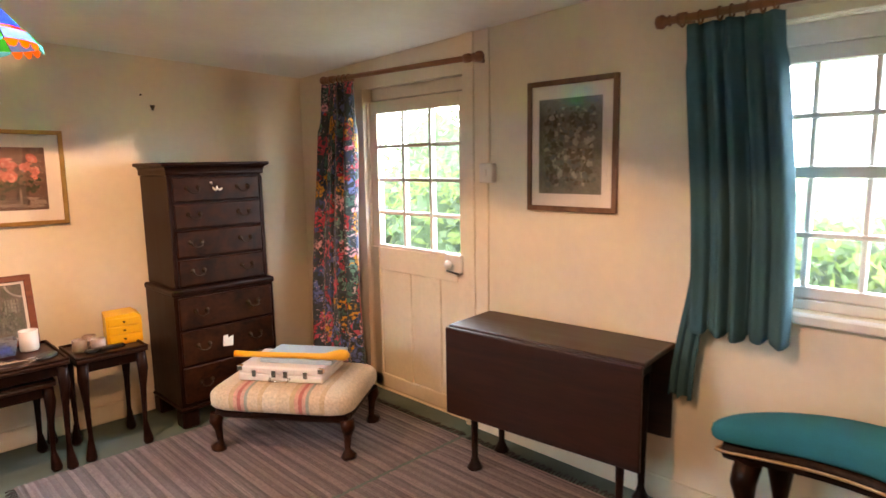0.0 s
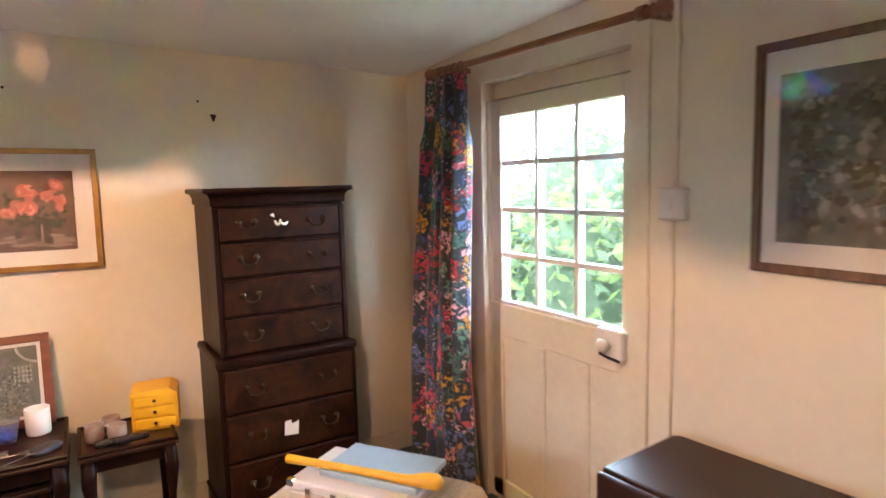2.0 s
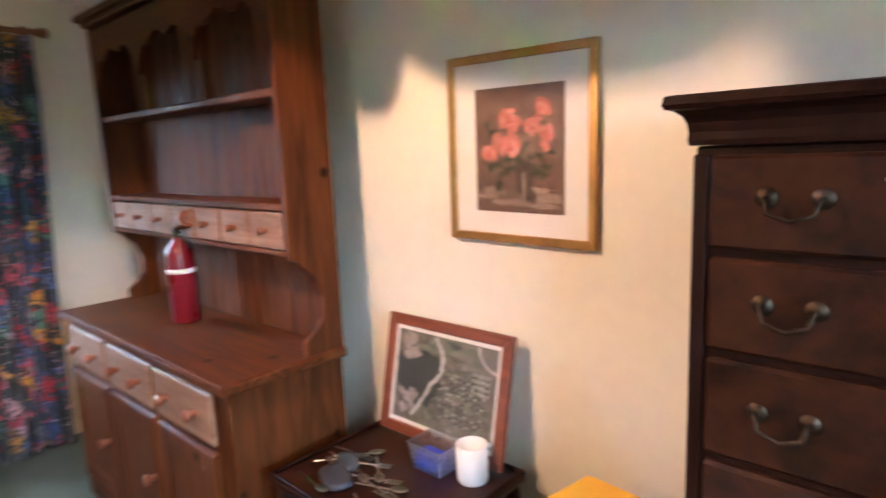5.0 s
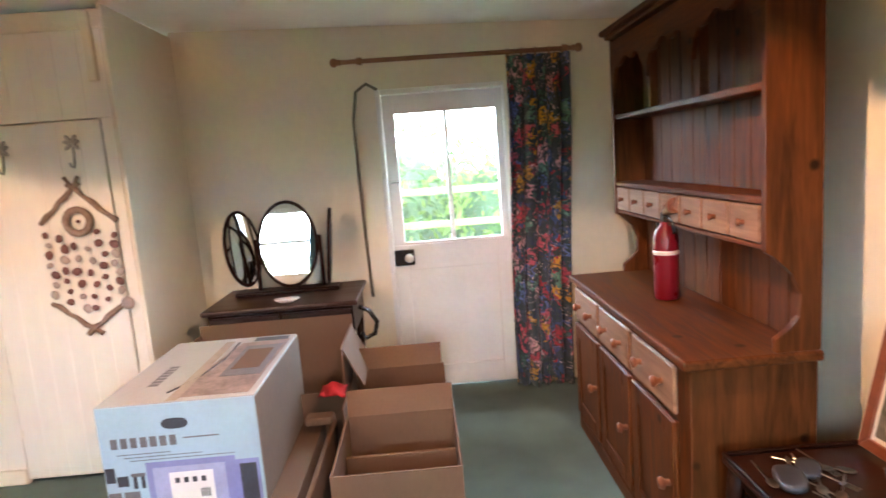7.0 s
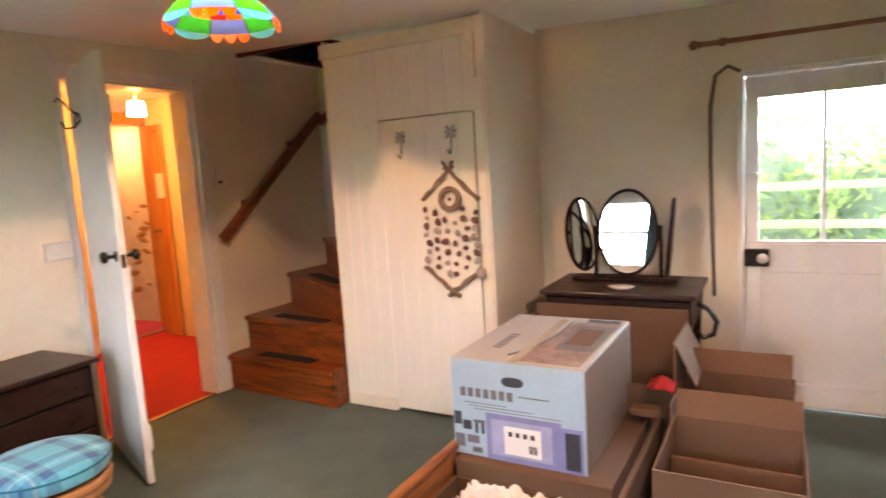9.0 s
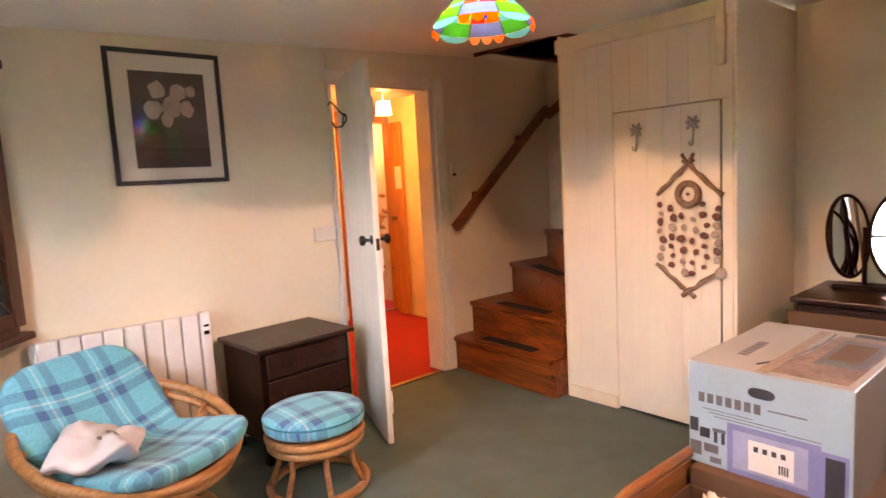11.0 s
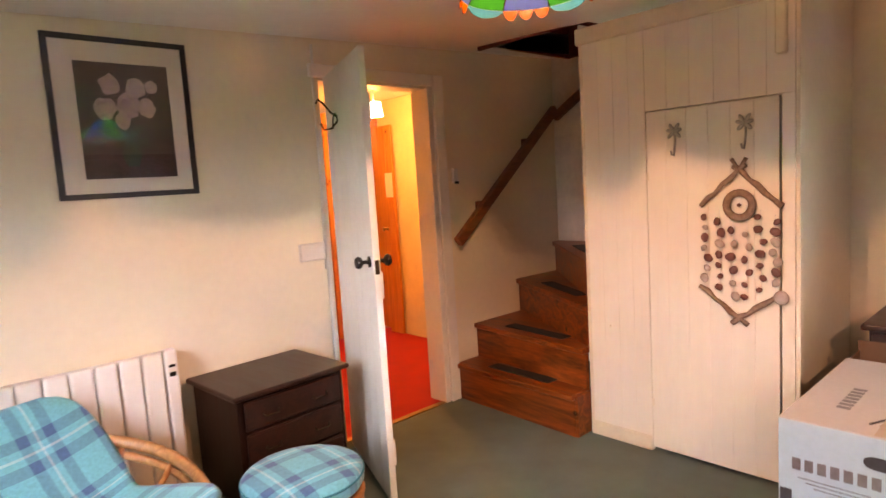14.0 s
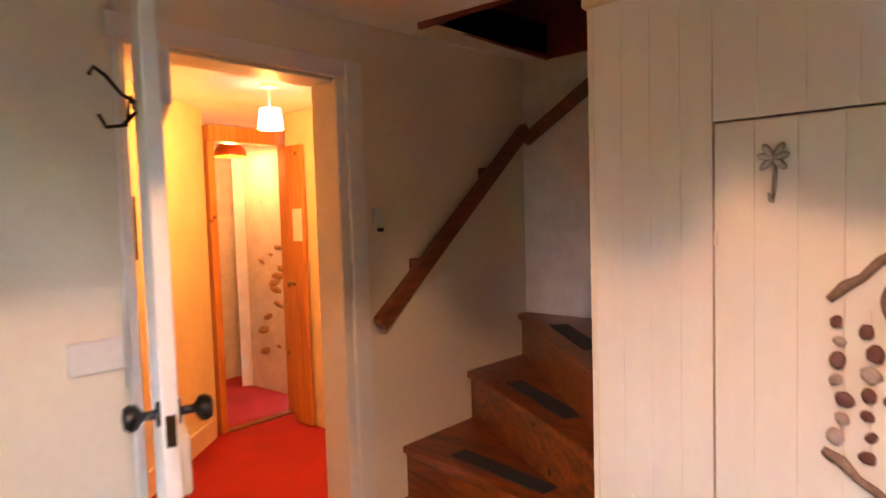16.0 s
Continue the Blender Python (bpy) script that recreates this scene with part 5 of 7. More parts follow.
# pine dresser
dr = thing("pine_dresser", Matrix.Translation((-0.15, 3.24, 0)), "large antique pine dresser with plate rack and spice drawers", "dresser")
HX, BD, BZ = 0.63, 0.385, 0.763
base = part("base_case", cube((-HX + 0.015, 0.02, 0.07), (HX - 0.015, BD, BZ - 0.032), 0.003), M_PINE, dr)
part("plinth", cube((-HX + 0.01, 0.012, 0.0), (HX - 0.01, BD - 0.01, 0.0695), 0.005), M_PINEX, dr)
part("worktop", cube((-HX - 0.012, -0.008, BZ - 0.0315), (HX + 0.012, BD, BZ), 0.008, seg=2), M_PINEX, dr)
for i in range(3):
    xa = -HX + 0.045 + i * 0.385
    dd = part("drawer", cube((xa, 0.004, 0.565), (xa + 0.355, 0.0195, 0.715), 0.006), M_PALEPINE, dr)
    for q in (0.09, 0.265):
        part("knob", lathe([(0.011, 0), (0.009, 0.012), (0.019, 0.022), (0.017, 0.032), (0, 0.036)], 16, m=pose(xa + q, 0.004, 0.64, 90)), M_RAIL, dd)
    do = part("cupboard_door", cube((xa, 0.006, 0.10), (xa + 0.355, 0.0195, 0.545), 0.003), M_PINE, dr)
    for lo, hi in (((xa, -0.002, 0.10), (xa + 0.06, 0.0055, 0.545)), ((xa + 0.295, -0.002, 0.10), (xa + 0.355, 0.0055, 0.545)), ((xa + 0.0605, -0.002, 0.10), (xa + 0.2945, 0.0055, 0.165)), ((xa + 0.0605, -0.002, 0.48), (xa + 0.2945, 0.0055, 0.545))):
        part("door_rail", cube(lo, hi, 0.003), M_PINE, do)
    part("knob", lathe([(0.011, 0), (0.009, 0.012), (0.019, 0.022), (0.017, 0.032), (0, 0.036)], 16, m=pose(xa + 0.325, -0.002, 0.34, 90)), M_RAIL, do)
    part("hinge", cube((xa + 0.356, 0.003, 0.16), (xa + 0.366, 0.012, 0.21), 0.002), M_DARKBRASS, do)
# the rack: shaped ends, boards behind, shelf, spice drawers
YB = 0.225
for s in (-1, 1):
    prof = [(YB + 0.03, BZ), (BD - 0.004, BZ), (BD - 0.004, 1.83), (YB, 1.83), (YB, 1.045), (YB + 0.025, 1.03), (YB + 0.075, 0.98), (YB + 0.10, 0.92), (YB + 0.095, 0.86), (YB + 0.07, 0.83), (YB + 0.03, 0.80)]
    xa = HX - 0.022 if s > 0 else -HX
    part("end_panel", prism([(y, z) for y, z in prof], 0, 0.022, m=Matrix.Translation((xa, 0, 0)) @ Matrix(((0, 0, 1, 0), (1, 0, 0, 0), (0, 1, 0, 0), (0, 0, 0, 1)))), M_PINE, dr)
for i in range(12):
    xa = -HX + 0.023 + (2 * HX - 0.046) * i / 12
    part("back_board", cube((xa + 0.0008, BD - 0.02, BZ + 0.001), (xa + (2 * HX - 0.046) / 12 - 0.0008, BD - 0.005, 1.82), 0.003), M_PINE, dr)
part("shelf", cube((-HX + 0.0225, YB + 0.01, 1.475), (HX - 0.0225, BD - 0.021, 1.497), 0.004), M_PINEX, dr)
part("shelf", cube((-HX + 0.0225, YB + 0.002, 1.172), (HX - 0.0225, BD - 0.021, 1.192), 0.004), M_PINEX, dr)
part("shelf", cube((-HX + 0.0225, YB + 0.005, 1.048), (HX - 0.0225, BD - 0.021, 1.062), 0.003), M_PINEX, dr)
for i in range(7):
    a = -HX + 0.03 + (2 * HX - 0.06) * i / 7
    sd_ = part("spice_drawer", cube((a + 0.006, YB, 1.066), (a + (2 * HX - 0.06) / 7 - 0.006, YB + 0.015, 1.168), 0.004), M_PALEPINE, dr)
    part("knob", lathe([(0.008, 0), (0.007, 0.010), (0.013, 0.017), (0, 0.024)], 12, m=pose(a + (2 * HX - 0.06) / 14, YB, 1.117, 90)), M_RAIL, sd_)
top = [(-HX + 0.0225, 1.82), (-HX + 0.0225, 1.60)]
n = 60
for i in range(n + 1):
    x = -HX + 0.03 + (2 * HX - 0.06) * i / n
    f = (i / n * 3) % 1.0
    arch = 0.11 * min(1.0, math.sin(math.pi * f) ** 0.5 * 1.15) + 0.012 * math.sin(6 * math.pi * f) if 0 < f < 1 else 0
    top.append((x, 1.615 + max(0, arch)))
top += [(HX - 0.0225, 1.60), (HX - 0.0225, 1.82)]
part("scalloped_frieze", prism(top, -0.016, 0.0, m=Matrix.Translation((0, YB, 0)) @ Matrix(((1, 0, 0, 0), (0, 0, -1, 0), (0, 1, 0, 0), (0, 0, 0, 1)))), M_PINEX, dr)
for x in (-HX / 3, HX / 3):
    part("divider", cube((x - 0.012, YB + 0.017, 1.498), (x + 0.012, YB + 0.05, 1.82), 0.003), M_PINE, dr)
b = cube((-HX - 0.01, YB - 0.02, 1.832), (HX + 0.01, BD, 1.85), 0.005)
cube((-HX - 0.03, YB - 0.04, 1.8505), (HX + 0.03, BD, 1.875), 0.008, bm=b, seg=2)
part("cornice", b, M_PINEX, dr)

fx = thing("fire_extinguisher", Matrix.Translation((-0.20, 3.47, BZ)), "red fire extinguisher with white band on the dresser", "fire extinguisher")
part("cylinder", lathe([(0, 0.001), (0.042, 0.001), (0.046, 0.008), (0.046, 0.235), (0.040, 0.262), (0.02, 0.285), (0.017, 0.30), (0, 0.30)], 26), M_REDCAN, fx)
part("band", lathe([(0.0462, 0.175), (0.0475, 0.176), (0.0475, 0.19), (0.0462, 0.191)], 26), M_PAPER, fx)
part("valve", cube((-0.02, -0.014, 0.295), (0.02, 0.014, 0.335), 0.005), M_DARKBRASS, fx)
part("lever", tube([(-0.01, 0, 0.335), (0.03, 0, 0.36), (0.085, 0, 0.345)], 0.009, 8), M_DARKBRASS, fx)
part("horn", lathe([(0, 0.0), (0.012, 0.0), (0.014, 0.02), (0.026, 0.075), (0.029, 0.10), (0.024, 0.10), (0, 0.06)], 16, m=pose(0.02, -0.01, 0.335, 0, 70)), M_RAIL, fx, "brown discharge horn")
part("hose", tube([(0.015, 0, 0.32), (0.07, 0, 0.31), (0.08, 0, 0.26)], 0.008, 8), M_BLACK, fx)

# small chest of drawers
cm = thing("low_chest", Matrix.Translation((0.785, -0.435, 0)) @ Matrix.Rotation(radians(3), 4, 'Z'), "low dark mahogany chest with two visible drawers", "chest of drawers")
part("carcass", cube((-0.255, -0.21, 0.11), (0.255, 0.19, 0.572), 0.003), M_MAHOG, cm)
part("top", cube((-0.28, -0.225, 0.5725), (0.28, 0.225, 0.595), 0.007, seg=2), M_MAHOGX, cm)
for za, zb in ((0.435, 0.555), (0.285, 0.42), (0.13, 0.27)):
    q = part("drawer", cube((-0.23, 0.1905, za), (0.23, 0.207, zb), 0.005), M_MAHOGX, cm)
    for x in (-0.12, 0.12):
        part("handle", tube([(x - 0.035, 0.207, (za + zb) / 2), (x - 0.03, 0.222, (za + zb) / 2 - 0.012), (x + 0.03, 0.222, (za + zb) / 2 - 0.012), (x + 0.035, 0.207, (za + zb) / 2)], 0.004, 6), M_DARKBRASS, q)
for x in (-0.255, 0.205):
    for y in (-0.20, 0.14):
        part("foot", cube((x, y, 0), (x + 0.05, y + 0.05, 0.1095), 0.006), M_MAHOG, cm)

# storage heater
sh_ = thing("storage_heater", Matrix.Translation((1.50, YS, 0)), "white ribbed electric wall heater", "heater")
part("back_panel", cube((-0.385, 0.012, 0.13), (0.385, 0.05, 0.735), 0.008), M_HEATER, sh_)
part("wall_bracket", cube((-0.3, 0.001, 0.3), (0.3, 0.0115, 0.6)), M_HEATER, sh_)
for i in range(8):
    a = -0.33 + 0.087 * i
    part("rib", cube((a + 0.0025, 0.0505, 0.12), (a + 0.0845, 0.095, 0.745), 0.012, seg=2), M_HEATER, sh_)
part("control_end", cube((-0.385, 0.0505, 0.12), (-0.334, 0.10, 0.75), 0.01, seg=2), M_HEATER, sh_)
for z, h in ((0.675, 0.012), (0.635, 0.02)):
    part("control", cube((-0.372, 0.1002, z), (-0.345, 0.104, z + h), 0.002), M_BLACK, sh_)

# corner cabinet
cc = thing("corner_cabinet", Matrix.Identity(4), "wall-hung wooden corner cabinet with lattice glass door", "cabinet")
M_CAB = wood("cabinet_wood", (0.13, 0.05, 0.025), (0.055, 0.02, 0.011), 2, 0.4, 9)
A, B = Vector((1.905, -0.635)), Vector((2.535, -0.005))
poly = [(1.905, YS + 0.003), (1.905, -0.635), (2.535, -0.005), (XE - 0.003, -0.005), (XE - 0.003, YS + 0.003)]
part("back", cube((1.905, YS + 0.003, 0.83), (XE - 0.02, YS + 0.018, 1.86)), M_TEAL, cc, "teal painted inside")
part("back", cube((XE - 0.018, YS + 0.019, 0.83), (XE - 0.003, -0.005, 1.86)), M_TEAL, cc)
part("top", prism(poly, 1.86, 1.90), M_CAB, cc)
part("bottom", prism(poly, 0.80, 0.83), M_CAB, cc)
MC = Matrix.Translation((A.x, A.y, 0)) @ Matrix.Rotation(radians(45), 4, 'Z')
L = (B - A).length
for xa, xb in ((-0.01, 0.05), (L - 0.05, L + 0.01)):
    part("stile", cube((xa, -0.012, 0.8305), (xb, 0.028, 1.8595), 0.005, m=MC), M_CAB, cc)
for za, zb in ((0.8305, 0.89), (1.79, 1.8595)):
    part("rail", cube((0.0505, -0.01, za), (L - 0.0505, 0.026, zb), 0.005, m=MC), M_CAB, cc)
part("cornice", cube((-0.04, -0.02, 1.901), (L + 0.04, 0.055, 1.945), 0.012, m=MC, seg=2), M_CAB, cc)
part("base_moulding", cube((-0.035, -0.02, 0.765), (L + 0.035, 0.045, 0.7995), 0.010, m=MC, seg=2), M_CAB, cc)
part("pane", cube((0.05, 0.006, 0.89), (L - 0.05, 0.009, 1.79), m=MC), M_GLASS, cc)
for k in range(-2, 7):
    for s in (-1, 1):
        za = 0.89 + 0.225 * k
        pts = []
        for i in range(31):
            x = 0.05 + (L - 0.1) * i / 30
            z = za + (x - 0.05) * 1.15 if s > 0 else za + (L - 0.05 - x) * 1.15
            if 0.89 <= z <= 1.79:
                pts.append(MC @ Vector((x, 0.012, z)))
        if len(pts) > 1:
            part("lattice_bar", tube([pts[0], pts[-1]], 0.006, 6), M_CAB, cc)
for z in (1.12, 1.44):
    part("shelf", prism([(1.93, YS + 0.02), (1.93, -0.63), (2.52, -0.04), (XE - 0.02, -0.04), (XE - 0.02, YS + 0.02)], z, z + 0.014), M_TEAL, cc)


# ---- curtains and rods ----
def curtain(name, m, top, bottom, z0, z1, folds, amp, material, label, seed=0, lean=0.0, gather=0.12):
    """Gathered cloth in its own axes: x along the rod, y into the room, z up. top, bottom: (x0, x1)."""
    c = thing(name, m, label, "curtain")
    rr = random.Random(seed)
    ph = [rr.uniform(0, 6) for _ in range(4)]

    def fn(u, v):
        z = z0 + (z1 - z0) * v
        x = (bottom[0] + (bottom[1] - bottom[0]) * u) * (1 - v) + (top[0] + (top[1] - top[0]) * u) * v
        w = 2 * math.pi * folds * u
        a = amp * (0.65 + 0.35 * math.sin(2.1 * u * 6 + ph[0])) * (1.0 if v < 1 - gather else 0.6)
        y = a * math.sin(w + 0.5 * math.sin(3 * v + ph[1]) + ph[2]) + 0.35 * a * math.sin(2.3 * w + ph[3] + 2 * v)
        x += 0.012 * math.sin(5 * v + ph[1]) + 0.35 * a * math.cos(w + ph[2])
        if abs(v - (1 - gather)) < 0.012:
            y *= 0.7
        return (x, y + lean * (1 - v) + 0.006 * math.sin(7 * v + ph[0]), z + (0.01 * math.sin(w) if v < 0.02 else 0))
    part("cloth", sheet(fn, folds * 14, 40, 0.004, ((bottom[1] - bottom[0]) * 2.2, z1 - z0)), material, c)
    return c


def rod(name, a, b, r, label, rings=(), bracket=()):
    rd = thing(name, Matrix.Identity(4), label, "curtain rod")
    a, b = Vector(a), Vector(b)
    part("pole", tube([a, b], r, 14), M_OAK, rd)
    d = (b - a).normalized()
    for e, s in ((a, -1), (b, 1)):
        part("finial", lathe([(r * 0.9, 0), (r * 1.5, 0.006), (r * 1.0, 0.014), (r * 1.9, 0.032), (r * 1.7, 0.05), (0, 0.062)], 16, m=Matrix.Translation(e) @ (d * s).to_track_quat('Z', 'Y').to_matrix().to_4x4()), M_OAK, rd)
    for f in rings:
        p = a + (b - a) * f
        rg_ = [p + Matrix.Rotation(0.3, 3, d) @ (Vector((0, 0, 1)) * math.cos(q) + d.cross(Vector((0, 0, 1))) * math.sin(q)) * (r + 0.008) - Vector((0, 0, 0.006)) for q in [2 * math.pi * k / 16 for k in range(16)]]
        part("ring", tube(rg_, 0.004, 6, closed=True), M_OAK, rd)
    for f, wall in bracket:
        p = a + (b - a) * f
        part("bracket", tube([p, Vector(wall)], 0.011, 10), M_OAK, rd)
        part("bracket_cup", tube([p - d * 0.014, p + d * 0.014], r + 0.007, 14), M_OAK, rd)
    return rd


EZ = Matrix.Translation((2.44, 3.27, 0)) @ Matrix.Rotation(radians(-90), 4, 'Z')
curtain("floral_curtain", EZ, (-0.03, 0.22), (-0.23, 0.28), 0.03, 1.80, 4, 0.046, M_FLORAL, "dark floral chintz curtain drawn beside the glazed door", 3, lean=-0.02)
rod("curtain_rod", (2.47, 3.28, 1.830), (2.49, 2.18, 1.818), 0.013, "turned wooden curtain rod over the door", [0.02, 0.06, 0.10, 0.14, 0.18], [(0.97, (XE - 0.001, 2.212, 1.818)), (0.03, (XE - 0.001, 3.21, 1.838))])
TM = Matrix.Translation((2.50, 1.235, 0)) @ Matrix.Rotation(radians(-90), 4, 'Z')
curtain("teal_curtain", TM, (0.02, 0.325), (0.06, 0.385), 0.745, 1.80, 5, 0.034, M_TEAL, "teal cotton curtain gathered beside the window", 8)
TM2 = Matrix.Translation((2.545, 1.235, 0)) @ Matrix.Rotation(radians(-90), 4, 'Z')
curtain("curtain_lining", TM2, (0.075, 0.13), (0.0, 0.085), 0.47, 1.30, 2, 0.016, M_TEAL, "loose teal curtain tail hanging behind", 5)
rod("curtain_rod", (2.505, 1.27, 1.825), (2.505, 0.02, 1.83), 0.013, "wooden curtain rod with rings over the window", [0.03, 0.08, 0.13, 0.16, 0.20, 0.235, 0.265], [(0.03, (XE - 0.001, 1.235, 1.825)), (0.97, (XE - 0.001, 0.06, 1.83))])
WM = Matrix.Translation((-1.345, 3.06, 0)) @ Matrix.Rotation(radians(90), 4, 'Z')
curtain("floral_curtain", WM, (0.0, 0.35), (-0.03, 0.30), 0.012, 1.885, 5, 0.040, M_FLORAL, "dark floral chintz curtain reaching the carpet by the back door", 11)
rod("curtain_rod", (-1.355, 2.18, 1.915), (-1.355, 3.44, 1.905), 0.013, "wooden curtain rod over the back door", [0.72, 0.78, 0.84, 0.90, 0.96], [(0.08, (XW + 0.001, 2.28, 1.913)), (0.97, (XW + 0.001, 3.40, 1.905))])


# ---- pictures ----
def picture(m, w, h, bar_w, frame_mat, art, label, mat_in, depth=0.018, glass=True):
    """A framed picture: x across, z up, its face towards -y. mat_in: left, right, bottom, top margins of the print inside the frame."""
    p = thing("framed_picture", m, label, "picture")
    for poly in ([(0, 0), (w, 0), (w - bar_w, bar_w), (bar_w, bar_w)], [(0, h), (bar_w, h - bar_w), (w - bar_w, h - bar_w), (w, h)], [(0, 0), (bar_w, bar_w), (bar_w, h - bar_w), (0, h)], [(w, 0), (w, h), (w - bar_w, h - bar_w), (w - bar_w, bar_w)]):
        part("frame_bar", prism(poly, 0.0, depth, m=pose(0, 0, 0, 90), bevel=0.002), frame_mat, p)
    part("mount", cube((bar_w, -0.009, bar_w), (w - bar_w, -0.003, h - bar_w)), M_MATBOARD, p)
    l, r, bo, to = mat_in
    art(p, l, bo, w - l - r, h - bo - to, -0.0095)
    if glass:
        part("glazing", cube((bar_w, -0.0145, bar_w), (w - bar_w, -0.0125, h - bar_w)), M_GLASS, p).visible_shadow = False
    return p


def blob(bm, x, z, rx, rz, y, seed, n=11, rag=0.25):
    rr = random.Random(seed)
    vs = []
    for k in range(n):
        a = 2 * math.pi * k / n
        q = 1 + rr.uniform(-rag, rag)
        vs.append(bm.verts.new((x + rx * q * math.cos(a), y, z + rz * q * math.sin(a))))
    bm.faces.new(vs)


def flower_art(ground, petals, leaf, vase, seed, spread):
    def art(p, x, z, w, h, y):
        part("print", cube((x, y - 0.0005, z), (x + w, y, z + h)), ground, p)
        rr = random.Random(seed)
        lv = bmesh.new()
        for k in range(26):
            blob(lv, x + w * rr.uniform(0.5 - spread, 0.5 + spread), z + h * rr.uniform(0.28, 0.62), w * 0.06, h * 0.035, y - 0.0007 - 0.00001 * k, k, 8, 0.5)
        part("painted_leaves", lv, leaf, p)
        vb = bmesh.new()
        f = [(0.40, 0.42), (0.44, 0.34), (0.40, 0.2), (0.45, 0.1), (0.57, 0.1), (0.62, 0.2), (0.57, 0.34), (0.61, 0.42)]
        vb.faces.new([vb.verts.new((x + w * a, y - 0.0012, z + h * b_)) for a, b_ in f])
        part("painted_vase", vb, vase, p)
        for i, (fx_, fz, r) in enumerate(((0.36, 0.82, 0.11), (0.62, 0.80, 0.11), (0.28, 0.60, 0.12), (0.52, 0.66, 0.13), (0.74, 0.62, 0.10), (0.45, 0.50, 0.09), (0.80, 0.82, 0.07))):
            for j in range(3):
                fb = bmesh.new()
                blob(fb, x + w * (fx_ + rr.uniform(-0.012, 0.012)), z + h * (fz + rr.uniform(-0.01, 0.01)), w * r * (1 - 0.28 * j), h * r * 0.85 * (1 - 0.28 * j), y - 0.0014 - 0.0003 * j - 0.00004 * i, seed + 7 * i + j, 13, 0.16)
                part("painted_bloom", fb, petals[(i + j) % len(petals)], p)
    return art


def patch_art(ground, tones, seed, count):
    def art(p, x, z, w, h, y):
        part("print", cube((x, y - 0.0005, z), (x + w, y, z + h)), ground, p)
        rr = random.Random(seed)
        bms = [bmesh.new() for _ in tones]
        for k in range(count):
            cx, cz, s = rr.uniform(0.12, 0.88), rr.uniform(0.1, 0.9), rr.uniform(0.014, 0.05)
            blob(bms[k % len(tones)], x + w * cx, z + h * cz, w * s, h * s * 0.8, y - 0.0008 - 0.000012 * k, k + seed, 9, 0.45)
        for b_, t in zip(bms, tones):
            part("painted_patches", b_, t, p)
    return art


def spot(bm, x, z, rx, rz, y, seed, turn=0.0, n=9, rag=0.25):
    """A turned ragged dab of paint."""
    rr_ = random.Random(seed)
    c_, s_ = math.cos(turn), math.sin(turn)
    vs = []
    for k in range(n):
        a = 2 * math.pi * k / n
        q = 1 + rr_.uniform(-rag, rag)
        u, v = rx * q * math.cos(a), rz * q * math.sin(a)
        vs.append(bm.verts.new((x + u * c_ - v * s_, y, z + u * s_ + v * c_)))
    bm.faces.new(vs)


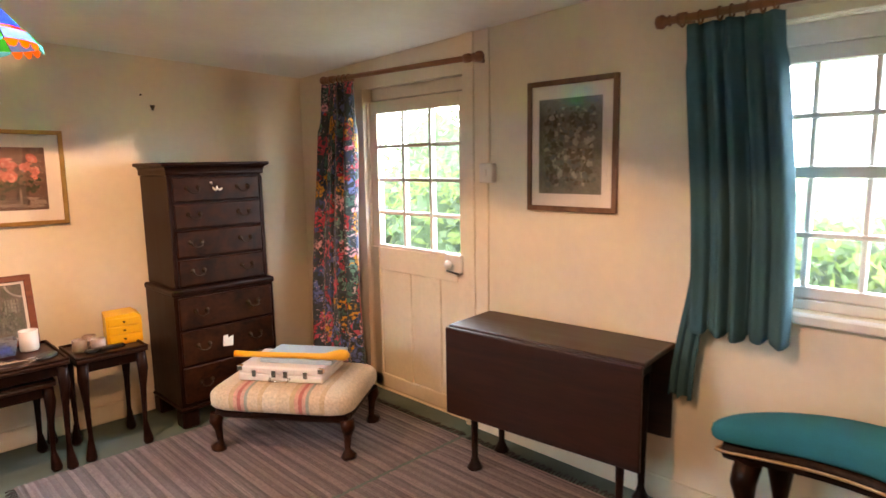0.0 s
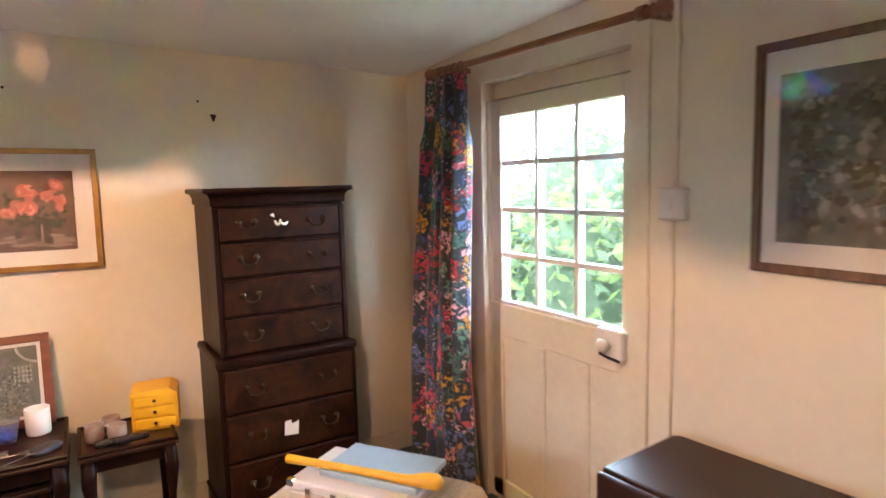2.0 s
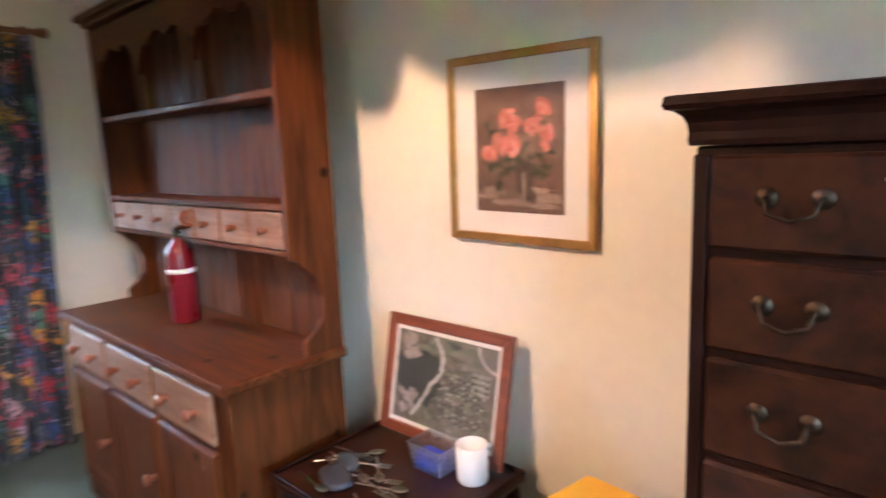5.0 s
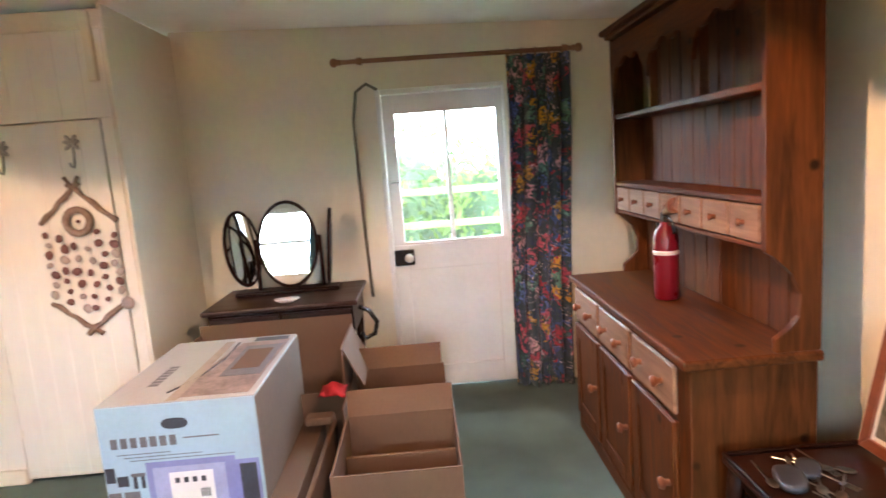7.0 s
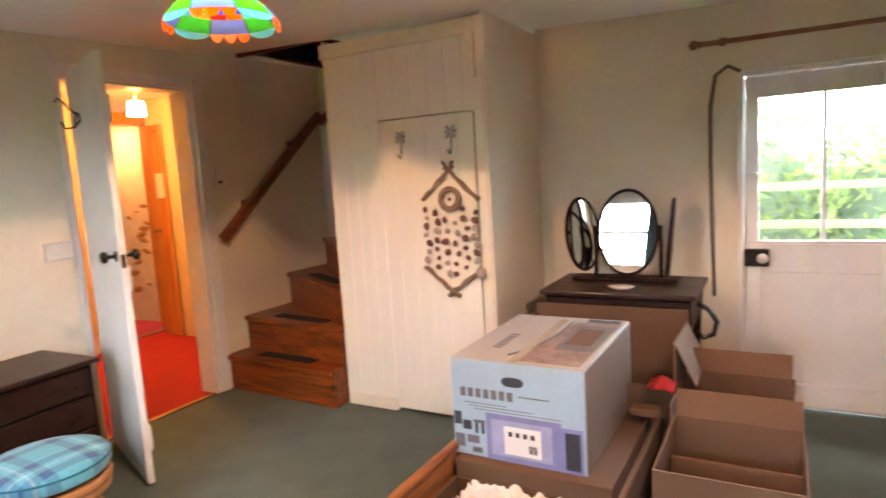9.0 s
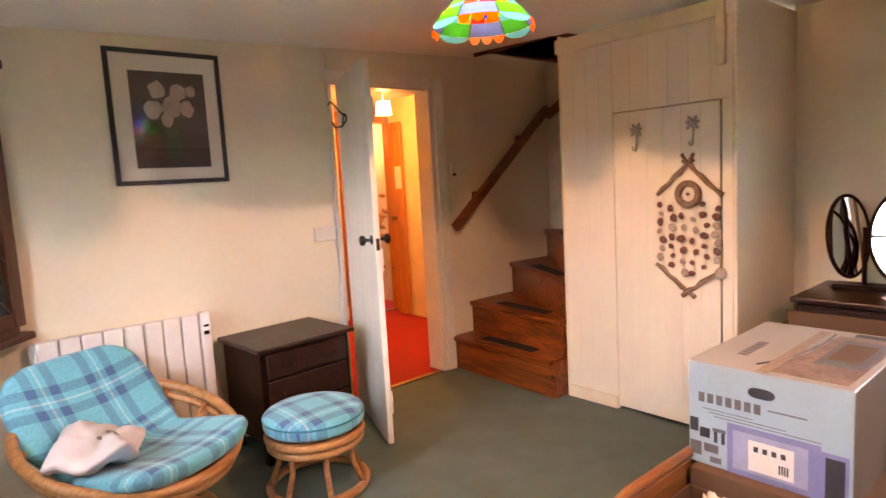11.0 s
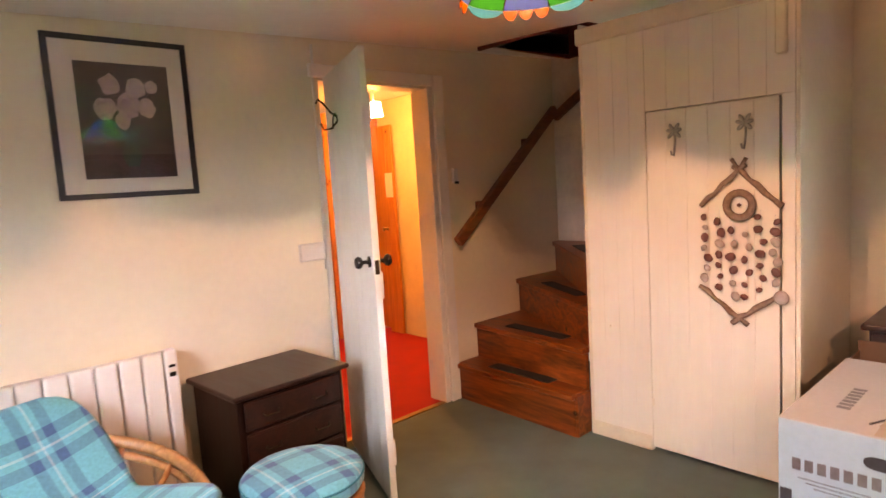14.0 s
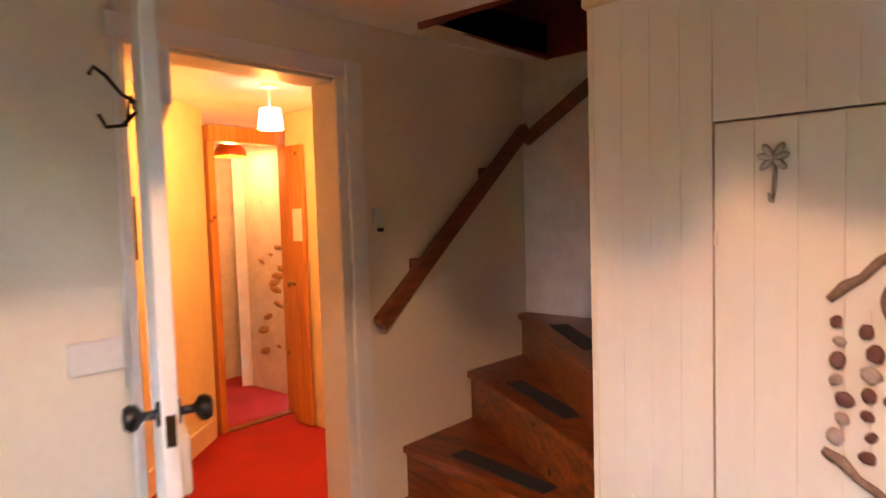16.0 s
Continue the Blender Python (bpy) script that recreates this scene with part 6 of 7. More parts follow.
def rose_art(p, x, z, w, h, y):
    """Pink roses in a dark vase on a pale table, in many dabs."""
    part("print", cube((x, y - 0.0005, z), (x + w, y, z + h)), I_BROWN, p)
    rr_ = random.Random(3)
    layers = collections.defaultdict(bmesh.new)
    n_ = [0]

    def dab(ink_, u, v, ru, rv, turn=0.0, rag=0.3):
        n_[0] += 1
        u, v = min(max(u, ru), 1 - ru), min(max(v, rv * 0.9), 1 - rv * 0.9)
        spot(layers[ink_], x + w * u, z + h * v, w * ru, w * rv, y - 0.0006 - 0.000006 * n_[0], n_[0], turn, 9, rag)
    for _ in range(60):
        dab("haze", rr_.uniform(0.1, 0.95), rr_.uniform(0.35, 0.93), rr_.uniform(0.05, 0.11), rr_.uniform(0.03, 0.06), rr_.uniform(-0.5, 0.5))
    for _ in range(46):
        dab("cloth", rr_.uniform(0.08, 0.92), rr_.uniform(0.04, 0.2), rr_.uniform(0.05, 0.12), 0.02, rr_.uniform(-0.2, 0.2))
    for _ in range(10):
        dab("haze", rr_.uniform(0.3, 0.55), rr_.uniform(0.1, 0.2), 0.08, 0.02)
    for k in range(16):
        dab("vase", 0.60 + rr_.uniform(-0.06, 0.06), 0.13 + 0.017 * k, 0.075, 0.04, 0, 0.15)
    for k in range(6):
        dab("gleam", 0.565, 0.16 + 0.03 * k, 0.018, 0.03, 0, 0.3)
    for u, v in ((0.2, 0.36), (0.28, 0.22), (0.3, 0.3), (0.38, 0.34), (0.45, 0.38), (0.52, 0.42), (0.62, 0.42), (0.7, 0.34), (0.78, 0.30), (0.82, 0.38), (0.74, 0.44), (0.15, 0.7), (0.2, 0.62), (0.85, 0.5), (0.5, 0.5), (0.58, 0.52), (0.3, 0.4), (0.4, 0.42)):
        for _ in range(4):
            dab("leaf", u + rr_.uniform(-0.03, 0.03), v + rr_.uniform(-0.03, 0.03), rr_.uniform(0.03, 0.05), rr_.uniform(0.015, 0.025), rr_.uniform(-1.4, 1.4), 0.35)
    for u, v, r in ((0.42, 0.74, 0.13), (0.76, 0.80, 0.11), (0.66, 0.67, 0.10), (0.40, 0.53, 0.13), (0.18, 0.49, 0.10), (0.82, 0.64, 0.09), (0.28, 0.58, 0.08), (0.80, 0.53, 0.06)):
        for _ in range(7):
            a = rr_.uniform(0, 6.3)
            dab("rose", u + r * 0.45 * math.cos(a), v + r * 0.38 * math.sin(a), r * 0.62, r * 0.5, a, 0.2)
        for k in range(12):
            a, q = rr_.uniform(0, 6.3), rr_.uniform(0.2, 0.75)
            dab("pink" if k % 3 else "pale", u + r * q * math.cos(a), v + r * q * 0.85 * math.sin(a), r * 0.26, r * 0.14, a + 1.57, 0.25)
        for _ in range(3):
            dab("deep", u + rr_.uniform(-0.3, 0.3) * r, v - rr_.uniform(0.0, 0.35) * r, r * 0.2, r * 0.09, rr_.uniform(-0.6, 0.6), 0.25)
    inks = {"haze": I_HAZE, "cloth": I_CLOTH, "vase": I_VASED, "gleam": I_CLOTH, "leaf": I_LEAF, "rose": I_PINK, "pink": I_PINK3, "pale": I_PINK2, "deep": I_RED}
    for k, b_ in layers.items():
        part("painted_" + k, b_, inks[k], p)


def aerial_art(p, x, z, w, h, y):
    """A coast seen from the air: dark water, pale shore and road, fields and house plots."""
    part("print", cube((x, y - 0.0005, z), (x + w, y, z + h)), I_LAND, p)
    rr_ = random.Random(8)
    layers = collections.defaultdict(bmesh.new)
    n_ = [0]

    def dab(ink_, u, v, ru, rv, turn=0.0, rag=0.3):
        n_[0] += 1
        u, v = min(max(u, ru * 1.1), 1 - ru * 1.1), min(max(v, rv * 1.3), 1 - rv * 1.3)
        spot(layers[ink_], x + w * u, z + h * v, w * ru, h * rv, y - 0.0006 - 0.000004 * n_[0], n_[0], turn, 9, rag)
    for _ in range(150):
        dab(("moss", "field", "land2")[n_[0] % 3], rr_.uniform(0.03, 0.97), rr_.uniform(0.03, 0.97), rr_.uniform(0.02, 0.06), rr_.uniform(0.015, 0.05), rr_.uniform(-1, 1))
    for _ in range(26):
        dab("water", rr_.uniform(0.06, 0.42), rr_.uniform(0.28, 0.72), 0.09, 0.10, rr_.uniform(-1, 1))
    for u, v in ((0.08, 0.9), (0.16, 0.93), (0.14, 0.84), (0.2, 0.78), (0.12, 0.74), (0.1, 0.30), (0.16, 0.26), (0.22, 0.32), (0.18, 0.20), (0.1, 0.14)):
        for _ in range(4):
            dab("shore", u + rr_.uniform(-0.03, 0.03), v + rr_.uniform(-0.03, 0.03), 0.04, 0.035, rr_.uniform(-1, 1), 0.4)
    road = [(0.40, 0.97), (0.46, 0.88), (0.49, 0.76), (0.48, 0.64), (0.44, 0.54), (0.38, 0.46), (0.35, 0.36), (0.30, 0.26), (0.26, 0.16), (0.20, 0.08)]
    for (a, b_), (c, d) in zip(road, road[1:]):
        for k in range(5):
            f = k / 5
            dab("road", a + (c - a) * f, b_ + (d - b_) * f, 0.018, 0.026, 0, 0.2)
    for k in range(14):
        a = 3.3 + 1.3 * k / 13
        dab("road", 1.02 + 0.2 * math.cos(a), 1.02 + 0.26 * math.sin(a), 0.014, 0.02, 0, 0.1)
    for r_ in range(9):
        for c_ in range(12):
            u, v = 0.46 + 0.042 * c_ + 0.012 * r_ * (0.5 - c_ / 12), 0.62 - 0.058 * r_ + 0.035 * math.sin(c_ * 0.7)
            if rr_.random() < 0.7:
                dab("plot" if rr_.random() < 0.5 else "roof", u, v, 0.012, 0.016, 0.4, 0.25)
    for r_ in range(4):
        for c_ in range(5):
            dab("roof", 0.80 + 0.034 * c_, 0.70 - 0.062 * r_, 0.010, 0.024, 0.1, 0.1)
    for _ in range(6):
        dab("water", 0.60 + rr_.uniform(-0.03, 0.03), 0.93 + rr_.uniform(-0.02, 0.02), 0.03, 0.03)
    inks = {"moss": I_MOSS, "field": I_FIELD, "land2": I_LAND2, "water": I_WATER, "shore": I_SHORE, "road": I_ROAD, "plot": I_WATER, "roof": I_GREY}
    for k, b_ in layers.items():
        part("printed_" + k, b_, inks[k], p)


def ink(name, c, scale=12, vary=0.25):
    return mat(name, c, 0.75, scale=scale, vary=vary, bump=0.0, fine=70)


I_BROWN, I_PINK, I_PINK2, I_RED = ink("umber_ink", (0.16, 0.09, 0.07)), ink("pink_ink", (0.55, 0.17, 0.13)), ink("pale_pink_ink", (0.66, 0.32, 0.26)), ink("rose_ink", (0.42, 0.09, 0.07))
I_LEAF, I_VASE, I_DARK, I_CREAM = ink("dark_leaf_ink", (0.05, 0.06, 0.035)), ink("grey_vase_ink", (0.26, 0.20, 0.18)), ink("dark_plum_ink", (0.10, 0.075, 0.075)), ink("cream_ink", (0.62, 0.50, 0.46))
I_GLASS, I_LILAC, I_SLATE, I_GREY, I_OLIVE = ink("green_glass_ink", (0.06, 0.10, 0.075)), ink("lilac_ink", (0.60, 0.47, 0.50)), ink("slate_ink", (0.16, 0.17, 0.16)), ink("pale_grey_ink", (0.36, 0.35, 0.30)), ink("olive_ink", (0.13, 0.115, 0.075))
I_HAZE, I_CLOTH, I_VASED, I_PINK3 = ink("brown_haze_ink", (0.20, 0.125, 0.095)), ink("dusty_cloth_ink", (0.33, 0.24, 0.20)), ink("dark_vase_ink", (0.075, 0.05, 0.04)), ink("coral_ink", (0.62, 0.22, 0.17))
I_LAND, I_LAND2, I_MOSS, I_FIELD = ink("land_ink", (0.15, 0.14, 0.115)), ink("brown_land_ink", (0.19, 0.165, 0.14)), ink("moss_ink", (0.10, 0.11, 0.075)), ink("field_ink", (0.20, 0.20, 0.15))
I_WATER, I_SHORE, I_ROAD = ink("dark_water_ink", (0.045, 0.052, 0.05)), ink("shore_ink", (0.34, 0.29, 0.26)), ink("pale_road_ink", (0.50, 0.46, 0.43))
I_DIM = ink("dim_green_grey_ink", (0.21, 0.21, 0.175))
M_FRBROWN = wood("worn_brown_frame", (0.22, 0.12, 0.06), (0.11, 0.055, 0.03), 2, 0.4, 12)
M_FRGREY = mat("dark_grey_frame", (0.035, 0.035, 0.042), 0.45, vary=0.15, bump=0.05)
M_FRRED = wood("red_brown_frame", (0.24, 0.07, 0.03), (0.13, 0.035, 0.017), 0, 0.4, 10)
picture(Matrix.Translation((0.797, YN - 0.002, 1.088)) @ Matrix.Rotation(radians(0.6), 4, 'Y'), 0.422, 0.455, 0.020, M_GOLD, rose_art, "gilt-framed print of pink roses in a vase", (0.085, 0.082, 0.075, 0.082))
picture(Matrix.Translation((XE - 0.002, 1.945, 1.137)) @ Matrix.Rotation(radians(-90), 4, 'Z'), 0.437, 0.55, 0.022, M_FRBROWN, patch_art(I_DIM, [I_OLIVE, I_GREY, I_SLATE, I_DIM, I_OLIVE, I_LAND2], 21, 520), "brown-framed dim print of flowers and figures in a mount", (0.06, 0.07, 0.075, 0.078))
picture(Matrix.Translation((1.455, YS + 0.002, 1.402)) @ Matrix.Rotation(radians(180), 4, 'Z'), 0.54, 0.645, 0.022, M_FRGREY, flower_art(I_DARK, [I_LILAC, I_CREAM, I_LILAC], I_LEAF, I_GLASS, 9, 0.2), "grey-framed print of pale flowers in a glass vase", (0.10, 0.085, 0.08, 0.10))
lean_m = Matrix.Translation((0.578, 3.672, 0.528)) @ Matrix.Rotation(radians(-12), 4, 'X')
picture(lean_m, 0.44, 0.335, 0.030, M_FRRED, aerial_art, "red-brown framed aerial photograph leaning on the wall", (0.042, 0.042, 0.042, 0.042))


# ---- stained-glass pendants ----
G = {"green": stained("green_glass", (0.04, 0.80, 0.10), 0.05), "blue": stained("blue_glass", (0.01, 0.13, 1.2), 0.05), "opal": stained("opal_glass", (0.22, 0.42, 1.2), 0.05), "aqua": stained("aqua_glass", (0.10, 0.70, 1.0), 0.05), "low_green": stained("green_rim_glass", (0.04, 0.80, 0.10), 0.05), "orange": stained("orange_glass", (1.0, 0.26, 0.01), 0.05), "red": stained("red_glass", (0.55, 0.05, 0.02), 0.05), "cream": stained("cream_glass", (0.95, 0.55, 0.10), 0.05)}


def pendant(name, x, y, rim, label, turn=0.0):
    p = thing(name, Matrix.Translation((x, y, rim)) @ Matrix.Rotation(turn, 4, 'Z') @ Matrix.Diagonal((0.88, 0.88, 1, 1)), label, "ceiling lamp", group="stained-glass pendants")
    n = 8
    rows = [(0.030, 0.150), (0.126, 0.058), (0.142, 0.046), (0.176, 0.010)]
    cols = [lambda i: "green" if i % 2 else "blue", lambda i: "cream" if i % 2 else "red", lambda i: ("opal", "low_green")[i % 2]]

    def pt(r, z, a):
        return Vector((r * math.cos(a), r * math.sin(a), z))
    def panel(name, lo, hi, a, b_, colour, steps=4, sag=0.0, width=1.0):
        t = bmesh.new()
        top_, bot = [], []
        for q in range(steps + 1):
            f = q / steps
            g_ = a + (b_ - a) * f
            w = math.sin(math.pi * f) ** 0.6 if sag else 0.0
            top_.append(t.verts.new(pt(hi[0], hi[1], g_)))
            bot.append(t.verts.new(pt(lo[0] + 0.15 * sag * w, lo[1] - sag * w, g_)))
        for q in range(steps):
            t.faces.new((top_[q], top_[q + 1], bot[q + 1], bot[q]))
        t.normal_update()
        bmesh.ops.solidify(t, geom=t.faces[:], thickness=0.002)
        return part(name, t, G[colour], p)

    step = 2 * math.pi / n
    for i in range(n):
        a, b_ = step * i + 0.012, step * (i + 1) - 0.012
        panel("glass_panel", rows[1], rows[0], a, b_, cols[0](i))
        panel("glass_panel", rows[3], rows[2], a, b_, cols[2](i))
        for q in range(2):
            panel("band_piece", rows[2], rows[1], a + q * step / 2, b_ - (1 - q) * step / 2, ("orange", "red", "cream", "aqua")[(2 * i + q) % 4], 4)
        if i % 2:
            panel("scallop", (0.178, 0.005), (0.1765, 0.0095), a, b_, "aqua", 8, 0.016)
        else:
            for q in range(3):
                panel("scallop", (0.178, 0.005), (0.1765, 0.0095), a + q * step / 3, a + (q + 0.94) * step / 3, "orange", 6, 0.020)
        came = [pt(r + 0.001, z, step * i) for r, z in rows]
        part("lead_came", tube(came, 0.0022, 6), M_DARKBRASS, p)
    part("cap", lathe([(0.0, 0.175), (0.02, 0.172), (0.034, 0.158), (0.036, 0.150), (0.03, 0.150), (0, 0.16)], 18), M_DARKBRASS, p)
    top_z = ceil_z(x, y) - rim
    part("chain", tube([(0, 0, 0.172), (0, 0, top_z - 0.022)], 0.004, 8), M_DARKBRASS, p)
    part("rose", lathe([(0, top_z - 0.03), (0.03, top_z - 0.024), (0.045, top_z - 0.006), (0, top_z - 0.006)], 20), M_BRASS, p)
    bl = part("bulb", lathe([(0, 0.088), (0.018, 0.090), (0.022, 0.098), (0.016, 0.104), (0, 0.106)], 16), glow("warm_bulb", (1.0, 0.78, 0.45), 6.0), p)
    part("lampholder", lathe([(0, 0.107), (0.015, 0.107), (0.015, 0.148), (0, 0.148)], 14), M_DARKBRASS, p)
    return p


pendant("stained_glass_pendant", LAMP_A[0], LAMP_A[1], 1.805, "lit stained-glass pendant lamp with scalloped rim", 0.3)
pendant("stained_glass_pendant", LAMP_B[0], LAMP_B[1], 1.752, "lit stained-glass pendant lamp with scalloped rim", 0.15)

# ---- rattan chair, its cushion, pillow, and stool ----
CHM = Matrix.Translation((1.635, -0.10, 0)) @ Matrix.Rotation(radians(24), 4, 'Z') @ Matrix.Diagonal((0.93, 0.93, 0.95, 1))
rc = thing("rattan_chair", CHM, "round rattan swivel chair", "chair")


def ring(r, zf, cz=0.0, n=48, yscale=1.0):
    return [(r * math.cos(2 * math.pi * k / n), r * yscale * math.sin(2 * math.pi * k / n), zf(r * math.sin(2 * math.pi * k / n))) for k in range(n)]


tilt = lambda y: 0.445 - 0.30 * y
part("rim", tube(ring(0.42, tilt), 0.024, 10, closed=True), M_RATTAN, rc)
part("rim", tube(ring(0.405, lambda y: tilt(y) - 0.045), 0.017, 8, closed=True), M_RATTAN, rc)
part("hub_ring", tube(ring(0.17, lambda y: 0.215 - 0.1 * y), 0.02, 8, closed=True), M_RATTAN, rc)
for k in range(12):
    a = 2 * math.pi * k / 12
    x, y = math.cos(a), math.sin(a)
    part("spoke", tube([(0.42 * x, 0.42 * y, tilt(0.42 * y) - 0.015), (0.33 * x, 0.33 * y, tilt(0.33 * y) - 0.09), (0.17 * x, 0.17 * y, 0.225 - 0.017 * y)], 0.013, 8), M_RATTAN, rc)
part("swivel", lathe([(0, 0.12), (0.05, 0.12), (0.05, 0.2), (0, 0.2)], 16), M_DARKBRASS, rc)
part("base_ring", tube(ring(0.30, lambda y: 0.021), 0.02, 8, closed=True), M_RATTAN, rc)
for k in range(6):
    a = 2 * math.pi * k / 6 + 0.3
    part("strut", tube([(0.30 * math.cos(a), 0.30 * math.sin(a), 0.03), (0.12 * math.cos(a), 0.12 * math.sin(a), 0.15), (0.04 * math.cos(a), 0.04 * math.sin(a), 0.16)], 0.014, 8), M_RATTAN, rc)


def seat_fn(side):
    def fn(u, v):
        s, t = 2 * u - 1, v
        spine = [(0.43, 0.385), (0.30, 0.365), (0.10, 0.33), (-0.07, 0.335), (-0.19, 0.41), (-0.32, 0.57), (-0.42, 0.74)]
        q = t * (len(spine) - 1)
        i = min(int(q), len(spine) - 2)
        f = q - i
        y = spine[i][0] * (1 - f) + spine[i + 1][0] * f
        z = spine[i][1] * (1 - f) + spine[i + 1][1] * f
        wid = 0.345 * max(0.0, 1 - abs(2 * t - 1) ** 6) ** 0.4 * (1 - 0.12 * math.exp(-((t - 0.5) / 0.12) ** 2))
        edge = (1 - abs(s) ** 6) * (1 - abs(2 * t - 1) ** 10)
        lift = 0.055 * (s * wid / 0.37) ** 2
        puff = 0.05 * max(0, edge) ** 0.5 + 0.006 * math.sin(16 * s + 5 * t) * math.exp(-((t - 0.5) / 0.1) ** 2)
        g = min(1, max(0, (t - 0.35) / 0.25))
        ny, nz = 0.1 + 0.65 * g, 1.0 - 0.4 * g
        return (wid * s, y + side * puff * ny, z + lift + side * puff * nz)
    return fn


cu = bmesh.new()
for side in (1, -1):
    t = sheet(seat_fn(side), 40, 44, 0, (0.80, 1.10))
    if side < 0:
        bmesh.ops.reverse_faces(t, faces=t.faces[:])
    uvl = t.loops.layers.uv.active
    for f in t.faces:
        for lp in f.loops:
            lp[uvl].uv = (lp.vert.co.x + 1, lp[uvl].uv[1])
    merge(cu, t)
bmesh.ops.remove_doubles(cu, verts=cu.verts[:], dist=0.0008)
solo("chair_cushion", cu, M_PLAID, "turquoise plaid padded cushion folded over the chair", "cushion", m=CHM, smooth=True)


def pillow_fn(u, v):
    a, e = 2 * math.pi * u, math.pi * (v - 0.5)
    c, s = math.cos(a), math.sin(a)
    k = (abs(c) ** 3.4 + abs(s) ** 3.4) ** (-1 / 3.4)
    r = max(0, math.cos(e)) ** 0.7 * (1 + 0.14 * abs(math.sin(2 * a)) ** 4)
    x, y = 0.20 * r * c * k, 0.15 * r * s * k + 0.02 * math.sin(3 * r * c)
    rum = 0.042 * noise.noise((x * 12, y * 12, 3.0)) + 0.012 * noise.noise((x * 34, y * 34, 8.0))
    fold = -0.030 * math.exp(-((x + 0.4 * y + 0.03) / 0.03) ** 2) * max(0, math.sin(e))
    return (x, y, 0.06 * math.sin(e) * (1 - 0.3 * r) + rum + fold + 0.10 * max(0, c) ** 3 * max(0, s) ** 3 * r * 8)


t = sheet(pillow_fn, 40, 18, 0)
bmesh.ops.remove_doubles(t, verts=t.verts[:], dist=0.0005)
pw = thing("small_pillow", CHM @ Matrix.Translation((0.205, 0.06, 0.465)) @ Matrix.Rotation(radians(35), 4, 'Z') @ Matrix.Rotation(radians(-14), 4, 'X'), "crumpled white pillow with a faint leaf motif", "pillow")
part("cover", t, M_PILLOW, pw, smooth=True)
lf = bmesh.new()
for k, (x, y) in enumerate(((-0.03, 0.03), (-0.015, 0.045), (0.035, 0.02))):
    blob(lf, x, 0, 0.014, 0.022, 0, k, 9, 0.4)
    for vert in lf.verts[-9:]:
        vert.co = Vector((vert.co.x, y + vert.co.z, 0.060))
part("leaf_motif", lf, ink("grey_green_dye", (0.22, 0.25, 0.20)), pw)

OM = Matrix.Translation((0.945, 0.10, 0))
ot = thing("rattan_stool", OM, "round rattan footstool with bent struts", "stool")
part("top_ring", tube(ring(0.205, lambda y: 0.262), 0.02, 8, closed=True), M_RATTAN, ot)
part("top_ring", tube(ring(0.20, lambda y: 0.225), 0.018, 8, closed=True), M_RATTAN, ot)
part("deck", lathe([(0, 0.255), (0.2, 0.255), (0.2, 0.265), (0, 0.265)], 30), M_RATTAN, ot)
part("base_ring", tube(ring(0.215, lambda y: 0.02), 0.019, 8, closed=True), M_RATTAN, ot)
for k in range(7):
    a = 2 * math.pi * k / 7 + 0.4
    part("strut", tube([(0.213 * math.cos(a), 0.213 * math.sin(a), 0.03), (0.17 * math.cos(a), 0.17 * math.sin(a), 0.13), (0.165 * math.cos(a), 0.165 * math.sin(a), 0.215)], 0.013, 8), M_RATTAN, ot)
t = cushion(0.225, 0.225, 0.283, 0.375, 2.0, 0.012, 40, 16)
sc_ = solo("stool_cushion", t, M_PLAID, "round turquoise plaid cushion on the rattan stool", "cushion", m=OM, smooth=True)
part("piping", tube(ring(0.222, lambda y: 0.345), 0.005, 6, closed=True), M_TEALV, sc_)

# ---- dressing table and its mirrors ----
dt = thing("dressing_table", Matrix.Translation((-1.14, 1.815, 0)), "dark mahogany dressing table with drawers", "table")
part("top", cube((-0.27, -0.385, 0.68), (0.26, 0.385, 0.705), 0.007, seg=2), M_MAHOGX, dt)
part("case", cube((-0.25, -0.36, 0.53), (0.235, 0.36, 0.6795), 0.004), M_MAHOG, dt)
for ya, yb in ((-0.35, -0.01), (0.01, 0.35)):
    q = part("drawer", cube((0.2355, ya, 0.545), (0.25, yb, 0.665), 0.004), M_MAHOGX, dt)
    part("knob", lathe([(0.01, 0), (0.008, 0.01), (0.016, 0.02), (0, 0.028)], 12, m=pose(0.25, (ya + yb) / 2, 0.605, 0, 90)), M_BRASS, q)
for x in (-0.22, 0.205):
    for y in (-0.33, 0.33):
        part("leg", tube([(x, y, 0.0), (x, y, 0.3), (x, y, 0.529)], [0.014, 0.019, 0.026], 10), M_MAHOG, dt)
tm = thing("triple_mirror", Matrix.Translation((-1.24, 1.815, 0.705)), "triple oval dressing mirror in dark frames", "mirror")
part("base", cube((-0.06, -0.30, 0.0), (0.06, 0.26, 0.022), 0.006), M_MAHOG, tm)


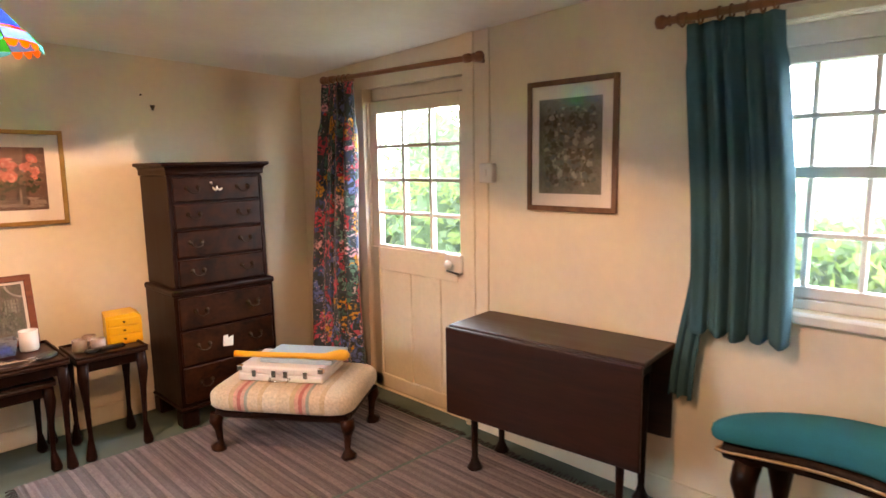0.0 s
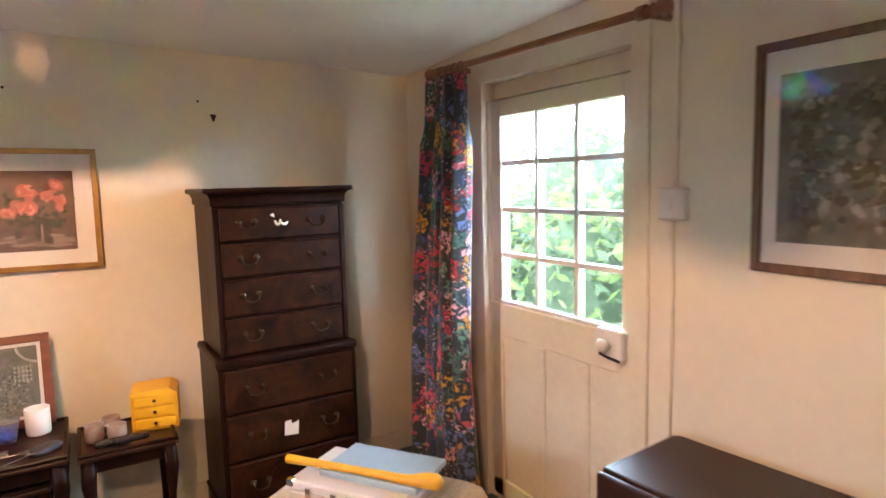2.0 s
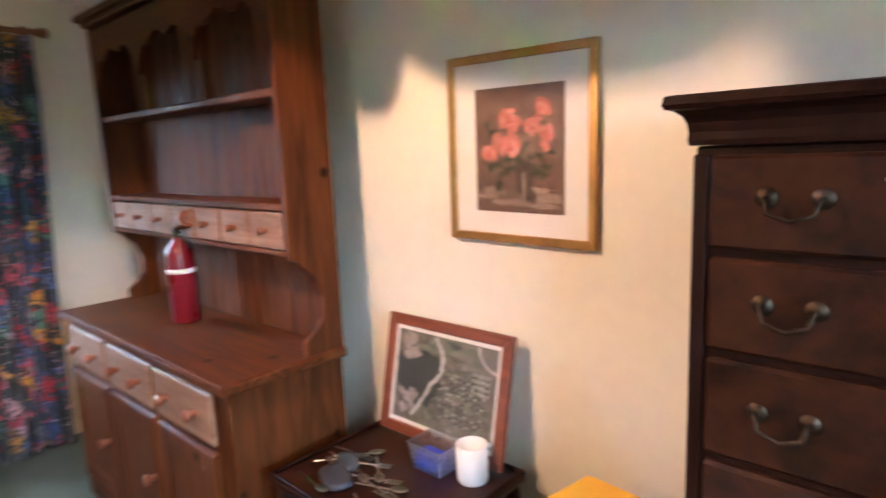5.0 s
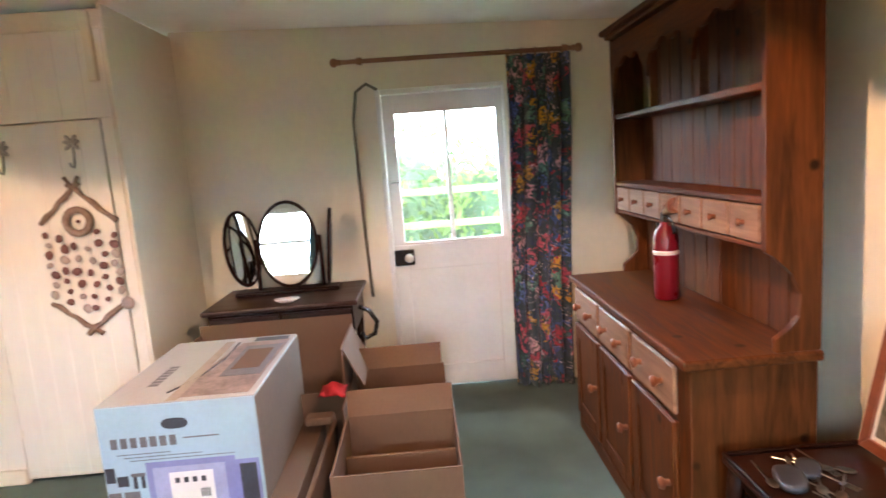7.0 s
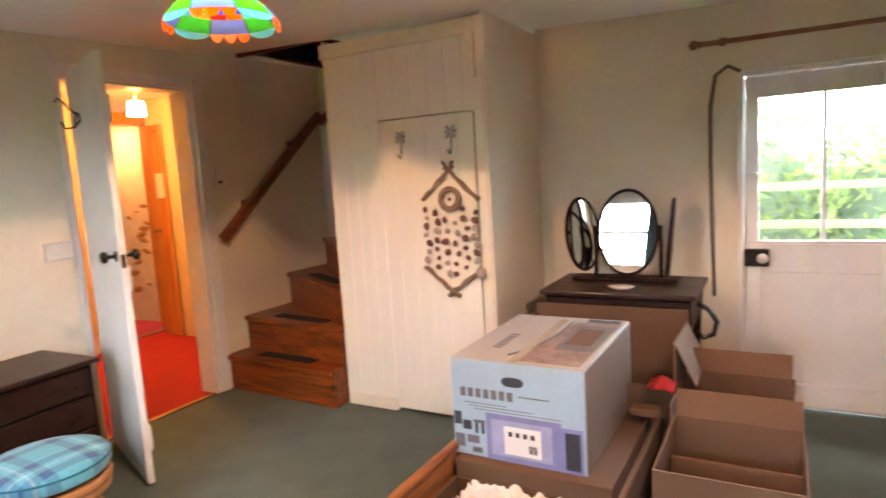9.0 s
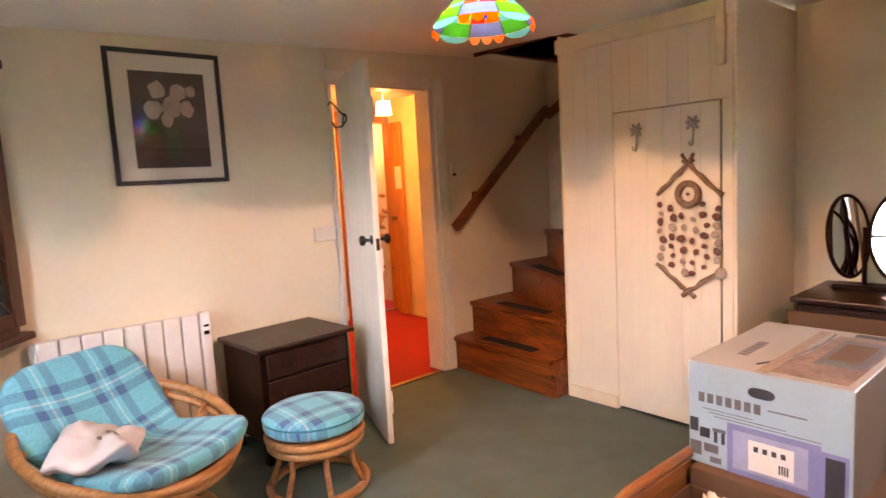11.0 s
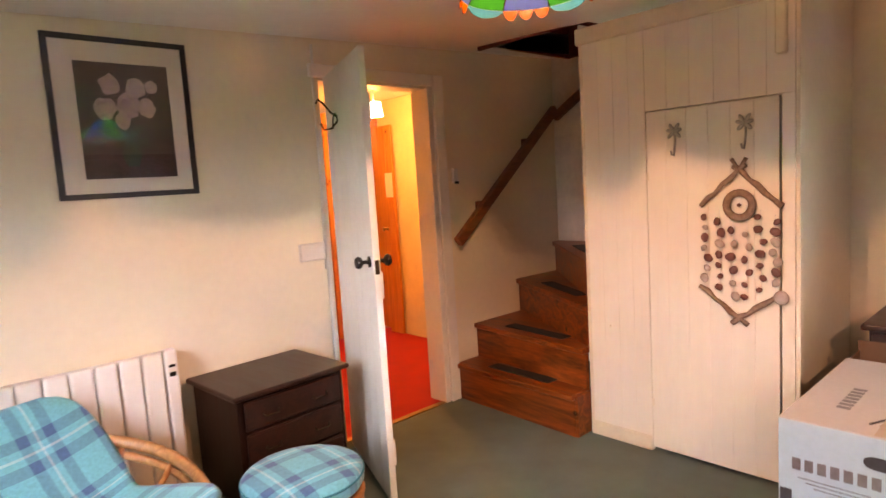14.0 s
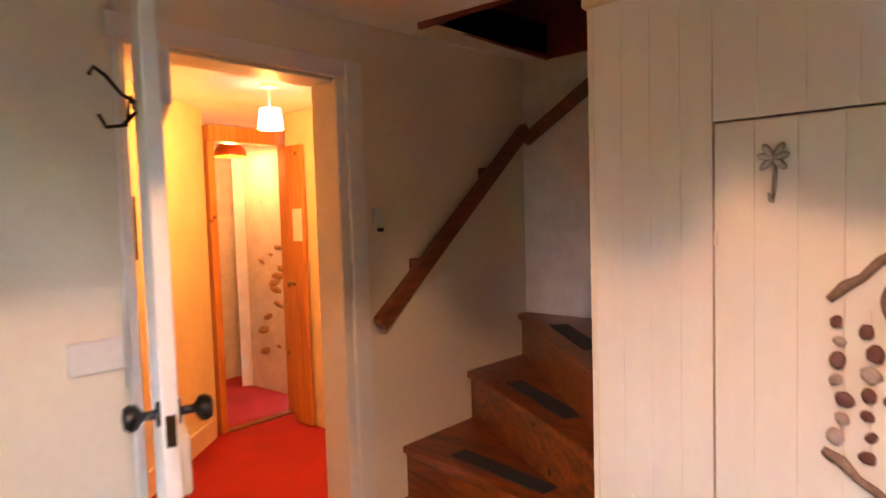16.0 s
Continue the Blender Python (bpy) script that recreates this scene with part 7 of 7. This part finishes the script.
def oval(y, z, ry, rz, turn, parent):
    m = Matrix.Translation((0, y, z)) @ Matrix.Rotation(turn, 4, 'Z') @ Matrix.Rotation(radians(-5.7), 4, 'Y')
    pts = [m @ Vector((0.0, ry * math.cos(2 * math.pi * k / 36), rz * math.sin(2 * math.pi * k / 36))) for k in range(36)]
    f = part("mirror_frame", tube(pts, 0.010, 8, closed=True), M_MAHOG, parent)
    bm_ = bmesh.new()
    bm_.faces.new([bm_.verts.new(m @ Vector((0.004, (ry - 0.002) * math.cos(2 * math.pi * k / 36), (rz - 0.002) * math.sin(2 * math.pi * k / 36)))) for k in range(36)])
    part("glass", bm_, M_MIRROR, f, "silvered mirror glass")
    bk = bmesh.new()
    bk.faces.new([bk.verts.new(m @ Vector((-0.006, ry * math.cos(2 * math.pi * k / 36), rz * math.sin(2 * math.pi * k / 36)))) for k in range(36)])
    part("back_board", bk, M_MAHOG, f)
    return f


oval(0.0, 0.262, 0.157, 0.228, radians(-2.5), tm)
oval(-0.245, 0.255, 0.115, 0.20, radians(58), tm)
oval(0.222, 0.235, 0.115, 0.20, radians(-84), tm)
for y in (-0.175, 0.172):
    part("post", tube([(0, y, 0.02), (0, y, 0.30)], 0.011, 10), M_MAHOG, tm)
solo("shell_dish", lathe([(0, 0.0), (0.03, 0.002), (0.06, 0.02), (0.057, 0.022), (0.03, 0.008), (0, 0.006)], 24), M_PILLOW, "small cream dish on the dressing table", "dish", m=Matrix.Translation((-0.96, 1.84, 0.7055)) @ Matrix.Diagonal((0.7, 1.1, 1, 1)))
solo("black_strap", tube([(-0.92, 2.20, 0.665), (-0.92, 2.25, 0.64), (-0.92, 2.285, 0.58), (-0.92, 2.27, 0.52), (-0.92, 2.225, 0.50), (-0.92, 2.203, 0.53)], 0.012, 8), M_BLACK, "black rolled strap hanging at the dressing table's edge", "strap")


# ---- cartons ----
def carton(name, lo, hi, m, walls, label, flaps=(), t=0.006):
    """An open carton; walls: heights of the -x, +x, -y, +y sides."""
    c = thing(name, m, label, "box")
    (x0, y0), (x1, y1) = lo, hi
    part("bottom", cube((x0, y0, 0), (x1, y1, t)), M_CARD, c)
    part("side", cube((x0, y0, t), (x0 + t, y1, walls[0])), M_CARD, c)
    part("side", cube((x1 - t, y0, t), (x1, y1, walls[1])), M_CARD, c)
    part("side", cube((x0 + t, y0, t), (x1 - t, y0 + t, walls[2])), M_CARDIN, c)
    part("side", cube((x0 + t, y1 - t, t), (x1 - t, y1, walls[3])), M_CARDIN, c)
    for a, b_, z, dirv, ln in flaps:
        a, b_ = Vector((*a, z)), Vector((*b_, z))
        e = Vector(dirv).normalized() * ln
        t_ = bmesh.new()
        t_.faces.new([t_.verts.new(q) for q in (a, b_, b_ + e * 0.98, a + e * 0.98)])
        t_.normal_update()
        bmesh.ops.solidify(t_, geom=t_.faces[:], thickness=0.005)
        part("flap", t_, M_CARDIN, c)
    return c


carton("tall_carton", (-0.86, 1.43), (-0.42, 2.17), Matrix.Translation((0, 0, 0)), (0.645, 0.42, 0.60, 0.60), "tall open brown cardboard carton before the dressing table", [((-0.84, 2.165), (-0.46, 2.165), 0.60, (0.0, 0.35, -0.75), 0.20)])
carton("open_carton", (-0.20, 2.20), (0.26, 2.62), Matrix.Identity(4), (0.40, 0.40, 0.40, 0.40), "open brown cardboard carton", [((-0.195, 2.205), (-0.195, 2.615), 0.40, (-0.25, 0.0, 0.9), 0.10)])
carton("open_carton", (-0.68, 2.18), (-0.215, 2.60), Matrix.Identity(4), (0.42, 0.36, 0.42, 0.36), "open brown cardboard carton with its flap up", [((-0.675, 2.19), (-0.675, 2.59), 0.42, (-0.3, 0.0, 0.8), 0.10)])
solo("loose_board", cube((-0.15, 2.215, 0.006), (-0.135, 2.61, 0.33), 0.001, m=Matrix.Translation((0.14, 0, 0.0))), M_CARDIN, "cardboard divider inside the carton", "cardboard")
# low wooden crate that holds the microwave carton
cr = thing("wooden_crate", Matrix.Identity(4), "low open crate with varnished orange-brown wooden rim", "crate")
M_CRATE = wood("orange_varnished_wood", (0.42, 0.16, 0.05), (0.22, 0.075, 0.025), 0, 0.35, 9, coat=0.3)
CX0, CX1, CYA, CYB = -0.50, 0.66, 1.46, 2.12
part("bottom", cube((CX0, CYA, 0.02), (CX1, CYB, 0.035)), M_CARD, cr)
for lo, hi in (((CX0, CYA, 0.035), (CX1, CYA + 0.02, 0.30)), ((CX0, CYB - 0.02, 0.035), (CX1, CYB, 0.30)), ((CX0, CYA + 0.0205, 0.035), (CX0 + 0.02, CYB - 0.0205, 0.30)), ((CX1 - 0.02, CYA + 0.0205, 0.035), (CX1, CYB - 0.0205, 0.26))):
    part("side", cube(lo, hi, 0.004), M_CARD if lo[1] > CYB - 0.03 else M_CRATE, cr)
part("rim", tube([(CX0, CYA + 0.01, 0.315), (CX1 - 0.08, CYA + 0.01, 0.325), (CX1 - 0.01, CYA + 0.012, 0.315), (CX1 + 0.01, CYA + 0.02, 0.27), (CX1 + 0.01, CYA + 0.025, 0.02)], 0.020, 10), M_CRATE, cr)
for x in (CX0 + 0.01, CX1 - 0.03):
    for y in (CYA + 0.01, CYB - 0.04):
        part("foot", cube((x, y, 0), (x + 0.03, y + 0.03, 0.0195), 0.003), M_CRATE, cr)
carton("packed_carton", (-0.46, 1.50), (0.24, 2.07), Matrix.Translation((0, 0, 0.0355)), (0.255, 0.255, 0.255, 0.255), "brown carton standing in the crate")
solo("carton_lid", cube((-0.46, 1.50, 0.291), (0.24, 2.07, 0.2965), 0.001), M_CARD, "closed brown carton lid under the microwave box", "box")
carton("packed_carton", (0.25, 1.50), (0.62, 2.07), Matrix.Translation((0, 0, 0.0355)), (0.2, 0.19, 0.2, 0.2), "half-full brown carton in the crate", [((0.615, 1.70), (0.615, 2.06), 0.19, (0.45, 0.1, 0.7), 0.17)])


def rag_fn(u, v):
    x, y = 0.28 + 0.22 * u, 1.58 + 0.34 * v
    return (x, y, 0.245 + 0.05 * noise.noise((u * 5, v * 5, 1)) + 0.03 * noise.noise((u * 13, v * 13, 4)))


solo("crumpled_paper", sheet(rag_fn, 30, 36, 0.002), M_PAPER, "crumpled white packing paper in the carton", "paper")
solo("dark_tin", cube((0.44, 1.60, 0.0415), (0.60, 1.86, 0.215), 0.01), M_KDARK, "dark tin among the packing", "tin")

# microwave carton with its print
ang_k = math.atan2(1.975 - 1.474, 0.233 - 0.189) - math.pi / 2
KM = Matrix.Translation((0.193, 1.474, 0.298)) @ Matrix.Rotation(ang_k + radians(5), 4, 'Z')
kb = thing("microwave_carton", KM, "pale blue and white printed microwave oven carton, taped shut", "box")
KW, KD, KH = 0.505, 0.685, 0.367
part("body", cube((-KD, 0, 0), (0, KW, KH), 0.002), M_KBLUE, kb)
part("top_panel", cube((-KD + 0.001, 0.001, KH + 0.0005), (-0.001, KW - 0.001, KH + 0.004), 0.001), M_KTOP, kb, "greyish white printed top")
# beige printed side, its colour darkened for the shade on that side
part("right_side", cube((-KD + 0.002, KW + 0.0003, 0.002), (-0.002, KW + 0.002, KH - 0.002)), mat("shaded_beige_print", (0.20, 0.155, 0.125), 0.5, scale=6, vary=0.12, bump=0.03), kb)


def flat(name, y0, y1, z0, z1, material, lift=0.001):
    return part(name, cube((0.0003, y0, z0), (lift, y1, z1)), material, kb)


flat("oven_picture", 0.135, 0.42, 0.0, 0.175, M_KLILAC, 0.0012)
flat("oven_door_picture", 0.155, 0.385, 0.02, 0.155, mat("pale_lilac_print", (0.36, 0.38, 0.58), 0.5, bump=0.02), 0.0018)
flat("spec_label", 0.205, 0.345, 0.03, 0.135, M_PAPER, 0.0024)
for k in range(4):
    flat("pictogram", 0.222 + 0.028 * k, 0.237 + 0.028 * k, 0.098, 0.116, M_KDARK, 0.003)
for k in range(4):
    flat("print_bar", 0.30 + 0.008 * k, 0.305 + 0.008 * k, 0.045, 0.075, M_KDARK, 0.003)
flat("control_picture", 0.42, 0.495, 0.0, 0.16, M_KLILAC, 0.0014)
flat("control_panel_picture", 0.432, 0.485, 0.012, 0.145, M_KDARK, 0.002)
for y, z, w, h in ((0.005, 0.115, 0.03, 0.05), (0.04, 0.10, 0.035, 0.035), (0.085, 0.13, 0.045, 0.012), (0.09, 0.09, 0.012, 0.04), (0.115, 0.09, 0.012, 0.04), (0.055, 0.05, 0.05, 0.03), (0.075, 0.015, 0.04, 0.02), (0.005, 0.03, 0.04, 0.05)):
    flat("kitchen_print", y, y + w, z, z + h, M_KDARK if w < 0.04 else M_KGREY, 0.0012)
for k in range(3):
    flat("print_line", 0.05 + 0.02 * k, 0.22 + 0.1 * k, 0.205 - 0.011 * k, 0.2075 - 0.011 * k, M_KGREY, 0.001)
flat("model_line", 0.265, 0.38, 0.247, 0.2515, M_KGREY, 0.001)
# the maker's mark as plain bars
for k in range(7):
    y = 0.036 + 0.031 * k
    flat("mark_bar", y, y + 0.021, 0.228, 0.262, M_KGREY, 0.0012)
# hand hole as a flat oval, the shade inside it put into dark colour
hole = bmesh.new()
hole.faces.new([hole.verts.new((0.0016, 0.245 + 0.042 * math.copysign(abs(math.cos(a)) ** 0.6, math.cos(a)), 0.30 + 0.018 * math.sin(a))) for a in [2 * math.pi * k / 24 for k in range(24)]])
part("hand_hole", hole, M_KDARK, kb)
TZK = KH + 0.0042
part("top_picture", prism([(-0.60, 0.30), (-0.08, 0.22), (-0.03, 0.26), (-0.03, 0.48), (-0.62, 0.49)], TZK, TZK + 0.0008), M_KMUTE, kb)
part("top_oven_picture", cube((-0.55, 0.33, TZK + 0.001), (-0.20, 0.475, TZK + 0.0016)), M_KGREY, kb)
part("top_oven_window", cube((-0.50, 0.35, TZK + 0.0018), (-0.27, 0.45, TZK + 0.0024)), M_CARD, kb)
part("top_dark_panel", cube((-0.665, 0.34, TZK + 0.0004), (-0.615, 0.48, TZK + 0.001)), M_KDARK, kb)
part("swoosh", tube([(-0.62, 0.28, TZK), (-0.4, 0.29, TZK), (-0.2, 0.255, TZK), (-0.08, 0.20, TZK)], 0.004, 5), M_KDARK, kb)
for k in range(7):
    part("top_mark_bar", cube((-0.36 + 0.03 * k, 0.10, TZK), (-0.340 + 0.03 * k, 0.135, TZK + 0.0006)), M_KGREY, kb)
part("tape", cube((-0.63, 0.225, TZK + 0.003), (0.0, 0.262, TZK + 0.0034)), mat("clear_tape", (0.50, 0.43, 0.36), 0.2, bump=0.02), kb)
# small things between the cartons
solo("red_cloth", sheet(lambda u, v: (-0.47 + 0.13 * u + 0.02 * v, 2.07 + 0.11 * v, 0.435 + 0.04 * math.sin(3 * u) * math.sin(3 * v) + 0.01 * noise.noise((u * 6, v * 6, 0))), 16, 16, 0.004), mat("red_cloth", (0.45, 0.015, 0.02), 0.9), "red cloth lying on the carton's edge", "cloth")
solo("packet", cube((-0.34, 2.02, 0.34), (-0.27, 2.13, 0.372), 0.006, m=None), M_CARDIN, "small brown packet on the carton", "packet")

# ---- small things on the side tables ----
mug = thing("white_mug", Matrix.Translation((0.965, 3.615, 0.5155)) @ Matrix.Rotation(radians(80), 4, 'Z'), "plain white mug on the side table", "mug")
part("cup", lathe([(0, 0.0), (0.036, 0.0), (0.039, 0.006), (0.040, 0.095), (0.036, 0.095), (0.035, 0.01), (0, 0.008)], 24), M_PLASTIC, mug)
part("mug_handle", tube([(0.039, 0, 0.075), (0.062, 0, 0.07), (0.065, 0, 0.04), (0.04, 0, 0.02)], 0.006, 8), M_PLASTIC, mug)
tub = thing("plastic_tub", Matrix.Translation((0.855, 3.60, 0.5155)), "clear plastic tub with a blue packet", "tub")
part("tub_body", lathe([(0, 0.0), (0.75, 0.0), (0.95, 0.07), (1.0, 0.072), (0.98, 0.074), (0.9, 0.07), (0.72, 0.004), (0, 0.004)], 4, m=Matrix.Diagonal((0.085, 0.065, 1, 1)) @ Matrix.Rotation(radians(45), 4, 'Z'), smooth=False), glass_mat("clear_plastic", (0.86, 0.88, 0.95), 0.15, veil=0.28), tub)
part("blue_packet", cube((-0.045, -0.03, 0.008), (0.035, 0.02, 0.045), 0.005), mat("blue_wrap", (0.05, 0.08, 0.55), 0.4), tub)
rr = random.Random(12)
for k in range(16):
    x, y, a = rr.uniform(0.62, 0.95), rr.uniform(3.35, 3.52), rr.uniform(-0.7, 0.9)
    c = Matrix.Translation((x, y, 0.519 + 0.0035 * (k % 3))) @ Matrix.Rotation(a, 4, 'Z')
    sp = thing("spoon" if k % 2 else "fork", c, "tarnished piece of cutlery loose on the table", "cutlery", group="loose cutlery")
    part("stem", cube((-0.07, -0.003, 0), (0.03, 0.003, 0.0025), 0.001), M_PEWTER, sp)
    if k % 2:
        part("bowl", lathe([(0, 0), (0.7, 0.001), (1, 0.005), (0.95, 0.006), (0, 0.0025)], 14, m=Matrix.Translation((0.048, 0, 0)) @ Matrix.Diagonal((0.023, 0.013, 1, 1))), M_PEWTER, sp)
    else:
        part("bridge", cube((0.0302, -0.010, 0), (0.04, 0.010, 0.0025), 0.001), M_PEWTER, sp)
        for q in (-0.0085, -0.003, 0.0025, 0.0075):
            part("tine", cube((0.0402, q, 0.0003), (0.072, q + 0.002, 0.002)), M_PEWTER, sp)
for x, y, s in ((0.70, 3.40, 0.02), (0.66, 3.47, 0.016), (0.99, 3.42, 0.018)):
    solo("dark_pouch", cushion(s * 3.0, s * 1.8, 0, s, 3.0, 0.004, 20, 10), M_KDARK, "small dark leather pouch on the table", "pouch", m=Matrix.Translation((x, y, 0.5155)) @ Matrix.Rotation(x * 4, 4, 'Z'), smooth=True)
yb = thing("drawer_box", Matrix.Translation((1.345, 3.53, 0.4955)) @ Matrix.Rotation(radians(-10), 4, 'Z') @ Matrix.Diagonal((1.05, 1, 0.87, 1)), "bright yellow plastic box of three small drawers", "box")
part("shell", prism([(-0.075, 0.0), (0.075, 0.0), (0.075, 0.15), (0.05, 0.172), (-0.075, 0.165)], -0.075, 0.075, m=pose(0, 0, 0, 90)), M_YELLOW, yb)
for k in range(3):
    q = part("drawer", cube((-0.068, -0.081, 0.008 + 0.049 * k), (0.068, -0.0752, 0.053 + 0.049 * k), 0.004), M_YELLOW, yb)
    part("pull", lathe([(0.006, 0), (0.005, 0.006), (0, 0.008)], 10, m=pose(0.0, -0.081, 0.03 + 0.049 * k, 90)), M_DARKBRASS, q)
for k, (x, y) in enumerate(((1.135, 3.47), (1.205, 3.43), (1.19, 3.52))):
    mg = thing("small_mug", Matrix.Translation((x, y, 0.4955)) @ Matrix.Rotation(k * 1.7, 4, 'Z'), "small grey-brown pottery mug", "mug", group="pottery mugs")
    part("cup", lathe([(0, 0), (0.028, 0), (0.032, 0.01), (0.031, 0.06), (0.028, 0.06), (0.028, 0.008), (0, 0.006)], 20), mat("stoneware", (0.30, 0.22, 0.18), 0.5, vary=0.2), mg)
    part("mug_handle", tube([(0.031, 0, 0.048), (0.048, 0, 0.045), (0.05, 0, 0.025), (0.031, 0, 0.015)], 0.004, 6), M_SHELLW, mg)
solo("black_pen_case", cube((1.13, 3.35, 0.5075), (1.30, 3.385, 0.527), 0.006), M_BLACK, "long black case on the small side table", "case")

# ---- out of doors ----
solo("ground", cube((-80, -80, -0.6), (80, 80, -0.32)), M_GRASS, "rough meadow grass around the cottage", kind="structure")


def bank(name, pts, label, seed, count, size, spread, mats):
    """A hedge or bank as a ridge of many small leaves round a dark core."""
    h = thing(name, Matrix.Identity(4), label, "hedge")
    rr = random.Random(seed)
    core = bmesh.new()
    for x, y, r, z in pts:
        t_ = bmesh.new()
        bmesh.ops.create_icosphere(t_, subdivisions=2, radius=1)
        for v in t_.verts:
            v.co = Vector((x + v.co.x * r * 0.72, y + v.co.y * r * 0.72, -0.32 + max(0, v.co.z) * z * 0.85)) + 0.12 * r * Vector((noise.noise(v.co * 3), noise.noise(v.co * 3 + Vector((5, 0, 0))), 0))
        merge(core, t_)
    part("core", core, M_LEAF, h)
    for mi, m_ in enumerate(mats):
        verts, faces = [], []
        for _ in range(count // len(mats)):
            x, y, r, z = pts[rr.randrange(len(pts))]
            a, e = rr.uniform(0, 2 * math.pi), rr.uniform(0.0, 1.0)
            d_ = Vector((math.cos(a) * math.sqrt(1 - e * e), math.sin(a) * math.sqrt(1 - e * e), e))
            k = rr.uniform(0.72, 1.1)
            c = Vector((x + d_.x * r * k, y + d_.y * r * k, -0.32 + d_.z * z * k))
            n1 = Vector((rr.uniform(-1, 1), rr.uniform(-1, 1), rr.uniform(-1, 1))).normalized()
            n2 = n1.orthogonal().normalized()
            s = size * rr.uniform(0.6, 1.3)
            i = len(verts)
            verts += [c - n1 * s, c + n2 * s * 0.45, c + n1 * s, c - n2 * s * 0.45]
            faces.append((i, i + 1, i + 2, i + 3))
        me = bpy.data.meshes.new("leaves")
        me.from_pydata([tuple(v) for v in verts], [], faces)
        me.materials.append(m_)
        o = new("leaves", me)
        o.parent = h
        o["kind"] = "stuff"
    return h


bank("hedge", [(5.4, 2.2, 0.9, 1.6), (5.8, 3.4, 1.0, 2.15), (6.2, 4.6, 1.1, 2.5), (6.6, 5.8, 1.2, 2.7), (7.2, 7.2, 1.4, 2.9), (5.6, 1.2, 0.7, 1.25), (4.9, 5.0, 0.8, 1.6), (4.6, 6.2, 0.9, 2.0), (5.4, 7.6, 1.2, 2.4), (4.2, 7.4, 1.0, 2.3)], "overgrown green garden hedge", 2, 14000, 0.075, 1, [M_LEAF, M_LEAFL])
bank("meadow_bank", [(5.2, -0.2, 0.8, 0.95), (5.4, -1.3, 0.9, 1.0), (6.2, -2.6, 1.1, 1.05), (5.6, 0.6, 0.7, 1.0), (7.0, -4.0, 1.3, 1.1)], "tall meadow growth below the window", 6, 8000, 0.10, 1, [M_LEAFL, M_LEAF])
bank("hedge", [(-5.2, 1.2, 0.9, 2.3), (-5.6, 2.4, 1.0, 2.15), (-5.4, 3.4, 0.9, 1.9), (-5.6, 4.4, 0.9, 1.7), (-5.6, 0.0, 1.0, 2.4)], "bright green hedge behind the cottage", 9, 8000, 0.08, 1, [M_LEAFL, M_LEAF])
solo("fallen_branch", tube([(4.1, 3.35, 1.35), (4.05, 3.05, 1.12), (4.0, 2.75, 0.9), (3.95, 2.45, 0.4), (3.95, 2.40, -0.33)], [0.035, 0.04, 0.05, 0.05, 0.055], 8), M_BARK, "pale leaning branch outside the glazed door", "branch")
fn_ = thing("rail_fence", Matrix.Identity(4), "low wooden rail fence behind the back door", "fence")
for z in (0.15, 0.45, 0.75, 1.05):
    part("fence_rail", cube((-3.42, 0.5, z), (-3.38, 5.0, z + 0.06), 0.005), mat("mossy_rail", (0.22, 0.28, 0.10), 0.9), fn_)
for y in (0.6, 2.0, 3.5, 4.9):
    part("fence_post", cube((-3.5, y, -0.33), (-3.421, y + 0.08, 1.2), 0.006), M_BARK, fn_)
solo("hill", lathe([(0, 7.0), (14, 5.6), (26, 3.0), (38, 0.0), (40, -0.6)], 40, m=Matrix.Translation((46, -16, -0.5)) @ Matrix.Diagonal((0.5, 1.0, 0.62, 1))), mat("hazy_field", (0.34, 0.36, 0.20), 0.95, scale=0.4, vary=0.2, bump=0.2), "pale distant field sloping up", "hill", kind="structure")
M_SKYGLOW = glow("bright_overcast_sky", (0.76, 0.90, 1.0), 14.0)
b = bmesh.new()
lo_, hi_ = [], []
for k in range(48):
    a = 2 * math.pi * k / 48
    lo_.append(b.verts.new((75 * math.cos(a), 75 * math.sin(a), -2)))
    hi_.append(b.verts.new((75 * math.cos(a), 75 * math.sin(a), 65)))
for k in range(48):
    b.faces.new((lo_[k], hi_[k], hi_[(k + 1) % 48], lo_[(k + 1) % 48]))
solo("backdrop", b, M_SKYGLOW, "bright overcast sky", kind="structure")
